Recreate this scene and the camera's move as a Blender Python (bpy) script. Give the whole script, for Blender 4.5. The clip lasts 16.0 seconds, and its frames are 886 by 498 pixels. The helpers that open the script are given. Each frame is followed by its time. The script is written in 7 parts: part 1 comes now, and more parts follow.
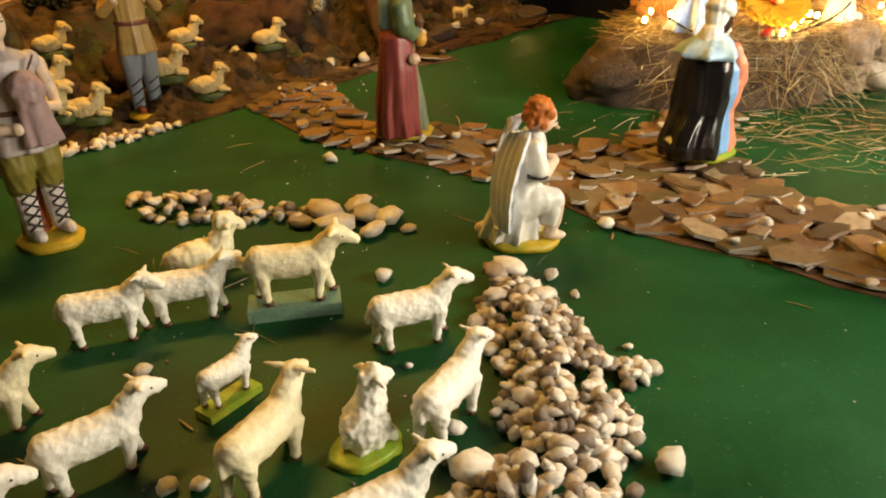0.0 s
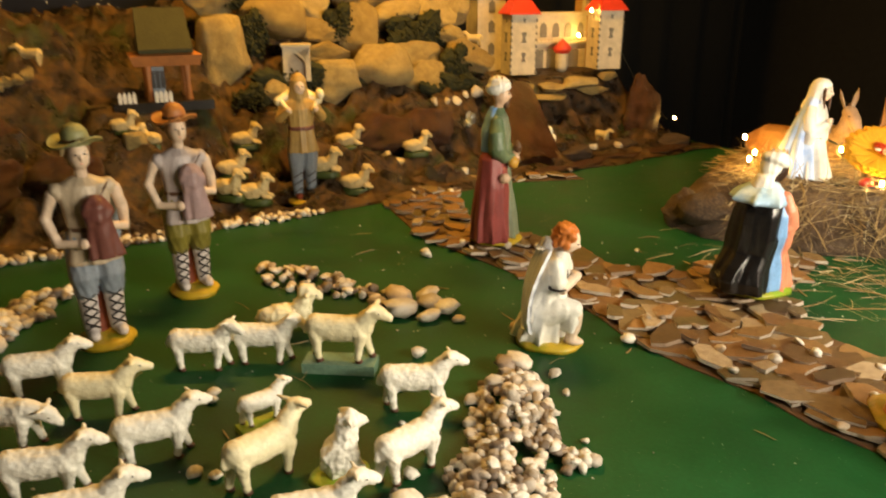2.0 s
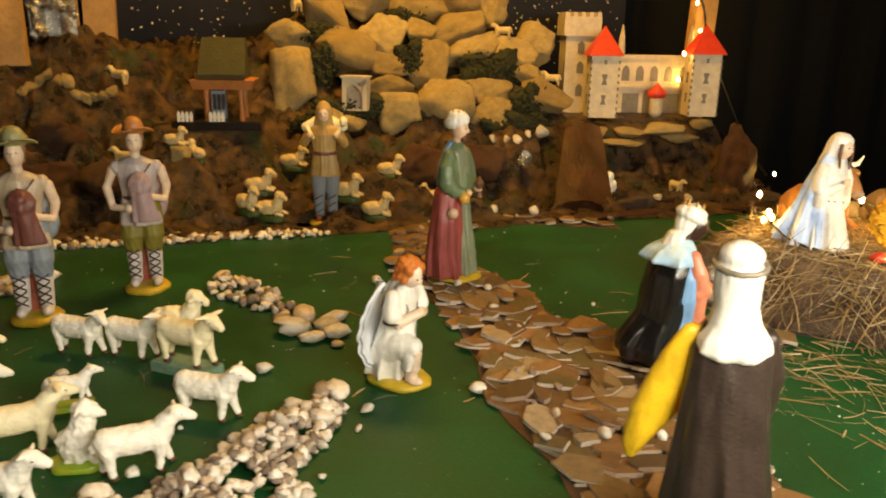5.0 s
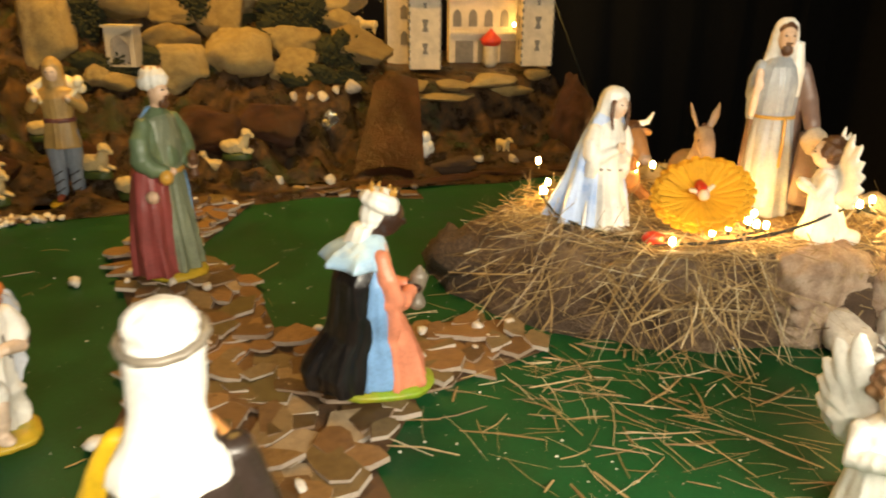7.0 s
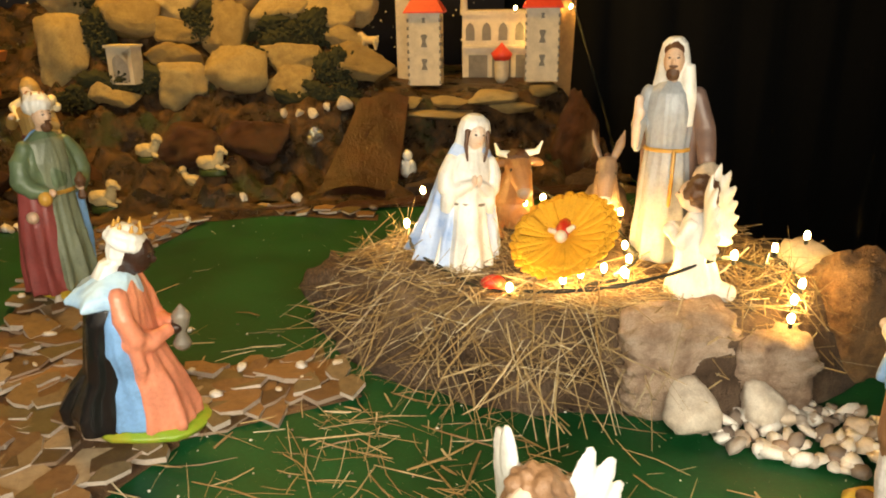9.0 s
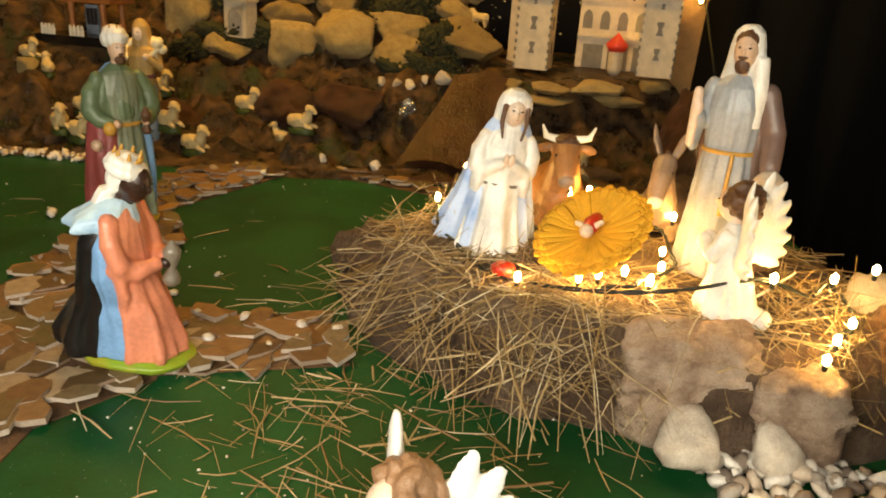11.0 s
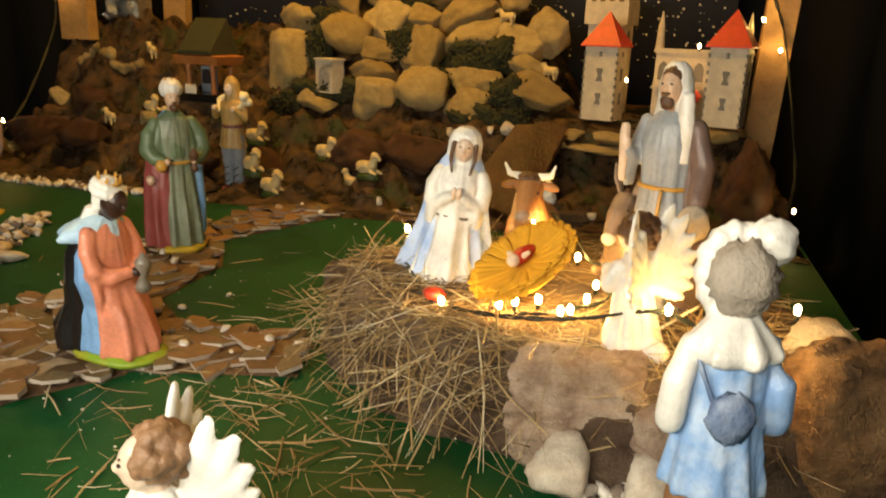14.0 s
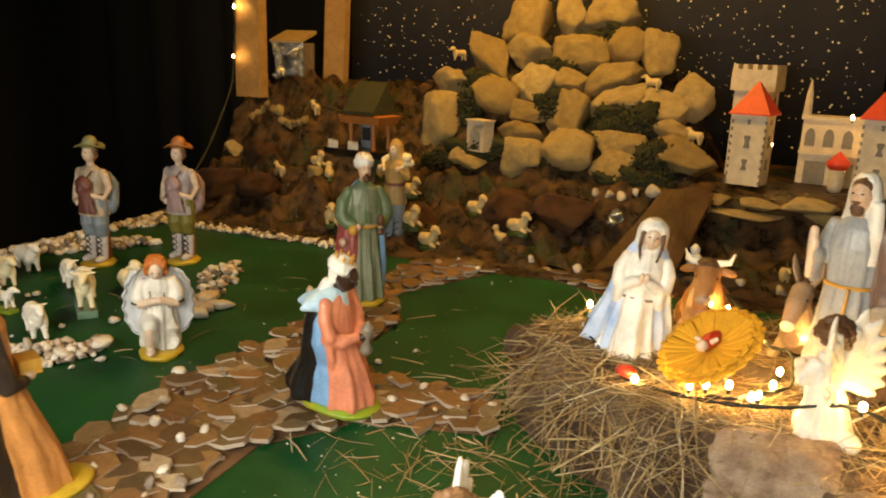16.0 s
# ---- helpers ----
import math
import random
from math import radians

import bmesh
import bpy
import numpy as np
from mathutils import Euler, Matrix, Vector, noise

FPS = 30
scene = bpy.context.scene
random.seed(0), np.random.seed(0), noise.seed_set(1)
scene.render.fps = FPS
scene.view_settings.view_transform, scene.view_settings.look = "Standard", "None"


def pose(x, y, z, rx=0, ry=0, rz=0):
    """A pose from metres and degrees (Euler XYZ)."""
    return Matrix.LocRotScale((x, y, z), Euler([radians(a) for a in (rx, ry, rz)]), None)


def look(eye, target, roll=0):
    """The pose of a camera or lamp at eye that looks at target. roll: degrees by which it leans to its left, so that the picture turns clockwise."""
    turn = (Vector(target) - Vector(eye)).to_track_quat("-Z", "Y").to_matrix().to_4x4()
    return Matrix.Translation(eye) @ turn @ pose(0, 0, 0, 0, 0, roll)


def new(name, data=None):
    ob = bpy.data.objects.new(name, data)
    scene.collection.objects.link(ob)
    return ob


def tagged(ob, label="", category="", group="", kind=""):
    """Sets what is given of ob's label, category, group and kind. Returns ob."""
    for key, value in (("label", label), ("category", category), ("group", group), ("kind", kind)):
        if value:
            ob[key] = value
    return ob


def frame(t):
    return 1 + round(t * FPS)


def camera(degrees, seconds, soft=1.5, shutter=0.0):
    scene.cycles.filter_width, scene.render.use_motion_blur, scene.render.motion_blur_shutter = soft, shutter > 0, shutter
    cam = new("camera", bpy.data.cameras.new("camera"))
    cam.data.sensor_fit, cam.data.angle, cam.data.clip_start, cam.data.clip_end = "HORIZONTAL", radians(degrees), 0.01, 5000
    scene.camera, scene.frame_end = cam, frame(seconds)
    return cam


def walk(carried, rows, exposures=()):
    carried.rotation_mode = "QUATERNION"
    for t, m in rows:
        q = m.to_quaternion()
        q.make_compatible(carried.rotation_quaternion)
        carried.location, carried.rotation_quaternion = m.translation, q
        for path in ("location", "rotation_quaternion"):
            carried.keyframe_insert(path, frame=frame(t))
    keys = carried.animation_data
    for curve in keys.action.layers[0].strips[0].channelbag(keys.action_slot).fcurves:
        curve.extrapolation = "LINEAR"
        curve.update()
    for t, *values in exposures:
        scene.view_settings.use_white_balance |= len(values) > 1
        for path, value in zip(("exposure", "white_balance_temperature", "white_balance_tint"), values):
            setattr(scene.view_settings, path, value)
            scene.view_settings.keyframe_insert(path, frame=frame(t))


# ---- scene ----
cam = camera(61.3, 16.0, 1.9, 0.4)
PATH = [
    (0, (0.143, 0.044, 0.46), (0.019, 1.823, -0.446), -1.6),
    (0.5, (0.172, -0.006, 0.483), (0.061, 1.785, -0.399), -1.7),
    (1, (0.222, -0.026, 0.494), (-0.004, 1.781, -0.334), -0.5),
    (1.5, (0.326, -0.048, 0.501), (-0.106, 1.746, -0.271), 2.1),
    (2, (0.391, -0.095, 0.534), (-0.243, 1.683, -0.126), -0.1),
    (2.3, (0.42, -0.125, 0.542), (-0.301, 1.637, -0.07), -1.0),
    (2.5, (0.446, -0.138, 0.537), (-0.322, 1.611, -0.054), 0.3),
    (3, (0.511, -0.182, 0.528), (-0.409, 1.504, -0.029), 2.3),
    (3.2, (0.543, -0.184, 0.535), (-0.406, 1.488, -0.015), 1.9),
    (5.3, (0.907, 0.212, 0.512), (-0.252, 1.735, -0.068), 0.9),
    (5.5, (0.928, 0.227, 0.507), (-0.207, 1.757, -0.103), -0.2),
    (6, (0.964, 0.338, 0.477), (-0.129, 1.891, -0.151), 0.8),
    (6.5, (0.984, 0.488, 0.496), (-0.078, 2.064, -0.126), 1.2),
    (7, (1.005, 0.608, 0.5), (0.028, 2.215, -0.18), 0.6),
    (7.5, (1.043, 0.706, 0.489), (0.11, 2.331, -0.21), -0.0),
    (7.7, (1.072, 0.727, 0.502), (0.085, 2.325, -0.186), -0.3),
    (8, (1.134, 0.792, 0.501), (0.058, 2.351, -0.14), 1.5),
    (8.5, (1.242, 0.889, 0.511), (0.053, 2.357, -0.148), 1.5),
    (8.7, (1.285, 0.912, 0.522), (0.039, 2.333, -0.133), -0.4),
    (10.8, (1.377, 1.081, 0.479), (-0.11, 2.219, -0.223), 4.1),
    (11, (1.387, 1.095, 0.484), (-0.126, 2.205, -0.209), 3.8),
    (11.5, (1.427, 1.134, 0.479), (-0.183, 2.093, -0.219), 5.5),
    (12, (1.489, 1.189, 0.477), (-0.193, 1.991, -0.25), 4.8),
    (12.5, (1.537, 1.231, 0.464), (-0.181, 1.964, -0.251), 3.2),
    (13, (1.566, 1.265, 0.458), (-0.166, 2.013, -0.205), 2.3),
    (13.5, (1.585, 1.306, 0.455), (-0.149, 2.074, -0.18), 1.9),
    (14, (1.594, 1.325, 0.475), (-0.176, 2.067, -0.087), 2.0),
    (14.5, (1.604, 1.318, 0.497), (-0.209, 1.992, -0.014), 1.5),
    (15, (1.626, 1.278, 0.526), (-0.226, 1.864, 0.051), 1.6),
    (15.5, (1.644, 1.213, 0.56), (-0.22, 1.749, 0.07), 2.1),
    (16, (1.647, 1.144, 0.58), (-0.223, 1.646, 0.081), 2.0),
]
EXPO = [(0.0, 0.0, 6500, 10), (0.5, 0.1, 6500, 10), (2.5, 0.0, 6650, 10), (5.5, -0.25, 6500, 10), (6.5, -0.3, 6400, 10), (8.5, -0.25, 6250, 10), (11.0, -0.5, 6250, 10), (11.6, -0.2, 6150, 10), (12.5, -0.05, 5950, 10),
        (13.5, 0.05, 5950, 10), (14.0, -0.62, 6150, 10), (14.5, -0.98, 6200, 10), (15.0, -0.58, 6300, 10), (15.5, -0.45, 6300, 10), (16.0, -0.55, 6250, 10)]
walk(cam, [(t, look(eye, target, roll)) for t, eye, target, roll in PATH], EXPO)

# ---- the display's own axes: a runs along its back, b from its front to its back ----
UX, UY, VX, VY = 0.616, 0.788, -0.788, 0.616
TURN_A = math.degrees(math.atan2(UY, UX))


def ab(a, b, z=0.0):
    return Vector((a * UX + b * VX, a * UY + b * VY, z))


def to_ab(x, y):
    return x * UX + y * UY, x * VX + y * VY


# ---- light ----
world = bpy.data.worlds.new("night_room")
scene.world = world
world.use_nodes = True
world.node_tree.nodes["Background"].inputs[0].default_value = (1.0, 0.72, 0.45, 1)
world.node_tree.nodes["Background"].inputs[1].default_value = 0.012


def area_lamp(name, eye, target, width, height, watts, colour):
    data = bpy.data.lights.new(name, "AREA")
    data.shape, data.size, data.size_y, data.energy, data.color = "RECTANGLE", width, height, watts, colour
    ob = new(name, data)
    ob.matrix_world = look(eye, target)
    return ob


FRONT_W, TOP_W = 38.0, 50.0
# Unseen fixed strip, added to stand in for the torch moving with the camera.
area_lamp("torch_stand_in_strip", ab(1.40, -0.66, 0.60), ab(1.38, 0.9, 0.0), 1.46, 0.10, FRONT_W, (1.0, 0.88, 0.67))
area_lamp("warm_lamp_above", ab(1.10, 1.42, 1.75), ab(1.20, 1.98, 0.35), 0.8, 0.2, TOP_W, (1.0, 0.52, 0.075))


# ---- materials ----
def nodes_of(name):
    m = bpy.data.materials.new(name)
    m.use_nodes = True
    return m, m.node_tree.nodes, m.node_tree.links, m.node_tree.nodes["Principled BSDF"]


def noise_node(n, l, coord, scale, detail=4.0, rough=0.6):
    t = n.new("ShaderNodeTexNoise")
    t.inputs["Scale"].default_value, t.inputs["Detail"].default_value, t.inputs["Roughness"].default_value = scale, detail, rough
    l.new(coord, t.inputs["Vector"])
    return t.outputs[0]


def ramp_node(n, l, fac, stops):
    r = n.new("ShaderNodeValToRGB")
    while len(r.color_ramp.elements) < len(stops):
        r.color_ramp.elements.new(0.5)
    for e, (p, c) in zip(r.color_ramp.elements, stops):
        e.position, e.color = p, (*c, 1)
    l.new(fac, r.inputs[0])
    return r.outputs[0]


def mix_node(n, l, fac, a, b, mode="MIX"):
    m = n.new("ShaderNodeMix")
    m.data_type, m.blend_type = "RGBA", mode
    for sock, val in ((m.inputs[0], fac), (m.inputs[6], a), (m.inputs[7], b)):
        if isinstance(val, (int, float)):
            sock.default_value = val
        elif isinstance(val, tuple):
            sock.default_value = (*val, 1)
        else:
            l.new(val, sock)
    return m.outputs[2]


def bump_node(n, l, height, bsdf, strength, distance):
    b = n.new("ShaderNodeBump")
    b.inputs["Strength"].default_value, b.inputs["Distance"].default_value = strength, distance
    l.new(height, b.inputs["Height"])
    l.new(b.outputs[0], bsdf.inputs["Normal"])


def scaled(c, k):
    return tuple(min(1.0, x * k) for x in c)


def paint(name, colour, rough=0.38, grain=220, relief=0.0012, dirt=0.35, second=None):
    """Hand-painted plaster: brushed tone, dirt in patches, fine relief."""
    m, n, l, p = nodes_of(name)
    co = n.new("ShaderNodeTexCoord").outputs["Object"]
    broad = noise_node(n, l, co, 28, 5)
    fine = noise_node(n, l, co, grain, 3)
    other = second if second else scaled(colour, 0.72)
    base = ramp_node(n, l, broad, [(0.38, other), (0.56, colour), (0.75, scaled(colour, 1.12))])
    soil = ramp_node(n, l, fine, [(0.3, scaled(colour, 1 - dirt)), (0.55, colour)])
    l.new(mix_node(n, l, 0.35, base, soil), p.inputs["Base Color"])
    p.inputs["Roughness"].default_value = rough
    bump_node(n, l, fine, p, 0.5, relief)
    return m


def pieces(name, stops, rough=0.6, by_island=False, grain=90, relief=0.002, spots=0.3):
    """Stones: each piece takes its own tone, with veins and grit on it."""
    m, n, l, p = nodes_of(name)
    co = n.new("ShaderNodeTexCoord").outputs["Object"]
    if by_island:
        rnd = n.new("ShaderNodeNewGeometry").outputs["Random Per Island"]
    else:
        rnd = n.new("ShaderNodeObjectInfo").outputs["Random"]
    tone = ramp_node(n, l, rnd, stops)
    broad = noise_node(n, l, co, grain * 0.3, 5)
    fine = noise_node(n, l, co, grain * 3, 4)
    veins = ramp_node(n, l, broad, [(0.35, (0.55, 0.5, 0.45)), (0.6, (1.0, 1.0, 1.0))])
    grit = ramp_node(n, l, fine, [(0.35, (0.6, 0.58, 0.55)), (0.6, (1, 1, 1))])
    c = mix_node(n, l, 0.6, tone, veins, "MULTIPLY")
    l.new(mix_node(n, l, spots, c, grit, "MULTIPLY"), p.inputs["Base Color"])
    p.inputs["Roughness"].default_value = rough
    mix = n.new("ShaderNodeMath")
    mix.operation = "ADD"
    l.new(broad, mix.inputs[0]), l.new(fine, mix.inputs[1])
    bump_node(n, l, mix.outputs[0], p, 0.6, relief)
    return m


def crumpled(name, dark, mid, light, rough=0.45, scale=14, relief=0.02):
    """Painted, crumpled paper and bark."""
    m, n, l, p = nodes_of(name)
    co = n.new("ShaderNodeTexCoord").outputs["Object"]
    vor = n.new("ShaderNodeTexVoronoi")
    vor.inputs["Scale"].default_value = scale
    warp = noise_node(n, l, co, scale * 0.6, 4)
    moved = mix_node(n, l, 0.35, co, warp, "ADD")
    l.new(moved, vor.inputs["Vector"])
    broad = noise_node(n, l, co, scale * 0.4, 6, 0.7)
    fine = noise_node(n, l, co, scale * 16, 4)
    c1 = ramp_node(n, l, broad, [(0.34, dark), (0.52, mid), (0.72, light)])
    c2 = ramp_node(n, l, fine, [(0.35, (0.55, 0.5, 0.45)), (0.62, (1, 1, 1))])
    l.new(mix_node(n, l, 0.7, c1, c2, "MULTIPLY"), p.inputs["Base Color"])
    l.new(ramp_node(n, l, broad, [(0.4, (rough - 0.12,) * 3), (0.6, (rough + 0.15,) * 3)]), p.inputs["Roughness"])
    add = n.new("ShaderNodeMath")
    add.operation = "ADD"
    l.new(vor.outputs["Distance"], add.inputs[0]), l.new(fine, add.inputs[1])
    bump_node(n, l, add.outputs[0], p, 0.7, relief)
    return m


def glow(name, colour, strength):
    m, n, l, p = nodes_of(name)
    p.inputs["Base Color"].default_value = (*colour, 1)
    p.inputs["Emission Color"].default_value = (*colour, 1)
    p.inputs["Emission Strength"].default_value = strength
    return m


def green_cloth():
    m, n, l, p = nodes_of("green_painted_board")
    co = n.new("ShaderNodeTexCoord").outputs["Object"]
    broad = noise_node(n, l, co, 3.5, 6, 0.65)
    fine = noise_node(n, l, co, 160, 3)
    dust = noise_node(n, l, co, 420, 2, 0.4)
    base = ramp_node(n, l, broad, [(0.3, (0.002, 0.034, 0.007)), (0.5, (0.004, 0.060, 0.014)), (0.75, (0.008, 0.090, 0.024))])
    c = mix_node(n, l, 0.4, base, ramp_node(n, l, fine, [(0.35, (0.5, 0.6, 0.5)), (0.6, (1, 1, 1))]), "MULTIPLY")
    crumbs = ramp_node(n, l, dust, [(0.735, (0, 0, 0)), (0.76, (1, 1, 1))])
    l.new(mix_node(n, l, crumbs, c, (0.35, 0.33, 0.24)), p.inputs["Base Color"])
    l.new(ramp_node(n, l, broad, [(0.35, (0.44,) * 3), (0.65, (0.60,) * 3)]), p.inputs["Roughness"])
    p.inputs["Specular IOR Level"].default_value = 0.3
    bump_node(n, l, fine, p, 0.25, 0.001)
    return m


def moss_hill():
    m, n, l, p = nodes_of("painted_hill_paper")
    co = n.new("ShaderNodeTexCoord").outputs["Object"]
    broad = noise_node(n, l, co, 5, 6, 0.65)
    mid = noise_node(n, l, co, 17, 5, 0.7)
    fine = noise_node(n, l, co, 230, 4)
    brown = ramp_node(n, l, mid, [(0.36, (0.006, 0.003, 0.0015)), (0.50, (0.034, 0.016, 0.0045)), (0.68, (0.16, 0.080, 0.020))])
    green = ramp_node(n, l, fine, [(0.35, (0.012, 0.022, 0.006)), (0.65, (0.045, 0.06, 0.016))])
    mask = ramp_node(n, l, broad, [(0.56, (0, 0, 0)), (0.64, (1, 1, 1))])
    l.new(mix_node(n, l, mask, brown, green), p.inputs["Base Color"])
    l.new(ramp_node(n, l, mid, [(0.4, (0.22,) * 3), (0.6, (0.48,) * 3)]), p.inputs["Roughness"])
    add = n.new("ShaderNodeMath")
    add.operation = "ADD"
    l.new(mid, add.inputs[0]), l.new(fine, add.inputs[1])
    bump_node(n, l, add.outputs[0], p, 0.7, 0.012)
    return m


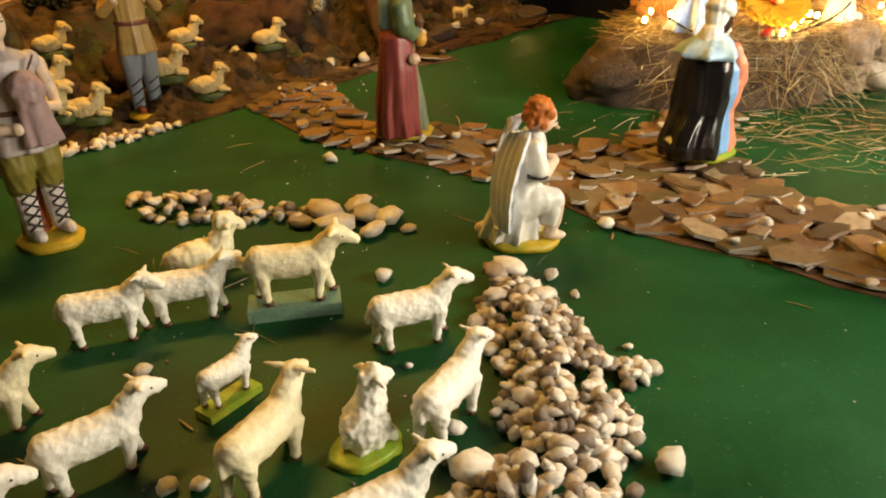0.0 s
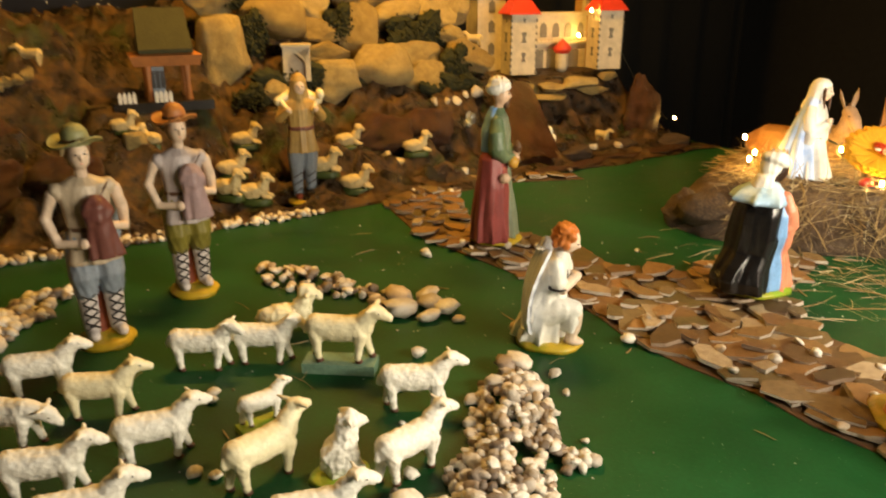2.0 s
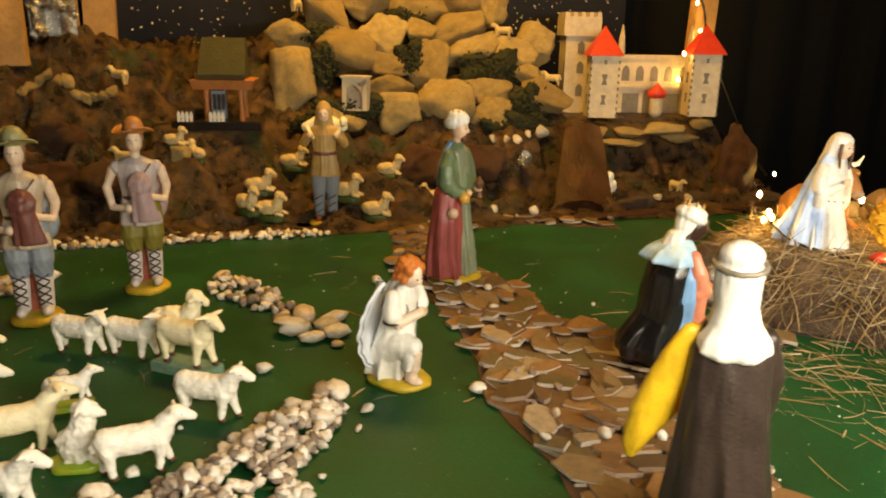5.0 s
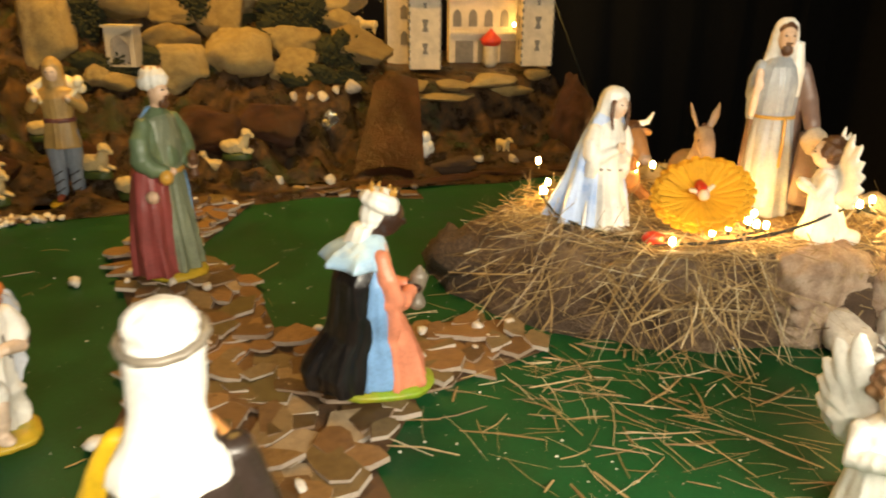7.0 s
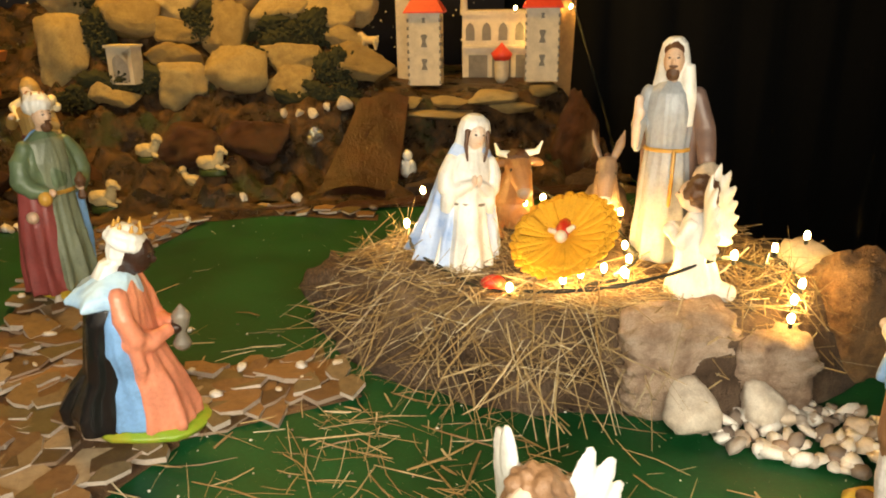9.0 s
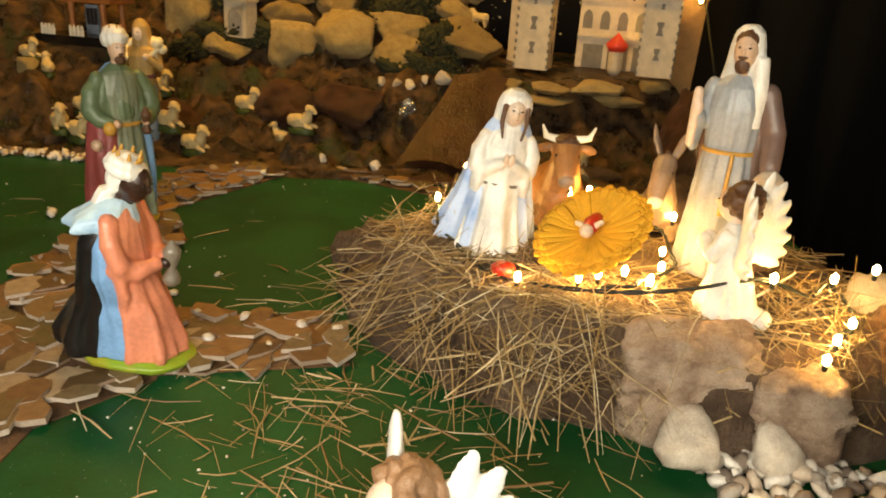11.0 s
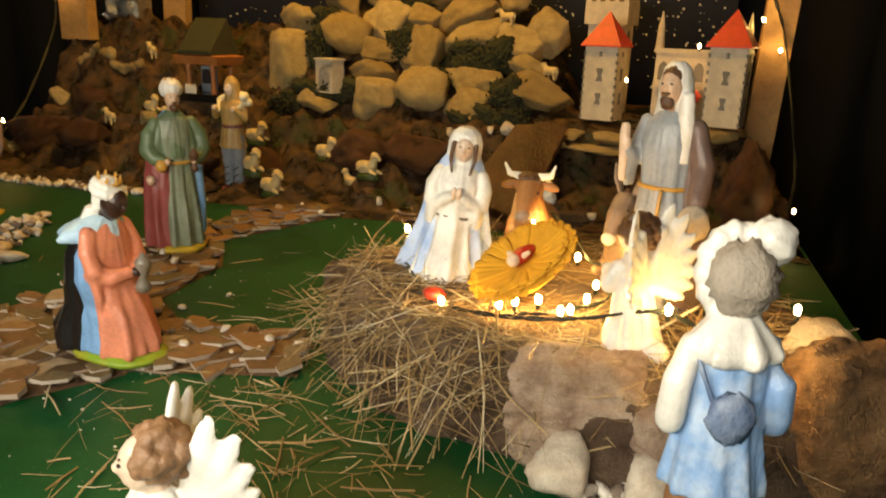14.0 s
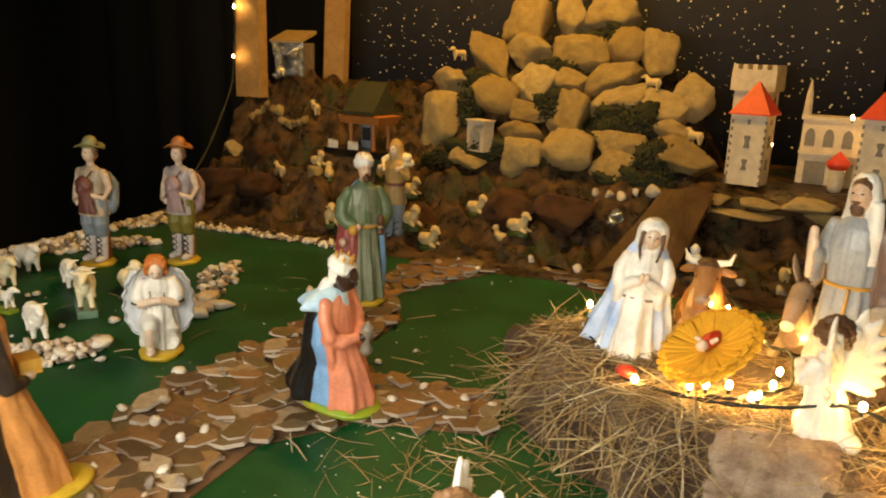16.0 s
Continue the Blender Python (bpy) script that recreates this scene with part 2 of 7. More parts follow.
PALE_STONE = [(0.0, (0.17, 0.13, 0.105)), (0.16, (0.27, 0.215, 0.17)), (0.30, (0.66, 0.60, 0.52)), (0.66, (0.90, 0.87, 0.80)), (0.86, (0.70, 0.58, 0.44)), (1.0, (0.28, 0.20, 0.15))]
BROWN_SLATE = [(0.0, (0.09, 0.055, 0.018)), (0.3, (0.22, 0.110, 0.034)), (0.55, (0.36, 0.195, 0.064)), (0.75, (0.13, 0.095, 0.028)), (0.9, (0.30, 0.20, 0.095)), (1.0, (0.55, 0.43, 0.28))]
M = {
    "green": green_cloth(),
    "hill": moss_hill(),
    "pebble": pieces("river_pebble", PALE_STONE, 0.5, False, 5, 0.0012, 0.2),
    "pebble_stuff": pieces("border_pebble", PALE_STONE, 0.55, True),
    "white_stone": pieces("white_pebble", [(0.0, (0.70, 0.66, 0.58)), (1.0, (0.88, 0.85, 0.78))], 0.5, False, 5, 0.0012, 0.2),
    "pale_rock": pieces("pale_field_stone", [(0.0, (0.66, 0.57, 0.45)), (1.0, (0.84, 0.77, 0.65))], 0.6, False, 7, 0.004, 0.4),
    "rock": pieces("limestone", [(0.0, (0.40, 0.285, 0.11)), (0.5, (0.56, 0.42, 0.175)), (1.0, (0.68, 0.54, 0.26))], 0.42, False, 11, 0.05, 0.75),
    "slate": pieces("brown_slate", BROWN_SLATE, 0.6, False, 12, 0.003, 0.6),
    "slate_edge": pieces("broken_slate_edge", [(0.0, (0.34, 0.23, 0.15)), (1.0, (0.72, 0.64, 0.54))], 0.7, False, 60, 0.002, 0.4),
    "bark": crumpled("weathered_bark", (0.05, 0.030, 0.018), (0.15, 0.095, 0.058), (0.32, 0.23, 0.15), 0.7, 30, 0.03),
    "bark_pale": crumpled("pale_layered_bark", (0.32, 0.20, 0.13), (0.64, 0.48, 0.35), (0.86, 0.74, 0.60), 0.75, 55, 0.02),
    "bark_brown": crumpled("rough_brown_bark", (0.13, 0.068, 0.028), (0.34, 0.19, 0.078), (0.50, 0.32, 0.15), 0.65, 40, 0.025),
    "bark_red": crumpled("red_brown_paper", (0.030, 0.010, 0.004), (0.078, 0.028, 0.009), (0.125, 0.048, 0.016), 0.42, 10, 0.006),
    "bed": crumpled("brown_earth", (0.05, 0.026, 0.010), (0.15, 0.075, 0.026), (0.24, 0.13, 0.05), 0.8, 30, 0.006),
    "moss": pieces("moss", [(0.0, (0.020, 0.024, 0.006)), (1.0, (0.050, 0.052, 0.014))], 0.9, True, 200, 0.004, 0.6),
    "straw": pieces("straw", [(0.0, (0.22, 0.14, 0.055)), (0.5, (0.38, 0.26, 0.11)), (0.85, (0.52, 0.40, 0.21)), (1.0, (0.72, 0.64, 0.44))], 0.45, True, 200, 0.0004, 0.4),
    "wood": paint("planed_yellow_wood", (0.42, 0.25, 0.09), 0.55, 90, 0.002),
    "wood_red": paint("orange_brown_wood", (0.42, 0.15, 0.032), 0.5, 90, 0.002),
    "wood_dark": paint("dark_thatch", (0.034, 0.034, 0.011), 0.8, 160, 0.004),
    "cable": paint("dark_green_cable", (0.012, 0.015, 0.010), 0.45),
    "bulb": glow("lit_warm_bulb", (1.0, 0.56, 0.14), 430.0),
    "black_cloth": paint("black_curtain", (0.0022, 0.0022, 0.0022), 0.95, 60, 0.004),
    "night_cloth": paint("night_blue_cloth", (0.010, 0.011, 0.022), 0.75, 200, 0.001),
    "star": paint("printed_silver_star", (0.85, 0.80, 0.66), 0.5),
    "dark_floor": paint("dark_room_floor", (0.02, 0.018, 0.016), 0.6),
    "white": paint("white_plaster_paint", (0.78, 0.76, 0.70), 0.34, 240, 0.0012, 0.2),
    "wool": paint("white_wool_plaster", (0.88, 0.86, 0.79), 0.5, 320, 0.0010, 0.12, (0.82, 0.80, 0.72)),
    "wool_cream": paint("cream_wool_plaster", (0.86, 0.79, 0.55), 0.5, 320, 0.0012, 0.12, (0.80, 0.72, 0.48)),
    "wool_small": paint("small_sheep_wool", (0.66, 0.52, 0.26), 0.55, 420, 0.004, 0.35),
    "hoof": paint("brown_hoof", (0.10, 0.035, 0.018), 0.5),
    "skin": paint("flesh_paint", (0.62, 0.42, 0.28), 0.36),
    "skin_pale": paint("pale_flesh_paint", (0.74, 0.57, 0.43), 0.36),
    "skin_dark": paint("dark_face_paint", (0.035, 0.016, 0.010), 0.3),
    "hair": paint("brown_hair_paint", (0.10, 0.045, 0.018), 0.45, 300, 0.003),
    "hair_light": paint("light_brown_hair_paint", (0.27, 0.15, 0.075), 0.5, 300, 0.003),
    "hair_red": paint("ginger_hair_paint", (0.50, 0.15, 0.025), 0.4, 300, 0.003),
    "ink": paint("dark_line_paint", (0.02, 0.015, 0.012), 0.4),
    "base": paint("yellow_green_base_paint", (0.50, 0.34, 0.025), 0.4, 80, 0.003, 0.4, (0.20, 0.26, 0.015)),
    "base_lime": paint("lime_base_paint", (0.22, 0.34, 0.02), 0.4, 80, 0.003, 0.4, (0.42, 0.36, 0.03)),
    "base_dark": paint("dark_green_base_paint", (0.05, 0.075, 0.012), 0.5, 80, 0.003),
    "base_glass": paint("pale_green_block", (0.18, 0.30, 0.22), 0.25),
    "gold": paint("gold_paint", (0.55, 0.30, 0.05), 0.3),
    "silver": paint("tarnished_silver", (0.20, 0.17, 0.13), 0.3),
    "red_robe": paint("dull_red_robe", (0.26, 0.055, 0.05), 0.4),
    "green_robe": paint("grey_green_robe", (0.20, 0.23, 0.15), 0.4),
    "green_shirt": paint("dark_green_shirt", (0.12, 0.17, 0.09), 0.4),
    "blue": paint("light_blue_paint", (0.20, 0.38, 0.68), 0.38),
    "blue_white": paint("blue_white_mantle", (0.50, 0.61, 0.84), 0.36, 200, 0.0012, 0.2, (0.20, 0.35, 0.72)),
    "wing": paint("blue_grey_wing", (0.68, 0.72, 0.80), 0.4, 200, 0.002, 0.2),
    "black_robe": paint("glossy_black_robe", (0.010, 0.009, 0.009), 0.24, 160, 0.001),
    "brown_robe": paint("dark_brown_cape", (0.034, 0.023, 0.018), 0.30),
    "coral": paint("coral_robe", (0.72, 0.26, 0.15), 0.36),
    "orange": paint("orange_robe", (0.62, 0.28, 0.08), 0.38),
    "yellow": paint("bright_yellow_sleeve", (0.80, 0.50, 0.02), 0.36),
    "pale_blue": paint("pale_blue_capelet", (0.50, 0.66, 0.76), 0.38, 200, 0.0012, 0.2, (0.24, 0.42, 0.66)),
    "grey_robe": paint("grey_blue_robe", (0.34, 0.36, 0.38), 0.36),
    "brown_cape": paint("purple_brown_cape", (0.16, 0.105, 0.085), 0.38),
    "grey_vest": paint("lilac_grey_vest", (0.46, 0.40, 0.40), 0.42),
    "beige_vest": paint("beige_vest", (0.52, 0.42, 0.30), 0.42),
    "jeans": paint("grey_blue_trousers", (0.24, 0.28, 0.34), 0.45),
    "olive": paint("olive_trousers", (0.20, 0.17, 0.03), 0.45),
    "sock": paint("white_wrapped_legs", (0.66, 0.60, 0.58), 0.5),
    "maroon": paint("maroon_bag", (0.16, 0.055, 0.045), 0.45),
    "mauve": paint("mauve_bag", (0.36, 0.25, 0.26), 0.45),
    "stump": paint("red_brown_stump", (0.28, 0.065, 0.028), 0.5),
    "hat_green": paint("olive_green_hat", (0.27, 0.27, 0.12), 0.45),
    "hat_orange": paint("orange_felt_hat", (0.42, 0.17, 0.045), 0.45),
    "tan": paint("tan_tunic", (0.48, 0.31, 0.10), 0.42),
    "ox": paint("ginger_ox_hide", (0.36, 0.17, 0.06), 0.42),
    "donkey": paint("grey_brown_hide", (0.30, 0.21, 0.14), 0.42),
    "flower": paint("yellow_wool_petals", (0.78, 0.40, 0.012), 0.7, 400, 0.006),
    "red_paint": paint("red_paint", (0.55, 0.035, 0.015), 0.32),
    "roof_red": paint("red_card_roof", (0.62, 0.045, 0.018), 0.5),
    "card": paint("printed_ivory_card", (0.60, 0.52, 0.38), 0.55, 300, 0.0006, 0.25),
    "card_grey": paint("printed_grey_window", (0.17, 0.155, 0.13), 0.6),
    "foil": paint("crumpled_foil", (0.55, 0.53, 0.48), 0.22, 90, 0.012),
    "boy_blue": paint("mottled_blue_smock", (0.22, 0.36, 0.62), 0.42, 120, 0.002, 0.4, (0.52, 0.62, 0.76)),
    "boy_bag": paint("dark_blue_bag", (0.10, 0.15, 0.27), 0.5, 160, 0.003, 0.5, (0.30, 0.36, 0.48)),
    "boy_cap": paint("grey_woollen_cap", (0.36, 0.31, 0.25), 0.7, 300, 0.004),
    "boy_brown": paint("brown_breeches", (0.26, 0.13, 0.055), 0.45),
}
M["foil"].node_tree.nodes["Principled BSDF"].inputs["Metallic"].default_value = 0.85


# ---- mesh builder ----
class Build:
    """Collects smooth lofts, tubes and rounded forms, each with a material, into one mesh."""

    def __init__(self):
        self.v, self.f, self.k, self.flat, self.mats, self.m = [], [], [], [], [], None

    def slot(self, mat):
        if mat not in self.mats:
            self.mats.append(mat)
        return self.mats.index(mat)

    def add(self, verts, faces, mat, flat=False):
        o, s = len(self.v), self.slot(mat)
        self.v += [tuple(self.m @ Vector(p) if self.m else p) for p in verts]
        for f in faces:
            self.f.append([i + o for i in f])
            self.k.append(s)
            self.flat.append(flat)

    def rings(self, rings, mat, flat=False):
        n, vs, fs = len(rings[0]), [], []
        for r in rings:
            vs += r
        for i in range(len(rings) - 1):
            for j in range(n):
                fs.append((i * n + j, i * n + (j + 1) % n, (i + 1) * n + (j + 1) % n, (i + 1) * n + j))
        vs += [sum((Vector(p) for p in rings[0]), Vector()) / n, sum((Vector(p) for p in rings[-1]), Vector()) / n]
        for j in range(n):
            fs.append((len(vs) - 2, (j + 1) % n, j))
            fs.append((len(vs) - 1, (len(rings) - 1) * n + j, (len(rings) - 1) * n + (j + 1) % n))
        self.add(vs, fs, mat, flat)

    def robe(self, secs, mat, folds=0, amp=0.0, seg=30, phase=0.0):
        """Stacked oval sections (x, y, z, rx, ry); folds deepen downwards."""
        zs = [s[2] for s in secs]
        lo, hi, out = min(zs), max(zs), []
        fine = []
        for s0, s1 in zip(secs, secs[1:]):
            for k in range(3):
                u = k / 3
                fine.append([p + (q - p) * u for p, q in zip(s0, s1)])
        fine.append(list(secs[-1]))
        for x, y, z, rx, ry in fine:
            w = amp * (hi - z) / max(hi - lo, 1e-6)
            ring = []
            for j in range(seg):
                th = 2 * math.pi * j / seg
                r = 1 + w * (math.sin(folds * th + phase + 9 * z) + 0.5 * math.sin((folds * 2 + 1) * th + 2 * phase - 14 * z))
                ring.append(Vector((x + rx * r * math.cos(th), y + ry * r * math.sin(th), z)))
            out.append(ring)
        self.rings(out, mat)

    def tube(self, pts, rad, mat, seg=10, squash=1.0, up=(0.13, 0.31, 0.94)):
        """A tapered limb through points; squash flattens it along up."""
        pts = [Vector(p) for p in pts]
        rad = [rad] * len(pts) if isinstance(rad, (int, float)) else list(rad)
        out = []
        for i, p in enumerate(pts):
            d = (pts[min(i + 1, len(pts) - 1)] - pts[max(i - 1, 0)]).normalized()
            s = d.cross(Vector(up))
            if s.length < 1e-4:
                s = d.cross(Vector((1, 0, 0)))
            s.normalize()
            t = s.cross(d)
            ring = lambda c, r: [c + s * (r * math.cos(2 * math.pi * j / seg)) + t * (r * squash * math.sin(2 * math.pi * j / seg)) for j in range(seg)]
            if i == 0:
                out += [ring(p - d * rad[0] * 0.75, rad[0] * 0.45), ring(p - d * rad[0] * 0.4, rad[0] * 0.85)]
            out.append(ring(p, rad[i]))
            if i == len(pts) - 1:
                out += [ring(p + d * rad[i] * 0.4, rad[i] * 0.85), ring(p + d * rad[i] * 0.75, rad[i] * 0.45)]
        self.rings(out, mat)

    def ell(self, c, r, mat, rot=(0, 0, 0), seg=14, rows=8, lump=0.0, seed=0, freq=3.0, flat=False):
        turn = Euler([radians(q) for q in rot]).to_matrix()
        out = []
        for i in range(rows + 1):
            ph = math.pi * (0.04 + 0.92 * i / rows)
            ring = []
            for j in range(seg):
                th = 2 * math.pi * j / seg
                d = Vector((math.sin(ph) * math.cos(th), math.sin(ph) * math.sin(th), -math.cos(ph)))
                k = 1 + (lump * noise.noise(d * freq + Vector((seed * 7.3, seed * 3.1, 0))) if lump else 0)
                ring.append(Vector(c) + turn @ Vector((d.x * r[0] * k, d.y * r[1] * k, d.z * r[2] * k)))
            out.append(ring)
        self.rings(out, mat, flat)

    def box(self, lo, hi, mat, m=None):
        x0, y0, z0 = lo
        x1, y1, z1 = hi
        vs = [Vector(p) for p in ((x0, y0, z0), (x1, y0, z0), (x1, y1, z0), (x0, y1, z0), (x0, y0, z1), (x1, y0, z1), (x1, y1, z1), (x0, y1, z1))]
        if m:
            vs = [m @ p for p in vs]
        self.add(vs, [(3, 2, 1, 0), (4, 5, 6, 7), (0, 1, 5, 4), (1, 2, 6, 5), (2, 3, 7, 6), (3, 0, 4, 7)], mat, True)

    def plate(self, outline, thick, mat, m, edge=None):
        """A flat outline with thickness, placed by a pose; edge: material of its rim."""
        n = len(outline)
        vs = [m @ Vector((x, y, 0)) for x, y in outline] + [m @ Vector((x, y, thick)) for x, y in outline]
        self.add(vs, [tuple(range(n - 1, -1, -1)), tuple(range(n, 2 * n))], mat, True)
        self.add(vs, [(i, (i + 1) % n, n + (i + 1) % n, n + i) for i in range(n)], edge or mat, True)

    def sheet(self, at_uv, nu, nv, thick, mat):
        """A curved panel with thickness; at_uv gives its points."""
        top = [[Vector(at_uv(i / nu, j / nv)) for j in range(nv + 1)] for i in range(nu + 1)]
        vs, fs, w = [], [], nv + 1
        for side in (0, 1):
            for i in range(nu + 1):
                for j in range(nv + 1):
                    du = top[min(i + 1, nu)][j] - top[max(i - 1, 0)][j]
                    dv = top[i][min(j + 1, nv)] - top[i][max(j - 1, 0)]
                    n = du.cross(dv)
                    n = n.normalized() if n.length > 1e-12 else Vector((0, 0, 1))
                    vs.append(top[i][j] + n * (thick * (0.5 - side)))
        o = (nu + 1) * w
        for i in range(nu):
            for j in range(nv):
                a = i * w + j
                fs += [(a, a + w, a + w + 1, a + 1), (o + a, o + a + 1, o + a + w + 1, o + a + w)]
        rim = [i * w for i in range(nu + 1)] + [nu * w + j for j in range(1, nv + 1)] + [i * w + nv for i in range(nu - 1, -1, -1)] + list(range(nv - 1, 0, -1))
        fs += [(rim[k - 1], rim[k], o + rim[k], o + rim[k - 1]) for k in range(len(rim))]
        self.add(vs, fs, mat)

    def fuse(self, mats, voxel=0.0024, smooth=4, folds=0.0, bumps=0.0):
        """Melts all forms of one material into a single cast skin, with drapery folds or woolly bumps on it."""
        for mat in mats:
            if mat not in self.mats:
                continue
            s = self.mats.index(mat)
            mine = [f for f, k in zip(self.f, self.k) if k == s]
            used = sorted({i for f in mine for i in f})
            order = {i: n for n, i in enumerate(used)}
            raw = bpy.data.meshes.new("cast")
            raw.from_pydata([self.v[i] for i in used], [], [[order[i] for i in f] for f in mine])
            tmp = bpy.data.objects.new("cast", raw)
            scene.collection.objects.link(tmp)
            r = tmp.modifiers.new("remesh", "REMESH")
            r.mode, r.voxel_size = "VOXEL", voxel
            k = tmp.modifiers.new("smooth", "SMOOTH")
            k.iterations, k.factor = smooth, 0.5
            deps = bpy.context.evaluated_depsgraph_get()
            done = bpy.data.meshes.new_from_object(tmp.evaluated_get(deps))
            vs = []
            for v in done.vertices:
                p, d = v.co.copy(), 0.0
                if folds:
                    c = math.hypot(p.x, p.y) + 1e-6
                    d += folds * (1 - abs(noise.noise(Vector((p.x / c * 2.6, p.y / c * 2.6, p.z * 9)))) * 2.4) + 0.5 * folds * noise.noise(Vector((p.x * 120, p.y * 120, p.z * 32)))
                if bumps:
                    d += bumps * (noise.noise(p * 95) + 0.8 * noise.noise(p * 210 + Vector((5, 1, 3))))
                vs.append(p + v.normal * d)
            fs = [tuple(f.vertices) for f in done.polygons]
            keep = [n for n, q in enumerate(self.k) if q != s]
            self.f, self.flat, self.k = [self.f[n] for n in keep], [self.flat[n] for n in keep], [self.k[n] for n in keep]
            gone = set(used)
            left = [i for i in range(len(self.v)) if i not in gone]
            move = {i: n for n, i in enumerate(left)}
            self.v = [self.v[i] for i in left]
            self.f = [[move[i] for i in f] for f in self.f]
            hold, self.m = self.m, None
            self.add(vs, fs, mat)
            self.m = hold
            bpy.data.objects.remove(tmp)
            bpy.data.meshes.remove(raw)
            bpy.data.meshes.remove(done)

    def mesh(self, name):
        me = bpy.data.meshes.new(name)
        me.from_pydata(self.v, [], self.f)
        for mat in self.mats:
            me.materials.append(M[mat])
        me.polygons.foreach_set("material_index", self.k)
        me.polygons.foreach_set("use_smooth", [not q for q in self.flat])
        me.update()
        return me

    def thing(self, name, m, label, category, group="", kind=""):
        ob = new(name, self.mesh(name))
        ob.matrix_world = m
        return tagged(ob, label, category, group, kind)

    def part(self, name, parent, label="", m=None):
        ob = new(name, self.mesh(name))
        ob.parent = parent
        if m:
            ob.matrix_basis = m
        return tagged(ob, label) if label else ob


def empty(name, m, label, category, group="", kind=""):
    ob = new(name)
    ob.matrix_world = m
    return tagged(ob, label, category, group, kind)


def at(x, y, z=0.0, turn=0.0, s=1.0):
    return pose(x, y, z, 0, 0, turn) @ Matrix.Scale(s, 4)
# ---- the table, the room and the hill ----
A0, A1, B0, B1 = -0.015, 2.40, -0.22, 2.38


def slab_ab(b, a0, a1, b0, b1, z0, z1, mat):
    b.box((a0, b0, z0), (a1, b1, z1), mat, Matrix(((UX, VX, 0, 0), (UY, VY, 0, 0), (0, 0, 1, 0), (0, 0, 0, 1))))


q = Build()
slab_ab(q, A0, A1, B0, B1, -0.03, 0.0, "green")
tagged(q.thing("table_top", Matrix(), "green painted board covered with crumbs and dust", "table top", kind="structure"))
q = Build()
slab_ab(q, A0 + 0.03, A1 - 0.03, B0 + 0.03, B1 - 0.03, -0.75, -0.03, "black_cloth")
q.thing("table_skirt", Matrix(), "black cloth skirt hanging from the display table", "skirt", kind="structure")
q = Build()
slab_ab(q, -2.6, 5.0, -3.2, 3.2, -0.80, -0.75, "dark_floor")
q.thing("floor", Matrix(), "dark room floor round the display table", "floor", kind="structure")
q = Build()
slab_ab(q, -2.6, 5.0, -3.2, 3.2, 2.4, 2.45, "black_cloth")
q.thing("ceiling", Matrix(), "dark ceiling over the display", "ceiling", kind="structure")
for nm, r in (("wall_west", (-2.65, -2.6, -3.2, 3.2)), ("wall_east", (5.0, 5.05, -3.2, 3.2)), ("wall_south", (-2.6, 5.0, -3.25, -3.2)), ("wall_north", (-2.6, 5.0, 3.2, 3.25))):
    q = Build()
    slab_ab(q, *r, -0.75, 2.4, "dark_floor")
    q.thing(nm, Matrix(), "dark unlit wall of the room", "wall", kind="structure")


def curtain(name, a0, a1, b, z0, z1, mat, fold, label):
    n, vs, fs = 120, [], []
    for i in range(n + 1):
        a = a0 + (a1 - a0) * i / n
        d = fold * (math.sin(a * 23) + 0.5 * math.sin(a * 41 + 1))
        for z in (z0, z1):
            for t in (0, 0.006):
                vs.append(ab(a, b + d + t, z))
    for i in range(n):
        o, p = 4 * i, 4 * i + 4
        fs += [(o, p, p + 2, o + 2), (o + 1, o + 3, p + 3, p + 1), (o + 2, p + 2, p + 3, o + 3), (o, o + 1, p + 1, p)]
    e = Build()
    e.add(vs, fs, mat)
    return e.thing(name, Matrix(), label, "curtain", kind="structure")


curtain("curtain", -1.8, 4.2, 2.62, -0.75, 2.2, "black_cloth", 0.02, "black curtain hanging behind the display")
cloth = curtain("backdrop", 0.16, 2.26, 2.42, 0.0, 1.7, "night_cloth", 0.002, "dark night-blue cloth backdrop printed with small silver stars")
rs = random.Random(5)
q = Build()
for i in range(1250):
    a, z, r = rs.uniform(0.2, 2.22), rs.uniform(0.3, 1.25), rs.choice((0.0022, 0.003, 0.0038, 0.0055))
    c, t0 = ab(a, 2.409, z), rs.uniform(0, 6)
    pts = []
    for k in range(10):
        rr, th = (r if k % 2 == 0 else r * 0.42), t0 + math.pi * k / 5
        pts.append(c + ab(rr * math.cos(th), 0, rr * math.sin(th)))
    q.add(pts, [tuple(range(10))], "star", True)
q.part("star_print", cloth, "printed silver stars")

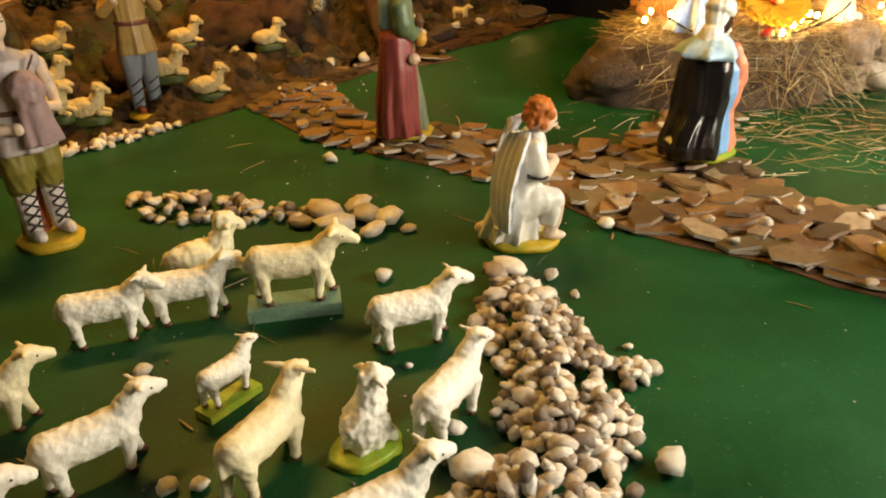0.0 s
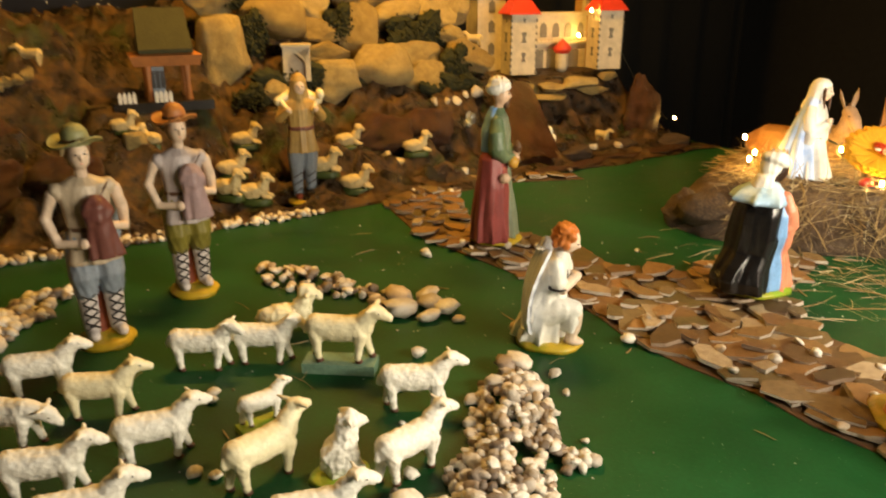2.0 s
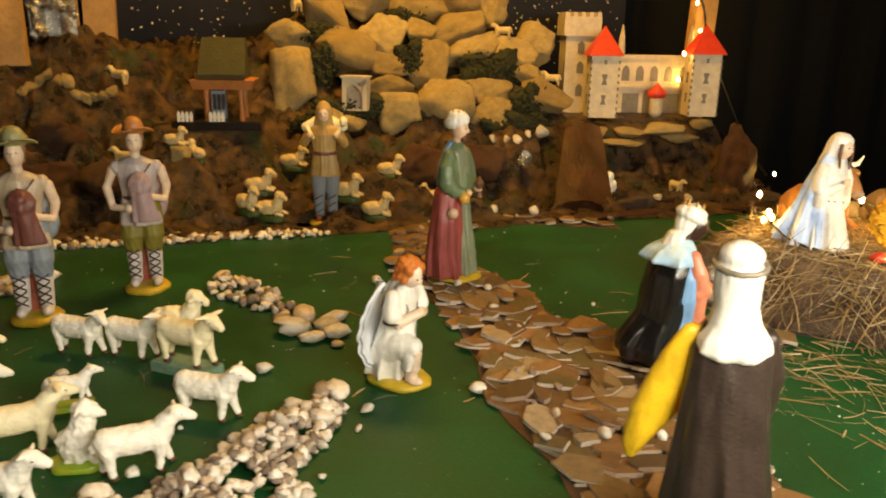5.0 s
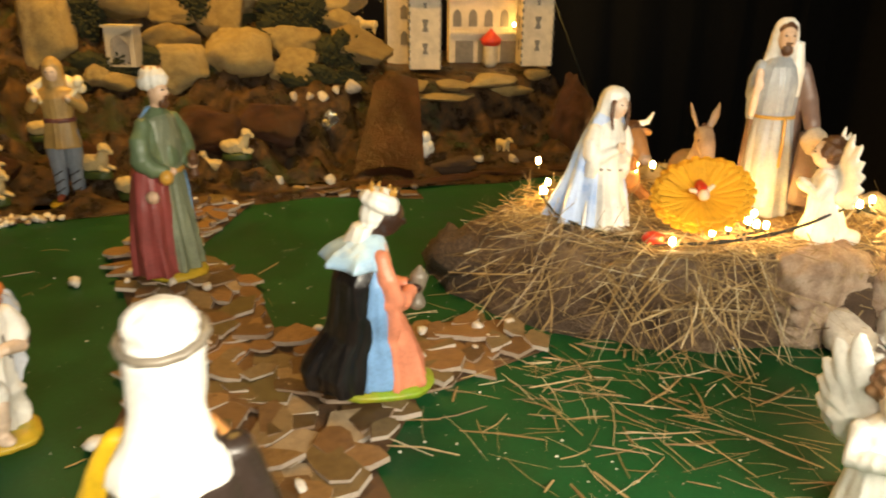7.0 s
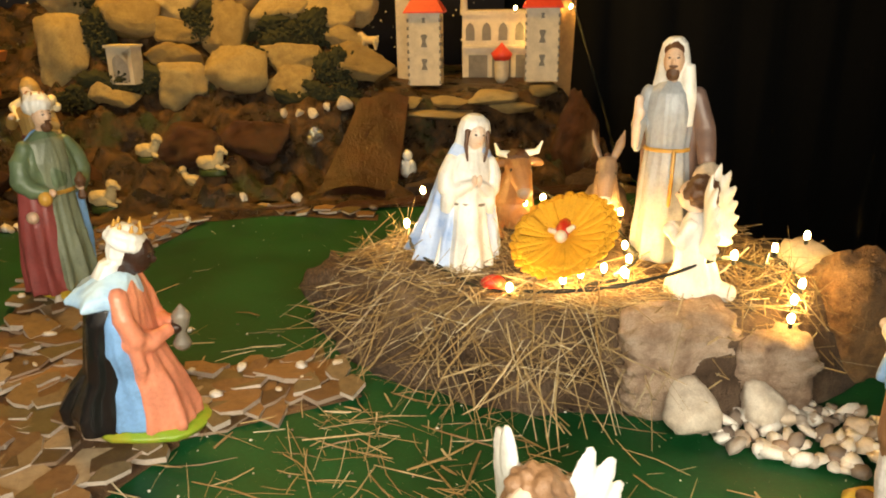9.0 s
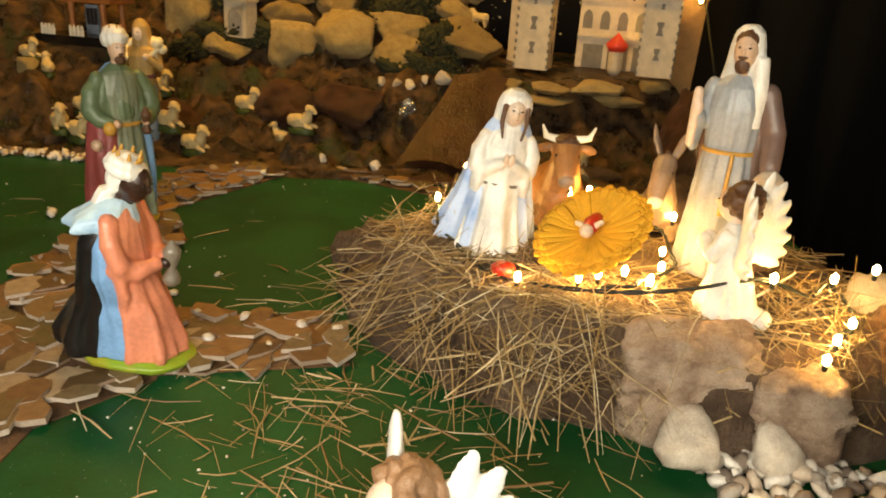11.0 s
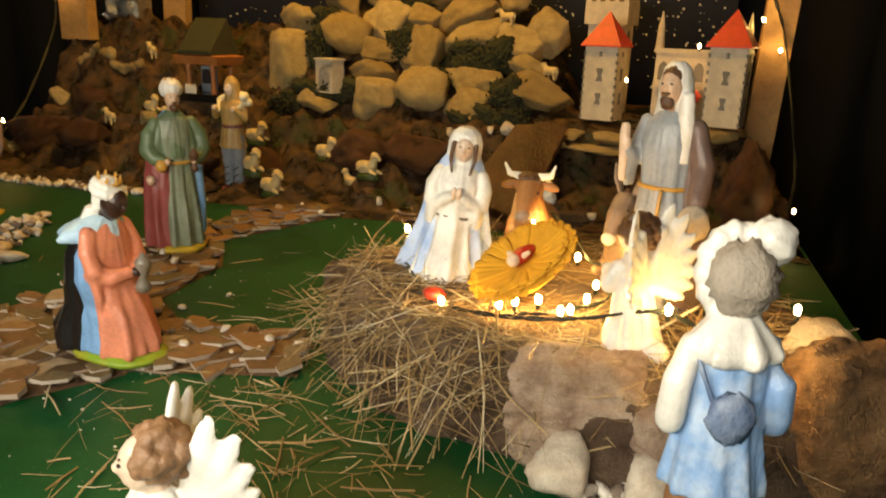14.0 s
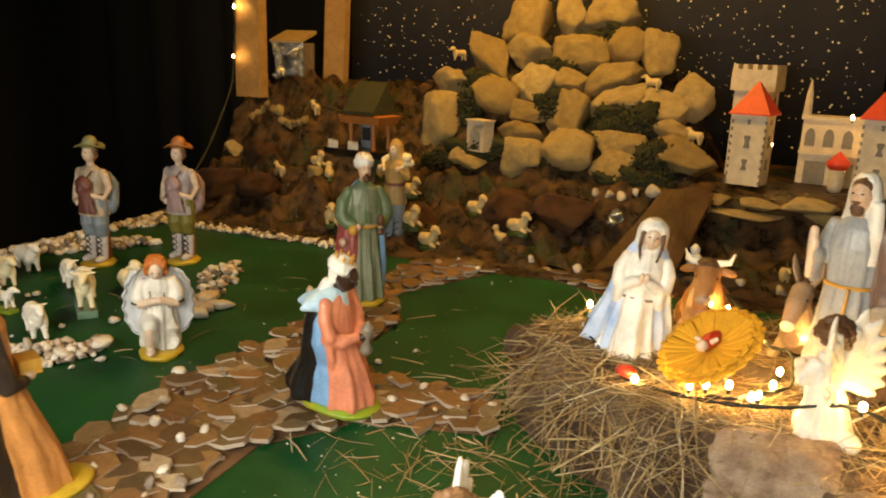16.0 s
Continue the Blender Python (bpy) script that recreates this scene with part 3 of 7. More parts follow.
BN = [1.30, 1.345, 1.45, 1.60, 1.68, 1.72, 1.80, 1.95, 2.12, 2.20, 2.38]
COLS = [
    (-0.02, (0.0, 0.02, 0.06, 0.13, 0.17, 0.20, 0.31, 0.46, 0.47, 0.47, 0.47)),
    (0.20, (0.0, 0.02, 0.07, 0.15, 0.18, 0.21, 0.36, 0.47, 0.47, 0.47, 0.47)),
    (0.36, (0.0, 0.02, 0.08, 0.16, 0.18, 0.21, 0.33, 0.455, 0.47, 0.47, 0.47)),
    (0.44, (0.0, 0.02, 0.08, 0.17, 0.24, 0.25, 0.25, 0.40, 0.46, 0.46, 0.46)),
    (0.70, (0.0, 0.015, 0.05, 0.13, 0.24, 0.25, 0.25, 0.36, 0.46, 0.46, 0.46)),
    (0.80, (0.0, 0.015, 0.035, 0.075, 0.10, 0.20, 0.24, 0.38, 0.50, 0.52, 0.50)),
    (1.05, (0.0, 0.015, 0.035, 0.11, 0.14, 0.20, 0.24, 0.40, 0.62, 0.68, 0.66)),
    (1.35, (0.0, 0.015, 0.030, 0.09, 0.15, 0.20, 0.24, 0.40, 0.62, 0.70, 0.66)),
    (1.62, (0.0, 0.015, 0.030, 0.07, 0.15, 0.20, 0.24, 0.38, 0.52, 0.52, 0.50)),
    (1.78, (0.0, 0.015, 0.030, 0.06, 0.10, 0.20, 0.235, 0.24, 0.24, 0.24, 0.24)),
    (2.27, (0.0, 0.015, 0.030, 0.05, 0.16, 0.22, 0.235, 0.24, 0.24, 0.24, 0.24)),
    (2.34, (0.0, 0.010, 0.025, 0.04, 0.09, 0.14, 0.15, 0.15, 0.14, 0.14, 0.14)),
    (2.41, (0.0, 0.004, 0.010, 0.015, 0.02, 0.03, 0.03, 0.03, 0.03, 0.03, 0.03)),
]


def smooth_height(a, b):
    col = [np.interp(a, [c[0] for c in COLS], [c[1][k] for c in COLS]) for k in range(len(BN))]
    return float(np.interp(b, BN, col))


def crumple(a, b):
    p = Vector((a * 7, b * 7, 0.3))
    r = noise.fractal(p, 0.9, 2.1, 4) * 0.036
    r += (0.5 - abs(noise.noise(p * 1.7 + Vector((4, 2, 1))))) * 0.045 - 0.016
    r += 0.012 * noise.noise(Vector((a * 31, b * 31, 2.0)))
    warp = Vector((noise.noise(p * 0.8), noise.noise(p * 0.8 + Vector((9, 3, 0))), 0)) * 0.5
    near = noise.voronoi(Vector((a * 7.5, b * 8.5, 0.0)) + warp)[0]
    r += 0.080 * min(0.70, near[1] - near[0]) - 0.022
    small = noise.voronoi(Vector((a * 21, b * 23, 3.0)) + warp * 3)[0]
    r += 0.018 * min(0.6, small[1] - small[0]) - 0.006
    w = min(1.0, max(0.0, (b - 1.345) / 0.08))
    if a > 1.74 and b > 1.70:
        w *= 0.12
    if 0.42 < a < 0.74 and 1.66 < b < 1.84:
        w *= 0.15
    return r * w


def hz(a, b):
    return max(0.0, smooth_height(a, b) + crumple(a, b))


na, nb = 300, 150
vs, fs = [], []
for i in range(na + 1):
    for j in range(nb + 1):
        a, b = A0 + 0.005 + (A1 - A0 - 0.01) * i / na, 1.315 + 1.06 * (j / nb) ** 1.25
        w = 0.02 * noise.noise(Vector((a * 9, b * 9, 5.0))) if j else 0.035 * noise.noise(Vector((a * 5, 0, 2.0)))
        vs.append(ab(a, b + w, hz(a, b) - (0.004 if j == 0 else 0)))
for i in range(na):
    for j in range(nb):
        o = i * (nb + 1) + j
        fs.append((o, o + nb + 1, o + nb + 2, o + 1))
q = Build()
q.add(vs, fs, "hill", False)
q.thing("hill", Matrix(), "crumpled brown painted-paper hillside with dark moss patches", "hill", kind="structure")


# ---- rocks of the mountain ----
def rock_mesh(name, seed, seg=30, rows=20, sharp=0.5, mat="rock"):
    rr = random.Random(seed)
    cuts = [(Vector((rr.gauss(0, 1), rr.gauss(0, 1), rr.gauss(0, 1))).normalized(), rr.uniform(0.48, 0.82)) for _ in range(14)]
    e, out = Build(), []
    for i in range(rows + 1):
        ph = math.pi * (0.03 + 0.94 * i / rows)
        ring = []
        for j in range(seg):
            th = 2 * math.pi * j / seg
            d = Vector((math.sin(ph) * math.cos(th), math.sin(ph) * math.sin(th), -math.cos(ph)))
            k = 1.0
            for nrm, lim in cuts:
                c = d.dot(nrm)
                if c * k > lim:
                    k = k * (1 - sharp) + (lim / c) * sharp
            k *= 1 + 0.10 * noise.noise(d * 2.2 + Vector((seed, 0, 0))) + 0.05 * noise.noise(d * 6 + Vector((0, seed, 0))) + 0.02 * noise.noise(d * 17 + Vector((seed, seed, 0)))
            ring.append(d * k)
        out.append(ring)
    e.rings(out, mat)
    return e.mesh(name)


ROCKS = [rock_mesh("rock", 11 + k, sharp=0.97) for k in range(8)]


def rock(a, b, z, w, h, tilt=0.0, deep=0.8, k=0, label="rough grey-brown limestone rock in the piled mountain", group="rocks of the mountain"):
    ob = new("rock", ROCKS[k % len(ROCKS)])
    d = max(w, h) * 0.5 * deep
    ob.matrix_world = Matrix.Translation(ab(a, b + d * 0.35, z)) @ pose(0, 0, 0, 0, 0, TURN_A) @ pose(0, 0, 0, 0, -tilt, 0) @ Matrix.Diagonal((w * 0.67, d, h * 0.69, 1))
    return tagged(ob, label, "rock", group)


PILE = [
    (1.06, 0.70, .200, .170, 15), (1.216, .725, .120, .170, 0), (1.355, .737, .230, .140, -8), (.963, .572, .120, .235, 32),
    (1.11, .604, .170, .115, 12), (1.266, .598, .235, .130, 0), (1.436, .618, .140, .125, 0), (1.534, .611, .125, .165, 8),
    (1.147, .495, .180, .125, -5), (1.275, .506, .130, .080, 10), (1.408, .517, .250, .100, 18), (1.448, .455, .220, .095, 26),
    (.847, .492, .145, .090, 8), (.827, .350, .155, .205, 0), (1.01, .437, .200, .130, -12), (1.129, .408, .165, .075, -6),
    (1.293, .398, .150, .160, 4), (1.602, .425, .190, .125, 14), (1.674, .467, .165, .135, -10), (1.636, .372, .120, .075, -10),
    (1.158, .331, .160, .082, 5), (1.156, .264, .155, .115, -4), (1.321, .276, .195, .140, 3), (1.464, .324, .155, .090, 3),
    (1.476, .252, .150, .100, 2), (1.68, .291, .220, .105, -6), (.946, .247, .080, .052, -8), (1.000, .232, .100, .050, 0),
]
for k, (a, z, w, h, tilt) in enumerate(PILE):
    rough = "rough whitish crumbling rock at the mountain's corner" if k == 13 else "rough grey-brown limestone rock in the piled mountain"
    rock(a, 1.775 + 0.75 * (z - 0.24), z, w, h, tilt, 0.9, k, rough)
for k, (a, b, w, h) in enumerate([(0.06, 1.73, .085, .06), (.20, 1.72, .16, .10), (.50, 1.60, .06, .04), (.33, 1.50, .17, .09), (.13, 1.52, .19, .12), (.70, 1.52, .16, .09), (.92, 1.58, .14, .09), (1.2, 1.60, .22, .12), (1.36, 1.62, .20, .13)]):
    lab = "rounded pale stone on the hillside" if k in (0, 2) else "dark brown boulder at the foot of the hillside"
    ob = rock(a, b - 0.03, hz(a, b) + h * 0.15, w, h, (k * 37) % 30 - 15, 0.9, k + 3, lab, "boulders of the hillside")
    if k not in (0, 2):
        ob.data = ROCKS[(k + 3) % 8].copy()
        ob.data.materials.clear()
        ob.data.materials.append(M["bark_red"])


def moss_clump(a, b, z, w, h, seed):
    e, rr = Build(), random.Random(seed)
    for i in range(16):
        u, v = rr.gauss(0, 0.26), rr.gauss(0, 0.26)
        r = rr.uniform(0.30, 0.48)
        e.ell((u * w, rr.uniform(0.0, 0.02), v * h), (r * w * 0.62, 0.016, r * h * 0.8), "moss", (0, rr.uniform(-30, 30), 0), 26, 16, 0.75, i + seed, 6.0)
    for i in range(150):
        u, v = rr.gauss(0, 0.28), rr.gauss(0, 0.28)
        r = rr.uniform(0.002, 0.0045)
        e.ell((u * w, rr.uniform(-0.018, -0.008), v * h), (r * 1.6, r, r), "moss", (0, rr.uniform(0, 180), 0), 6, 4, 0.6, i)
    e.thing("moss", Matrix.Translation(ab(a, b + 0.012, z)) @ pose(0, 0, 0, 0, 0, TURN_A), "dark green dried moss stuffed between the rocks", "moss", kind="stuff")


for k, (a, z, w, h) in enumerate([(1.03, .275, .14, .06), (.93, .40, .06, .10), (1.23, .42, .09, .07), (1.50, .39, .18, .08), (1.22, .555, .12, .04), (1.60, .27, .09, .10), (1.58, .22, .16, .05), (1.40, .66, .14, .05), (.94, .50, .10, .05), (1.37, .335, .06, .05), (.86, .235, .08, .05)]):
    moss_clump(a, 1.765 + 0.75 * (z - 0.24), z, w, h, 40 + k)

# whitish rubble leading up the left slope, and a glint of foil on the cliff
for k in range(11):
    a = 0.08 + 0.023 * k
    b = 1.80 + 0.006 * (k % 3)
    rock(a, b, hz(a, b + 0.02) + 0.004, 0.034 + 0.008 * (k % 3), 0.026, 20 * k, 0.9, k, "whitish rubble stone on the slope below the foil house", "rubble of the slope")
e = Build()
for k in range(7):
    e.ell((0.012 * math.sin(k * 2.1), 0.006 * math.cos(k), 0.014 * math.cos(k * 1.7)), (0.014, 0.007, 0.012), "foil", (k * 40, k * 25, 0), 7, 5, 0.8, k, 3.0, True)
e.thing("foil_scrap", Matrix.Translation(ab(1.53, 1.625, hz(1.53, 1.64) + 0.012)) @ pose(0, 0, 0, 0, 0, TURN_A), "crumpled scrap of silver foil on the brown cliff", "foil")

# ---- castle ----
def castle_tower(x, y, z):
    t = empty("castle_tower", at(x, y, z, 37), "square ivory printed-card tower with a red pointed roof", "tower", "castle towers")
    w, h = 0.047, 0.205
    e = Build()
    e.box((-w, -w, 0), (w, w, h), "card")
    for k in range(9):
        for sx in (-1, 1):
            e.box((sx * w - 0.003, -w - 0.002, k * 0.022 + 0.004), (sx * w + 0.003, -w + 0.004, k * 0.022 + 0.014), "card_grey")
    e.part("wall", t)
    for sx, sy, turn in ((0, -1, 0), (1, 0, 90), (-1, 0, -90)):
        for zz, ww, hh in ((0.045, 0.009, 0.032), (0.11, 0.010, 0.036), (0.178, 0.006, 0.014)):
            e = Build()
            e.plate([(-ww, 0), (ww, 0), (ww * 0.45, hh * 0.45), (ww, hh * 0.9), (ww * 0.6, hh), (-ww * 0.6, hh), (-ww, hh * 0.9), (-ww * 0.45, hh * 0.45)], 0.002, "card_grey",
                    pose(0, 0, 0, 0, 0, turn) @ pose(0, -w - 0.0005, zz, 90, 0, 0))
            e.part("window", t)
    e = Build()
    r = w + 0.011
    e.add([(-r, -r, h), (r, -r, h), (r, r, h), (-r, r, h), (0, 0, h + 0.098), (-r, -r, h + 0.004), (r, -r, h + 0.004), (r, r, h + 0.004), (-r, r, h + 0.004)],
          [(3, 2, 1, 0), (0, 1, 6, 5), (1, 2, 7, 6), (2, 3, 8, 7), (3, 0, 5, 8), (5, 6, 4), (6, 7, 4), (7, 8, 4), (8, 5, 4)], "roof_red", True)
    e.part("roof", t, "red card roof")
    return t


castle_tower(-0.282, 2.600, 0.240)
castle_tower(-0.009, 2.807, 0.250)
K = at(-0.20, 2.80, 0.238, 37)
hall = empty("castle_hall", K, "ivory card castle hall with arched windows and balcony", "castle")
e = Build()
e.box((-0.09, 0.06, 0), (0.17, 0.14, 0.20), "card")
e.box((-0.095, 0.052, 0.194), (0.175, 0.148, 0.206), "card")
e.part("wall", hall)
for k in range(5):
    e = Build()
    x = -0.065 + k * 0.052
    e.plate([(x - 0.014, 0.115), (x + 0.014, 0.115), (x + 0.014, 0.15), (x + 0.009, 0.163), (x, 0.17), (x - 0.009, 0.163), (x - 0.014, 0.15)], 0.003, "card_grey", pose(0, 0.0595, 0, 90, 0, 0))
    e.part("window", hall)
for x in (-0.04, 0.035, 0.11):
    e = Build()
    e.plate([(x - 0.03, 0.0), (x + 0.03, 0.0), (x + 0.03, 0.07), (x - 0.03, 0.07)], 0.003, "card_grey", pose(0, 0.0595, 0, 90, 0, 0))
    e.part("gate", hall)
e = Build()
e.box((-0.09, 0.045, 0.092), (0.17, 0.06, 0.1), "card")
for k in range(17):
    e.box((-0.088 + k * 0.0155, 0.046, 0.1), (-0.084 + k * 0.0155, 0.05, 0.112), "card")
e.part("balcony", hall)
for sx in (-0.085, 0.165):
    e = Build()
    e.tube([(sx, 0.07, 0.2), (sx, 0.07, 0.27), (sx, 0.07, 0.31)], [0.014, 0.010, 0.002], "card", 6)
    e.part("spire", hall)
kiosk = empty("castle_kiosk", at(-0.165, 2.815, 0.243, 37), "small card gatehouse with a red roof", "gatehouse")
e = Build()
e.tube([(0, 0, 0.004), (0, 0, 0.07)], 0.024, "card", 6)
e.part("wall", kiosk)
e = Build()
e.tube([(0, 0, 0.075), (0, 0, 0.105)], [0.036, 0.004], "roof_red", 6)
e.part("roof", kiosk, "red card roof")
keep = empty("castle_keep", at(-0.440, 2.715, 0.238, 40), "tall ivory card keep with a battlemented top", "tower")
e = Build()
e.box((-0.055, -0.055, 0), (0.055, 0.055, 0.27), "card")
e.box((-0.066, -0.066, 0.27), (0.066, 0.066, 0.335), "card")
e.part("wall", keep)
for k in range(5):
    e = Build()
    e.box((-0.064 + k * 0.0285, -0.066, 0.335), (-0.050 + k * 0.0285, 0.066, 0.35), "card")
    e.part("battlement", keep)
for zz in (0.08, 0.16, 0.23):
    for sx, turn in ((0, 0), (1, 90)):
        e = Build()
        e.plate([(-0.012, zz - 0.02), (0.012, zz - 0.02), (0.012, zz + 0.012), (0, zz + 0.024), (-0.012, zz + 0.012)], 0.003, "card_grey", pose(0, 0, 0, 0, 0, turn) @ pose(0, -0.0545, 0, 90, 0, 0))
        e.part("window", keep)
# ledge of flat stones under the castle
for k, (a, b, z, w, h) in enumerate([(1.80, 1.68, .205, .09, .03), (1.92, 1.67, .20, .13, .03), (2.05, 1.66, .21, .16, .035), (1.88, 1.655, .17, .20, .025), (2.12, 1.66, .18, .14, .03), (2.2, 1.69, .225, .09, .03), (1.75, 1.66, .175, .10, .02)]):
    rock(a, b, z, w, h, 0, 0.7, k, "flat grey ledge stone below the castle", "ledge stones")

# ---- pagoda hut, niche, foil house, posts ----
hut = empty("pagoda_hut", Matrix.Translation(ab(0.63, 1.73, 0.252)) @ pose(0, 0, 0, 0, 0, TURN_A - 8) @ Matrix.Diagonal((0.88, 0.88, 1.0, 1)), "small pagoda hut with orange-brown posts and dark thatch", "hut")
e = Build()
e.box((-0.16, -0.085, -0.02), (0.12, 0.085, 0.004), "black_robe")
e.part("deck", hut, "black board under the hut")
for x, y in ((-0.055, -0.04), (0.055, -0.04), (-0.055, 0.06), (0.055, 0.06)):
    e = Build()
    e.tube([(x, y, 0.004), (x, y, 0.05), (x, y, 0.095)], [0.011, 0.008, 0.012], "wood_red", 8)
    e.part("post", hut)
e = Build()
e.box((-0.05, 0.02, 0.004), (-0.005, 0.055, 0.085), "jeans")
e.part("inner_wall", hut, "grey-blue wall")
for sx in (-0.027,):
    for k in range(3):
        e = Build()
        e.box((-0.045 + k * 0.014, 0.017, 0.03), (-0.034 + k * 0.014, 0.02, 0.075), "ink")
        e.part("pane", hut)
e = Build()
r0, r1 = [(-0.092, -0.062, 0.105), (0.092, -0.062, 0.105), (0.092, 0.075, 0.105), (-0.092, 0.075, 0.105)], [(-0.06, -0.045, 0.125), (0.06, -0.045, 0.125), (0.06, 0.065, 0.125), (-0.06, 0.065, 0.125)]
vs = r0 + r1 + [(x, y, z - 0.012) for x, y, z in r0]
for i, k in ((0, 0), (1, 1), (2, 2), (3, 3)):
    vs[i] = (vs[i][0] * 1.1, vs[i][1] * 1.1, vs[i][2] + 0.014)
e.add(vs, [(0, 1, 5, 4), (1, 2, 6, 5), (2, 3, 7, 6), (3, 0, 4, 7), (4, 5, 6, 7), (8, 9, 1, 0), (9, 10, 2, 1), (10, 11, 3, 2), (11, 8, 0, 3), (11, 10, 9, 8)], "wood_red", True)
e.part("lower_roof", hut, "orange-brown upturned eaves")
e = Build()
e.add([(-0.075, -0.07, 0.135), (0.075, -0.07, 0.135), (0.075, 0.08, 0.135), (-0.075, 0.08, 0.135), (-0.07, 0.03, 0.235), (0.07, 0.03, 0.235), (-0.075, -0.07, 0.125), (0.075, -0.07, 0.125), (0.075, 0.08, 0.125), (-0.075, 0.08, 0.125)],
      [(0, 1, 5, 4), (2, 3, 4, 5), (1, 2, 5), (3, 0, 4), (6, 7, 1, 0), (7, 8, 2, 1), (8, 9, 3, 2), (9, 6, 0, 3), (9, 8, 7, 6)], "wood_dark", True)
e.part("roof", hut, "dark olive thatched roof")
for x0 in (-0.145, -0.045):
    f = empty("picket_fence", hut.matrix_world @ pose(x0, -0.072, 0.004), "tiny white picket fence on the hut's deck", "fence", "picket fences")
    for k in range(4):
        e = Build()
        e.plate([(k * 0.013, 0), (k * 0.013 + 0.010, 0), (k * 0.013 + 0.010, 0.022), (k * 0.013 + 0.005, 0.030), (k * 0.013, 0.022)], 0.003, "white", pose(0, 0, 0, 90, 0, 0))
        e.part("picket", f)
    e = Build()
    e.box((0, 0.0005, 0.010), (0.049, 0.003, 0.014), "white")
    e.part("rail", f)
n = empty("niche_shrine", Matrix.Translation(ab(1.022, 1.795, 0.272)) @ pose(0, 0, 0, 0, 0, TURN_A - 24) @ Matrix.Scale(1.22, 4), "small ivory card niche with an arched opening", "shrine")
e = Build()
arch = [(0.021 * math.cos(t), 0.045 + 0.021 * math.sin(t)) for t in [math.pi * k / 10 for k in range(11)]]
e.add([Vector((x, -0.018, z)) for x, z in [(0.032, 0), (0.032, 0.082), (-0.032, 0.082), (-0.032, 0)] + [(-0.021, 0.004)] + [(x, z) for x, z in reversed(arch)] + [(0.021, 0.004)]],
      [(0, 1, 15, 16), (1, 10, 15), (15, 1, 14), (14, 1, 13), (13, 1, 12), (12, 1, 11), (11, 1, 10), (1, 2, 10), (10, 2, 9), (9, 2, 8), (8, 2, 7), (7, 2, 6), (6, 2, 5), (5, 2, 3, 4), (4, 3, 0, 16)], "card", True)
e.box((-0.032, -0.017, 0), (-0.0215, 0.022, 0.0815), "card")
e.box((0.0215, -0.017, 0), (0.032, 0.022, 0.0815), "card")
e.box((-0.021, -0.017, 0.0665), (0.021, 0.022, 0.0815), "card")
e.box((-0.036, -0.022, 0.082), (0.036, 0.025, 0.087), "card")
e.part("frame", n)
e = Build()
e.box((-0.0212, -0.004, 0.0), (0.0212, 0.021, 0.066), "beige_vest")
e.part("back_panel", n)
fh = empty("foil_house", Matrix.Translation(ab(0.145, 1.99, 0.480)) @ pose(0, 0, 0, 0, 0, TURN_A + 4) @ Matrix.Diagonal((0.70, 0.76, 1.02, 1)), "small house wrapped in crumpled silver foil with a straw roof", "house")
e = Build()
for k in range(46):
    rr = random.Random(300 + k)
    sx, sz = rr.uniform(-0.085, 0.085), rr.uniform(0.0, 0.12)
    if abs(sx) < 0.038 and sz < 0.085:
        continue
    e.ell((sx, -0.055 + rr.uniform(-0.012, 0.008), sz), (0.02, 0.012, 0.018), "foil", (rr.uniform(0, 90), rr.uniform(0, 90), 0), 7, 5, 0.8, k, 3.0, True)
e.box((-0.09, -0.05, 0), (-0.04, 0.07, 0.13), "foil")
e.box((0.04, -0.05, 0), (0.09, 0.07, 0.13), "foil")
e.box((-0.04, 0.05, 0), (0.04, 0.07, 0.13), "foil")
e.box((-0.04, -0.05, 0.09), (0.04, 0.05, 0.13), "foil")
e.part("wall", fh)
e = Build()
e.add([(-0.1, -0.08, 0.128), (0.1, -0.08, 0.128), (0.1, 0.08, 0.165), (-0.1, 0.08, 0.165), (-0.1, -0.08, 0.138), (0.1, -0.08, 0.138), (0.1, 0.08, 0.178), (-0.1, 0.08, 0.178)],
      [(3, 2, 1, 0), (4, 5, 6, 7), (0, 1, 5, 4), (1, 2, 6, 5), (2, 3, 7, 6), (3, 0, 4, 7)], "straw", True)
e.part("roof", fh, "straw-coloured flat roof")


def post(name, a, b, w, d, z0, z1, mat, label, lean=0.0):
    e = Build()
    e.box((-w / 2, -d / 2, 0), (w / 2, d / 2, z1 - z0), mat)
    e.thing(name, Matrix.Translation(ab(a, b, z0)) @ pose(0, 0, 0, 0, lean, TURN_A), label, "post", "corner posts")


post("wooden_post", 0.030, 1.87, 0.115, 0.05, 0.40, 1.7, "wood", "planed yellow wooden post carrying the fairy lights")
post("wooden_post", 0.245, 2.14, 0.095, 0.04, 0.40, 1.7, "wood", "narrow yellow-brown wooden post behind the foil house", 2)
post("wooden_post", 2.325, 1.98, 0.085, 0.05, 0.05, 1.7, "wood", "planed yellow wooden post carrying the fairy lights", 2)
# ---- figurines: each faces +x, one plain mesh ----
CLOTH = ("blue", "coral", "black_robe", "pale_blue", "green_robe", "red_robe", "green_shirt", "orange", "brown_robe", "yellow", "blue_white",
         "grey_robe", "brown_cape", "boy_blue", "boy_brown", "grey_vest", "beige_vest", "jeans", "olive", "tan", "maroon", "mauve", "pale_fur")
FLESH = ("skin", "skin_pale", "skin_dark", "hair", "hair_light", "hair_red", "sock", "ox", "donkey", "stump")


def cast(e, folds=0.0011, white=0.0011):
    """Turns the built-up forms into one cast and painted figure."""
    e.fuse(CLOTH, 0.0025, 4, folds)
    e.fuse(("white",), 0.0022, 3, white)
    e.fuse(FLESH, 0.0016, 3, 0.0, 0.0004)


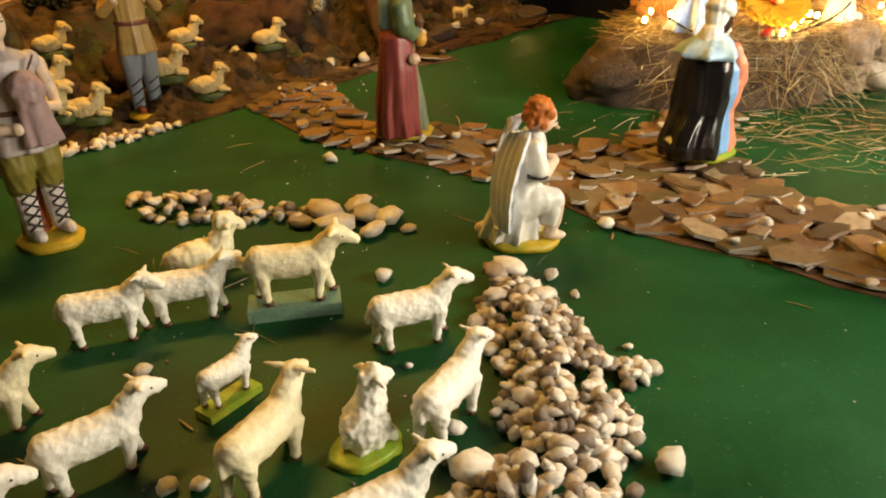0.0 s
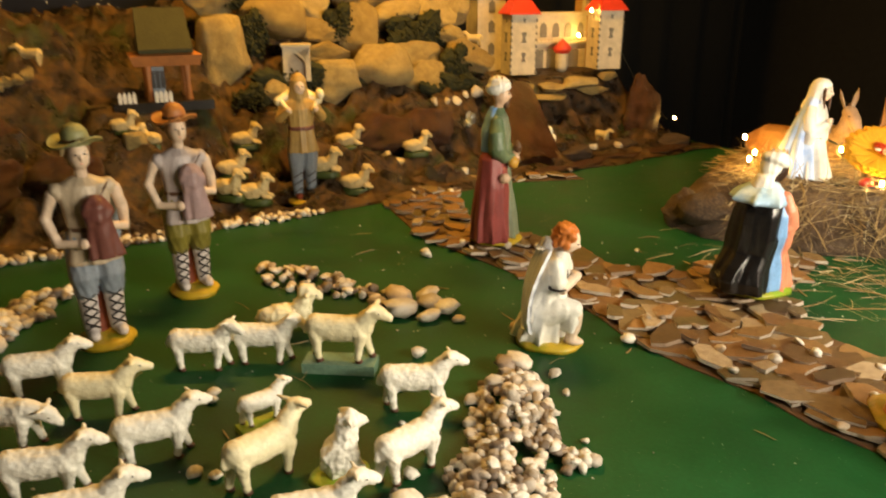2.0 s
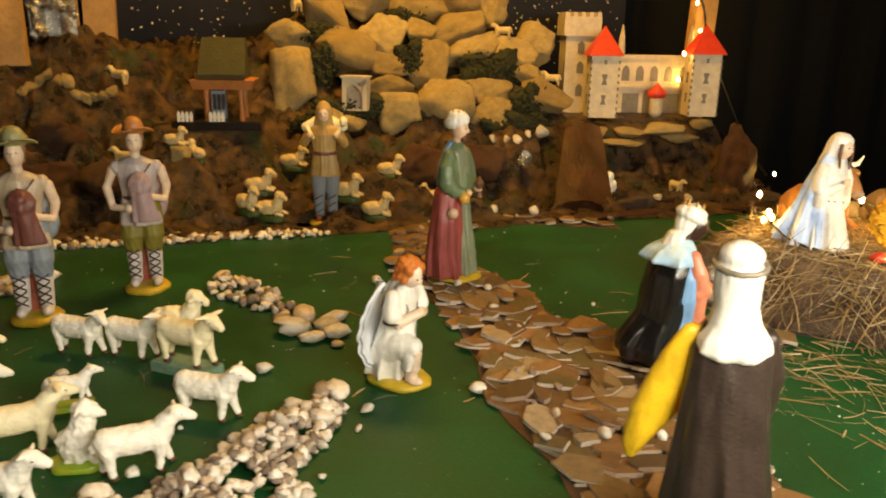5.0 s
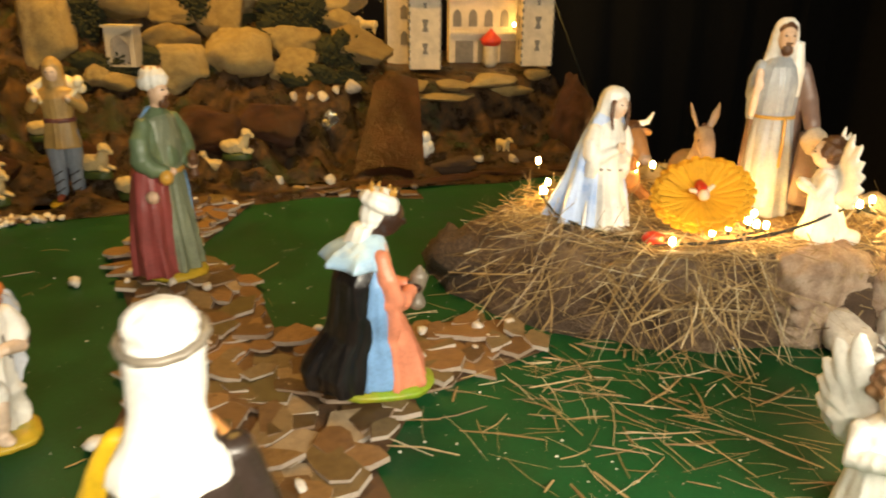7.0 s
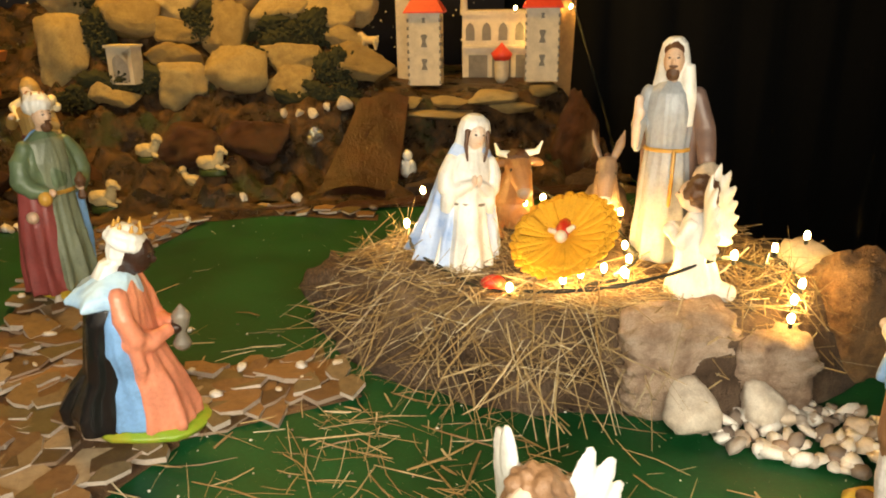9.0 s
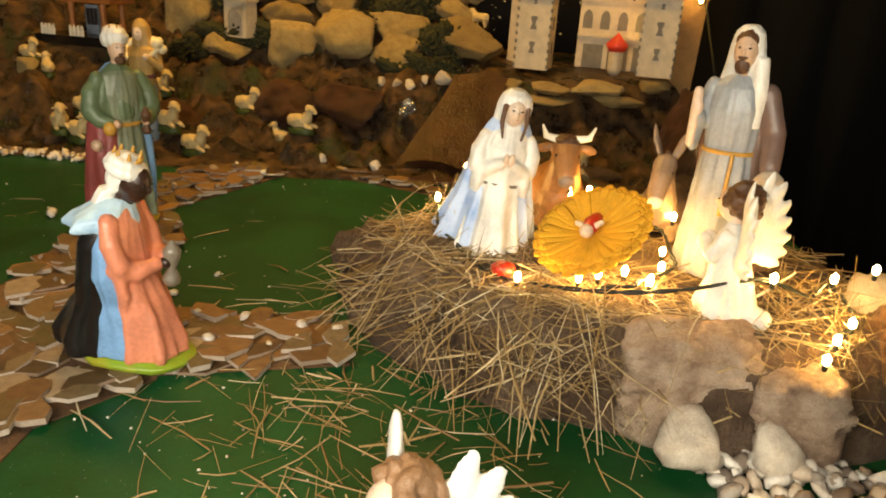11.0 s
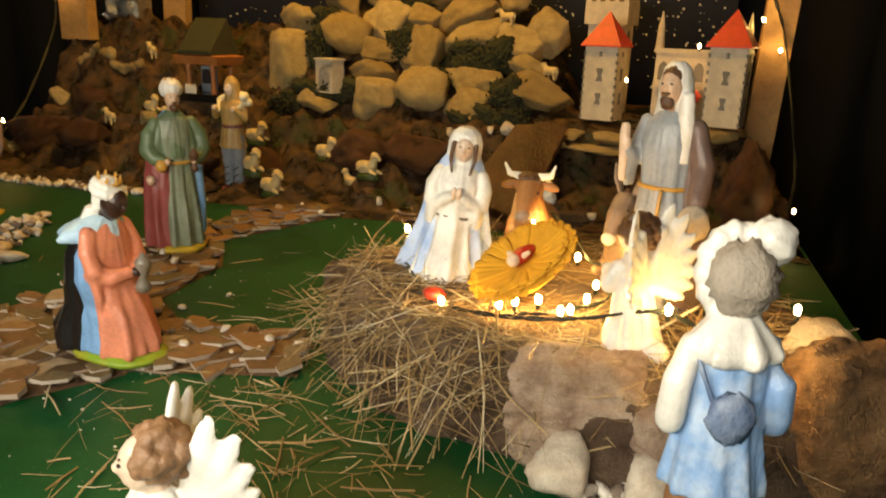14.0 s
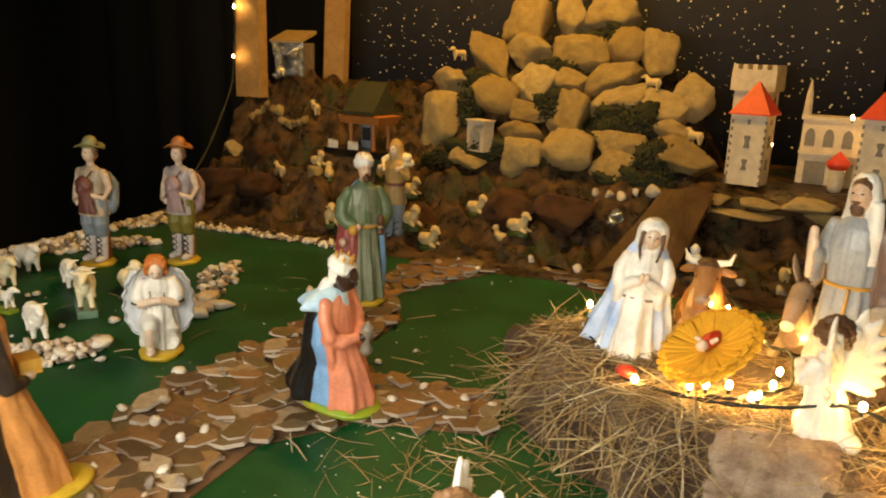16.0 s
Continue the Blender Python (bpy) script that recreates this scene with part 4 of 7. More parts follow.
def face(e, x, y, z, s=1.0, skin="skin", beard=None):
    e.ell((x, y, z), (0.0185 * s, 0.016 * s, 0.0225 * s), skin, seg=16, rows=10)
    e.ell((x + 0.0185 * s, y, z - 0.001 * s), (0.0045 * s, 0.003 * s, 0.005 * s), skin, seg=8, rows=5)
    for sy in (-1, 1):
        e.ell((x + 0.0160 * s, y + sy * 0.0065 * s, z + 0.004 * s), (0.0024 * s, 0.0028 * s, 0.0014 * s), "ink", seg=6, rows=4)
        e.ell((x + 0.0158 * s, y + sy * 0.0068 * s, z + 0.009 * s), (0.0020 * s, 0.0042 * s, 0.0010 * s), "hair", seg=6, rows=4)
    if beard:
        e.ell((x + 0.0100 * s, y, z - 0.0175 * s), (0.0088 * s, 0.0110 * s, 0.0092 * s), beard, seg=10, rows=6, lump=0.3)
        e.ell((x + 0.0172 * s, y, z - 0.0072 * s), (0.0035 * s, 0.0085 * s, 0.0022 * s), beard, seg=8, rows=4)
    else:
        e.ell((x + 0.0172 * s, y, z - 0.010 * s), (0.0018 * s, 0.0050 * s, 0.0016 * s), "coral", seg=6, rows=4)


def oval_base(e, rx, ry, mat="base", x=0.0):
    e.robe([(x, 0, 0, rx * 0.96, ry * 0.96), (x, 0, 0.006, rx, ry), (x, 0, 0.012, rx * 0.86, ry * 0.86), (x, 0, 0.0135, rx * 0.4, ry * 0.4)], mat, 5, 0.04)


def arm(e, pts, rad, mat, hand="skin", hr=0.009):
    e.tube(pts, rad, mat, 10)
    e.ell(pts[-1], (hr * 1.2, hr, hr), hand, seg=8, rows=6)


def shepherd(m, hat, vest, legs, bag, pack, label):
    e = Build()
    oval_base(e, 0.052, 0.046)
    for sy in (-1, 1):
        y = sy * 0.020
        e.ell((0.014, y * 1.1, 0.020), (0.021, 0.0105, 0.0095), "sock", seg=10, rows=6)
        e.tube([(0.0, y, 0.022), (0, y, 0.05), (0, y, 0.092)], [0.0125, 0.0145, 0.0165], "sock")
        for k in range(4):
            z0, z1 = 0.030 + k * 0.015, 0.042 + k * 0.015
            e.tube([(0.0145, y - 0.010, z0), (0.0165, y, (z0 + z1) / 2), (0.0145, y + 0.010, z1)], 0.0016, "ink", 5)
            e.tube([(0.0145, y + 0.010, z0), (0.0165, y, (z0 + z1) / 2), (0.0145, y - 0.010, z1)], 0.0016, "ink", 5)
        e.tube([(0, y, 0.088), (0.004, y, 0.115), (0, y * 0.95, 0.150), (0, y * 0.8, 0.175)], [0.0185, 0.0225, 0.0235, 0.024], legs)
    e.robe([(0, 0, 0.138, 0.034, 0.042), (0, 0, 0.165, 0.031, 0.038), (0, 0, 0.195, 0.025, 0.032), (0, 0, 0.235, 0.026, 0.037), (0, 0, 0.258, 0.021, 0.040), (0, 0, 0.268, 0.012, 0.020), (0, 0, 0.272, 0.008, 0.010)], vest, 6, 0.09)
    e.robe([(0, 0, 0.190, 0.0275, 0.0345), (0, 0, 0.197, 0.0275, 0.0345)], "hair")
    for sy in (-1, 1):
        e.ell((0, sy * 0.038, 0.251), (0.014, 0.012, 0.013), vest, seg=10, rows=6, lump=0.2)
        arm(e, [(0.0, sy * 0.045, 0.247), (-0.003, sy * (0.054 if sy > 0 else 0.060), 0.212), (0.016, sy * 0.050, 0.188 if sy > 0 else 0.176), (0.038, sy * 0.018, 0.200 if sy > 0 else 0.176)], [0.0105, 0.0095, 0.0080, 0.0068], "skin_pale", "skin_pale")
    e.tube([(0.030, 0.030, 0.262), (0.034, 0.012, 0.238), (0.036, -0.006, 0.215)], 0.0022, "hair", 5)
    e.ell((0.040, 0.006, 0.222), (0.017, 0.022, 0.026), bag, lump=0.4, seed=3)
    e.robe([(0.040, 0.012, 0.150, 0.010, 0.026), (0.040, 0.010, 0.185, 0.012, 0.021), (0.040, 0.007, 0.215, 0.013, 0.018)], bag, 4, 0.18, 18)
    e.tube([(0, 0, 0.262), (0.003, 0, 0.285)], [0.0105, 0.0095], "skin_pale")
    face(e, 0.006, 0, 0.302, 0.98, "skin_pale")
    e.ell((-0.004, 0, 0.303), (0.018, 0.0185, 0.021), "hair_light", lump=0.35, seed=2, freq=6)
    e.sheet(lambda u, v: (0.039 * (0.42 + 0.58 * v) * math.cos(6.2832 * u) - 0.001, 0.039 * (0.42 + 0.58 * v) * math.sin(6.2832 * u), 0.320 + 0.007 * v * v * math.sin(12.566 * u + 0.6) + 0.004 * v), 40, 5, 0.0035, hat)
    e.robe([(-0.001, 0, 0.317, 0.020, 0.0205), (-0.001, 0, 0.326, 0.0200, 0.0205), (-0.002, 0, 0.338, 0.0180, 0.0185), (-0.003, 0, 0.346, 0.012, 0.012), (-0.003, 0, 0.349, 0.004, 0.004)], hat, 4, 0.04)
    e.robe([(-0.001, 0, 0.322, 0.0212, 0.0217), (-0.001, 0, 0.327, 0.0210, 0.0215)], "hair", seg=20)
    e.tube([(-0.028, -0.006, 0.008), (-0.030, -0.004, 0.05), (-0.027, 0, 0.092)], [0.022, 0.019, 0.017], "stump", 9)
    e.ell((-0.034, 0.020, 0.202), (0.022, 0.034, 0.048), pack, lump=0.25, seed=4)
    e.ell((-0.032, 0.034, 0.172), (0.017, 0.020, 0.032), pack, lump=0.25, seed=5)
    cast(e)
    return e.thing("shepherd_figurine", m, label, "figurine", "standing shepherds")


shepherd(at(-0.482, 0.748, 0, -34) @ Matrix.Diagonal((0.96, 0.96, 1, 1)), "hat_green", "beige_vest", "jeans", "maroon", "jeans", "painted shepherd figurine in green hat and grey-blue trousers holding bagpipes")
shepherd(at(-0.480, 0.968, 0, -36) @ Matrix.Diagonal((0.96, 0.96, 1, 1)), "hat_orange", "grey_vest", "olive", "mauve", "mauve", "painted shepherd figurine in orange hat and olive breeches holding bagpipes")


def lamb_bearer(m):
    e = Build()
    oval_base(e, 0.055, 0.048)
    for sy in (-1, 1):
        y = sy * 0.018
        e.ell((0.014, y, 0.019), (0.020, 0.010, 0.009), "stump", seg=10, rows=6)
        e.tube([(0, y, 0.02), (0, y, 0.06), (0, y, 0.095)], [0.0125, 0.015, 0.0165], "jeans")
        for k in range(3):
            e.tube([(0.014, y - 0.010, 0.03 + k * 0.02), (0.0165, y, 0.036 + k * 0.02), (0.014, y + 0.010, 0.042 + k * 0.02)], 0.0018, "ink", 5)
        e.tube([(0, y, 0.09), (0, y, 0.13), (0, y * 0.8, 0.165)], [0.018, 0.021, 0.022], "jeans")
    e.robe([(0, 0, 0.135, 0.032, 0.040), (0, 0, 0.170, 0.028, 0.034), (0, 0, 0.205, 0.024, 0.030), (0, 0, 0.245, 0.025, 0.036), (0, 0, 0.262, 0.018, 0.036), (0, 0, 0.272, 0.010, 0.012)], "tan", 6, 0.08)
    e.robe([(0, 0, 0.192, 0.0285, 0.034), (0, 0, 0.201, 0.0285, 0.034)], "maroon")
    for sy in (-1, 1):
        arm(e, [(0, sy * 0.038, 0.248), (0.008, sy * 0.054, 0.222), (0.030, sy * 0.034, 0.246)], [0.0135, 0.0125, 0.009], "tan", "skin_pale")
    e.tube([(-0.012, -0.052, 0.262), (-0.020, -0.02, 0.276), (-0.020, 0.02, 0.276), (-0.012, 0.052, 0.262)], [0.012, 0.016, 0.016, 0.012], "wool_cream")
    for sy in (-1, 1):
        e.tube([(0, sy * 0.045, 0.262), (0.022, sy * 0.028, 0.238)], [0.007, 0.005], "wool_cream", 7)
    e.ell((0.006, 0.052, 0.280), (0.017, 0.011, 0.013), "wool_cream", (0, 20, 0))
    e.tube([(0, 0, 0.266), (0, 0, 0.285)], 0.010, "skin_pale")
    face(e, 0.004, 0, 0.298, 0.95, "skin_pale")
    e.robe([(-0.008, 0, 0.268, 0.020, 0.026), (-0.006, 0, 0.295, 0.021, 0.022), (-0.004, 0, 0.315, 0.020, 0.020), (-0.003, 0, 0.328, 0.012, 0.012), (-0.003, 0, 0.333, 0.004, 0.004)], "tan", 5, 0.06)
    cast(e)
    return e.thing("shepherd_figurine", m, "painted shepherd figurine in tan tunic carrying a lamb on his shoulders", "figurine")


lamb_bearer(at(-0.594, 1.585, 0, -50))


def turban(e, x, z, s=1.0, crown=True, ball="white"):
    e.ell((x - 0.004 * s, 0, z), (0.027 * s, 0.026 * s, 0.0165 * s), ball, (0, -12, 0), lump=0.16, seed=3, freq=4)
    e.ell((x - 0.004 * s, 0, z + 0.010 * s), (0.021 * s, 0.021 * s, 0.013 * s), ball, lump=0.15, seed=5)
    if crown:
        for k in range(7):
            th = 2 * math.pi * k / 7
            e.tube([(x - 0.004 * s + 0.015 * s * math.cos(th), 0.015 * s * math.sin(th), z + 0.012 * s), (x - 0.004 * s + 0.014 * s * math.cos(th), 0.014 * s * math.sin(th), z + 0.023 * s)], [0.0030 * s, 0.0012 * s], "hat_orange", 5)


def standing_king(m):
    e = Build()
    oval_base(e, 0.060, 0.056)
    e.robe([(0.006, 0, 0.012, 0.040, 0.048), (0.006, 0, 0.05, 0.036, 0.045), (0.002, 0, 0.12, 0.030, 0.040), (0, 0, 0.175, 0.026, 0.036), (0, 0, 0.235, 0.027, 0.040), (0, 0, 0.268, 0.020, 0.036), (0, 0, 0.280, 0.011, 0.014)], "green_robe", 9, 0.16, 40)
    # red cape behind and over the right side, blue lining on the left
    e.robe([(-0.010, -0.028, 0.010, 0.044, 0.042), (-0.012, -0.030, 0.06, 0.040, 0.041), (-0.008, -0.030, 0.13, 0.034, 0.038), (-0.008, -0.024, 0.185, 0.029, 0.036), (-0.010, -0.012, 0.210, 0.017, 0.028)], "red_robe", 8, 0.13, 36)
    e.robe([(-0.012, 0.046, 0.030, 0.024, 0.016), (-0.008, 0.050, 0.09, 0.020, 0.015), (-0.006, 0.046, 0.17, 0.014, 0.012)], "blue", 4, 0.12, 20)
    e.robe([(-0.022, -0.004, 0.198, 0.014, 0.040), (-0.018, -0.002, 0.240, 0.017, 0.042), (-0.012, 0, 0.268, 0.015, 0.033), (-0.008, 0, 0.286, 0.010, 0.016)], "blue", 5, 0.08)
    # loose blouse gathered above the belt
    e.robe([(-0.004, 0, 0.186, 0.026, 0.036), (-0.004, 0, 0.196, 0.031, 0.050), (-0.004, 0, 0.218, 0.030, 0.053), (-0.004, 0, 0.245, 0.026, 0.047), (-0.002, 0, 0.268, 0.020, 0.035), (0, 0, 0.286, 0.010, 0.013)], "green_shirt", 7, 0.12, 36)
    e.robe([(0.002, 0, 0.180, 0.0300, 0.0380), (0.002, 0, 0.186, 0.0300, 0.0380)], "gold")
    for sy in (-1, 1):
        e.tube([(-0.001, sy * 0.038, 0.262), (0.000, sy * 0.053, 0.238), (0.004, sy * 0.058, 0.208)], [0.013, 0.0165, 0.0180], "green_shirt", 12)
        e.tube([(0.004, sy * 0.056, 0.206), (0.018, sy * 0.047, 0.192), (0.034, sy * 0.032, 0.188)], [0.0180, 0.0140, 0.0090], "green_shirt", 12)
        e.ell((0.040, sy * 0.028, 0.188), (0.010, 0.007, 0.007), "skin", seg=8, rows=6)
    e.ell((0.020, -0.060, 0.150), (0.013, 0.010, 0.011), "skin", seg=8, rows=6)
    e.tube([(0.042, 0.028, 0.172), (0.042, 0.028, 0.184), (0.042, 0.028, 0.190), (0.042, 0.028, 0.200), (0.042, 0.028, 0.210)], [0.009, 0.004, 0.008, 0.011, 0.005], "hair", 9)
    e.ell((0.036, -0.040, 0.180), (0.012, 0.012, 0.013), "gold")
    e.tube([(0, 0, 0.278), (0.002, 0, 0.296)], 0.0105, "skin")
    face(e, 0.006, 0, 0.310, 0.98, "skin", "hair")
    turban(e, 0.002, 0.327, 0.98, True)
    cast(e)
    return e.thing("king_figurine", m, "standing king figurine in grey-green robe, red cape and white turban", "figurine", "three kings")


standing_king(at(-0.020, 1.400, 0.016, 12) @ Matrix.Diagonal((0.96, 0.93, 1, 1)))


def kneeling_king(m):
    e = Build()
    oval_base(e, 0.072, 0.052, "base_lime", 0.018)
    # black cape: a straight back, then folds over the bent lower legs
    e.robe([(-0.028, 0, 0.010, 0.050, 0.048), (-0.032, 0, 0.030, 0.051, 0.048), (-0.030, 0, 0.052, 0.042, 0.045), (-0.022, 0, 0.078, 0.032, 0.044), (-0.020, 0, 0.110, 0.030, 0.048), (-0.018, 0, 0.150, 0.029, 0.046), (-0.014, 0, 0.176, 0.024, 0.038), (-0.010, 0, 0.190, 0.018, 0.028)], "black_robe", 6, 0.12)
    e.ell((-0.056, 0.014, 0.026), (0.026, 0.024, 0.018), "black_robe", lump=0.25)
    # blue lining swings out at the sides, the coral robe hangs flat and broad in front
    e.robe([(0.010, 0.002, 0.012, 0.036, 0.050), (0.008, 0.002, 0.045, 0.032, 0.047), (0.000, 0.002, 0.080, 0.025, 0.045), (-0.004, 0.002, 0.115, 0.025, 0.053), (-0.005, 0.001, 0.150, 0.023, 0.050), (-0.006, 0, 0.186, 0.014, 0.030)], "blue", 5, 0.10)
    e.robe([(0.036, 0, 0.010, 0.038, 0.044), (0.035, 0, 0.030, 0.036, 0.043), (0.027, 0, 0.065, 0.029, 0.041), (0.013, 0, 0.105, 0.023, 0.039), (0.005, 0, 0.140, 0.021, 0.041), (0.001, 0, 0.170, 0.019, 0.038), (0.000, 0, 0.188, 0.014, 0.028), (0, 0, 0.200, 0.010, 0.012)], "coral", 6, 0.10, 40)
    for k, y in enumerate((-0.030, -0.012, 0.004, 0.022)):
        e.tube([(0.016, y * 0.7, 0.120), (0.046, y * 0.9, 0.066), (0.071 - abs(y) * 0.35, y * 1.15, 0.016)], [0.003, 0.006, 0.007], "coral", 8)
    for sy in (-1, 1):
        e.tube([(0.000, sy * 0.034, 0.182), (0.006, sy * 0.043, 0.158), (0.016, sy * 0.042, 0.132)], [0.012, 0.0140, 0.0150], "coral", 12, 0.8)
        e.tube([(0.012, sy * 0.040, 0.130), (0.030, sy * 0.028, 0.124), (0.046, sy * 0.012, 0.130)], [0.0150, 0.0120, 0.0085], "coral", 12)
        e.tube([(0.014, sy * 0.042, 0.122), (0.020, sy * 0.040, 0.096), (0.018, sy * 0.038, 0.070)], [0.012, 0.010, 0.004], "coral", 10, 0.6)
        e.ell((0.053, sy * 0.008, 0.131), (0.009, 0.006, 0.007), "skin_dark", seg=8, rows=6)
    e.tube([(0.059, 0, 0.108), (0.059, 0, 0.112), (0.059, 0, 0.122), (0.059, 0, 0.132), (0.059, 0, 0.144), (0.059, 0, 0.150), (0.059, 0, 0.156)], [0.011, 0.010, 0.005, 0.009, 0.0115, 0.008, 0.003], "silver", 12)
    # wide pale-blue capelet thrown back over the shoulders
    e.robe([(-0.022, 0, 0.166, 0.036, 0.046), (-0.022, 0, 0.171, 0.039, 0.050), (-0.019, 0, 0.182, 0.034, 0.046), (-0.012, 0, 0.192, 0.025, 0.034), (-0.006, 0, 0.202, 0.015, 0.018)], "pale_blue", 7, 0.14)
    e.robe([(-0.026, 0, 0.182, 0.013, 0.022), (-0.021, 0, 0.196, 0.013, 0.020), (-0.013, 0, 0.212, 0.013, 0.016)], "white", 4, 0.14)
    e.tube([(0, 0, 0.192), (0.005, 0, 0.216)], 0.0115, "skin_dark")
    e.m = pose(0.010, 0, 0.220, 0, 12, -8) @ pose(-0.006, 0, -0.228)
    face(e, 0.010, 0, 0.230, 1.06, "skin_dark")
    e.ell((-0.007, 0, 0.231), (0.0165, 0.0175, 0.0190), "white", lump=0.15, seed=4, freq=4)
    for k in range(2):
        ring = [(-0.003 + (0.0195 - 0.003 * k) * math.cos(q * math.pi / 8), (0.0185 - 0.002 * k) * math.sin(q * math.pi / 8), 0.2440 + 0.0060 * k + (0.004 if k else -0.003) * math.cos(q * math.pi / 8 + 2 * k)) for q in range(17)]
        e.tube(ring, 0.0060, "white", 9)
    e.tube([(-0.004 + 0.0155 * math.cos(q * math.pi / 8), 0.0150 * math.sin(q * math.pi / 8), 0.2560 + 0.002 * math.sin(q * 0.8)) for q in range(17)], 0.0024, "gold", 7)
    e.ell((-0.005, 0, 0.256), (0.0135, 0.0135, 0.0075), "white", (0, -8, 0), lump=0.2, seed=6)
    for k in range(7):
        th = 2 * math.pi * k / 7
        e.tube([(-0.004 + 0.0150 * math.cos(th), 0.0145 * math.sin(th), 0.256), (-0.004 + 0.0145 * math.cos(th), 0.0140 * math.sin(th), 0.2660)], [0.0034, 0.0012], "gold", 5)
    cast(e)
    return e.thing("king_figurine", m, "kneeling king figurine in coral robe and black cape with urn", "figurine", "three kings")


kneeling_king(at(0.492, 1.270, 0.016, 50) @ Matrix.Rotation(radians(4), 4, "Y"))


def yellow_king(m):
    e = Build()
    oval_base(e, 0.088, 0.056, "base", 0.030)
    e.robe([(0.040, 0, 0.010, 0.046, 0.042), (0.034, 0, 0.06, 0.040, 0.040), (0.016, 0, 0.13, 0.033, 0.037), (0, 0, 0.19, 0.030, 0.036), (0, 0, 0.25, 0.026, 0.036), (0, 0, 0.272, 0.015, 0.022)], "orange", 8, 0.10)
    e.robe([(-0.034, 0, 0.008, 0.054, 0.062), (-0.031, 0, 0.04, 0.048, 0.057), (-0.025, 0, 0.10, 0.037, 0.049), (-0.020, 0, 0.16, 0.029, 0.043), (-0.015, 0, 0.21, 0.024, 0.039), (-0.012, 0, 0.245, 0.020, 0.037), (-0.008, 0, 0.270, 0.013, 0.026)], "brown_robe", 8, 0.10)
    # wide yellow sleeve hanging from the left arm
    e.tube([(0.000, 0.034, 0.254), (0.002, 0.046, 0.225), (0.004, 0.057, 0.190), (0.008, 0.066, 0.160)], [0.012, 0.0155, 0.0185, 0.0205], "yellow", 14, 0.6, (1, 0, 0))
    e.robe([(0.008, 0.080, 0.112, 0.006, 0.005), (0.009, 0.077, 0.126, 0.011, 0.011), (0.009, 0.070, 0.146, 0.013, 0.017), (0.008, 0.064, 0.170, 0.012, 0.018)], "yellow", 4, 0.10, 20)
    e.tube([(0.010, 0.060, 0.158), (0.030, 0.040, 0.168), (0.042, 0.022, 0.178)], [0.014, 0.011, 0.008], "yellow", 10)
    e.ell((0.047, 0.016, 0.180), (0.010, 0.008, 0.007), "skin", seg=8, rows=6)
    e.tube([(0.000, -0.032, 0.254), (0.004, -0.042, 0.215), (0.014, -0.042, 0.175), (0.036, -0.024, 0.172)], [0.012, 0.0135, 0.0135, 0.009], "brown_robe", 12)
    e.ell((0.044, -0.016, 0.175), (0.009, 0.008, 0.007), "skin", seg=8, rows=6)
    e.box((0.034, -0.018, 0.176), (0.060, 0.018, 0.196), "gold")
    e.robe([(-0.016, 0, 0.240, 0.021, 0.028), (-0.015, 0, 0.246, 0.026, 0.035), (-0.014, 0, 0.256, 0.025, 0.033), (-0.011, 0, 0.270, 0.021, 0.024), (-0.009, 0, 0.286, 0.0185, 0.0195), (-0.005, 0, 0.300, 0.0205, 0.0205), (-0.004, 0, 0.322, 0.0215, 0.0215)], "white", 5, 0.07)
    e.tube([(0, 0, 0.266), (0.004, 0, 0.290)], 0.011, "skin")
    face(e, 0.008, 0, 0.302, 0.98, "skin", "white")
    e.ell((-0.003, 0, 0.318), (0.0225, 0.0220, 0.018), "white", (0, -8, 0), lump=0.10, seed=2)
    e.tube([(0.0240 * math.cos(k * 0.5) - 0.003, 0.0235 * math.sin(k * 0.5), 0.326 + 0.004 * math.cos(k * 0.5)) for k in range(14)], 0.0028, "silver", 8)
    e.ell((-0.004, 0, 0.334), (0.0205, 0.0200, 0.0135), "white", lump=0.10, seed=7)
    cast(e)
    return e.thing("king_figurine", m, "standing king figurine in dark brown cape, yellow sleeves and white headcloth", "figurine", "three kings")


yellow_king(at(0.700, 0.832, 0.014, 118, 0.955))


def folded_wings(e, x, y, z, half_w, half_h, spread, slope, mat):
    """Two long oval wings held behind the back; they lean by slope and show rows of feathers."""
    for sy in (-1, 1):
        def spot(u, v, sy=sy):
            t = 2 * v - 1
            wide = half_w * math.sqrt(max(0.02, 1 - t * t)) * (1.12 - 0.18 * t)
            c = 2 * u - 1
            scallop = 1 + 0.07 * math.sin(v * 34) * max(0.0, c)
            ridge = 0.0006 * math.sin(u * 24 + 3 * v)
            return Vector((x - slope * (1 - v) - 0.011 * math.sin(math.pi * v) + 0.010 * c + ridge, sy * (y + spread + wide * c * scallop), z + half_h * t))
        e.sheet(spot, 26, 40, 0.0062, mat)


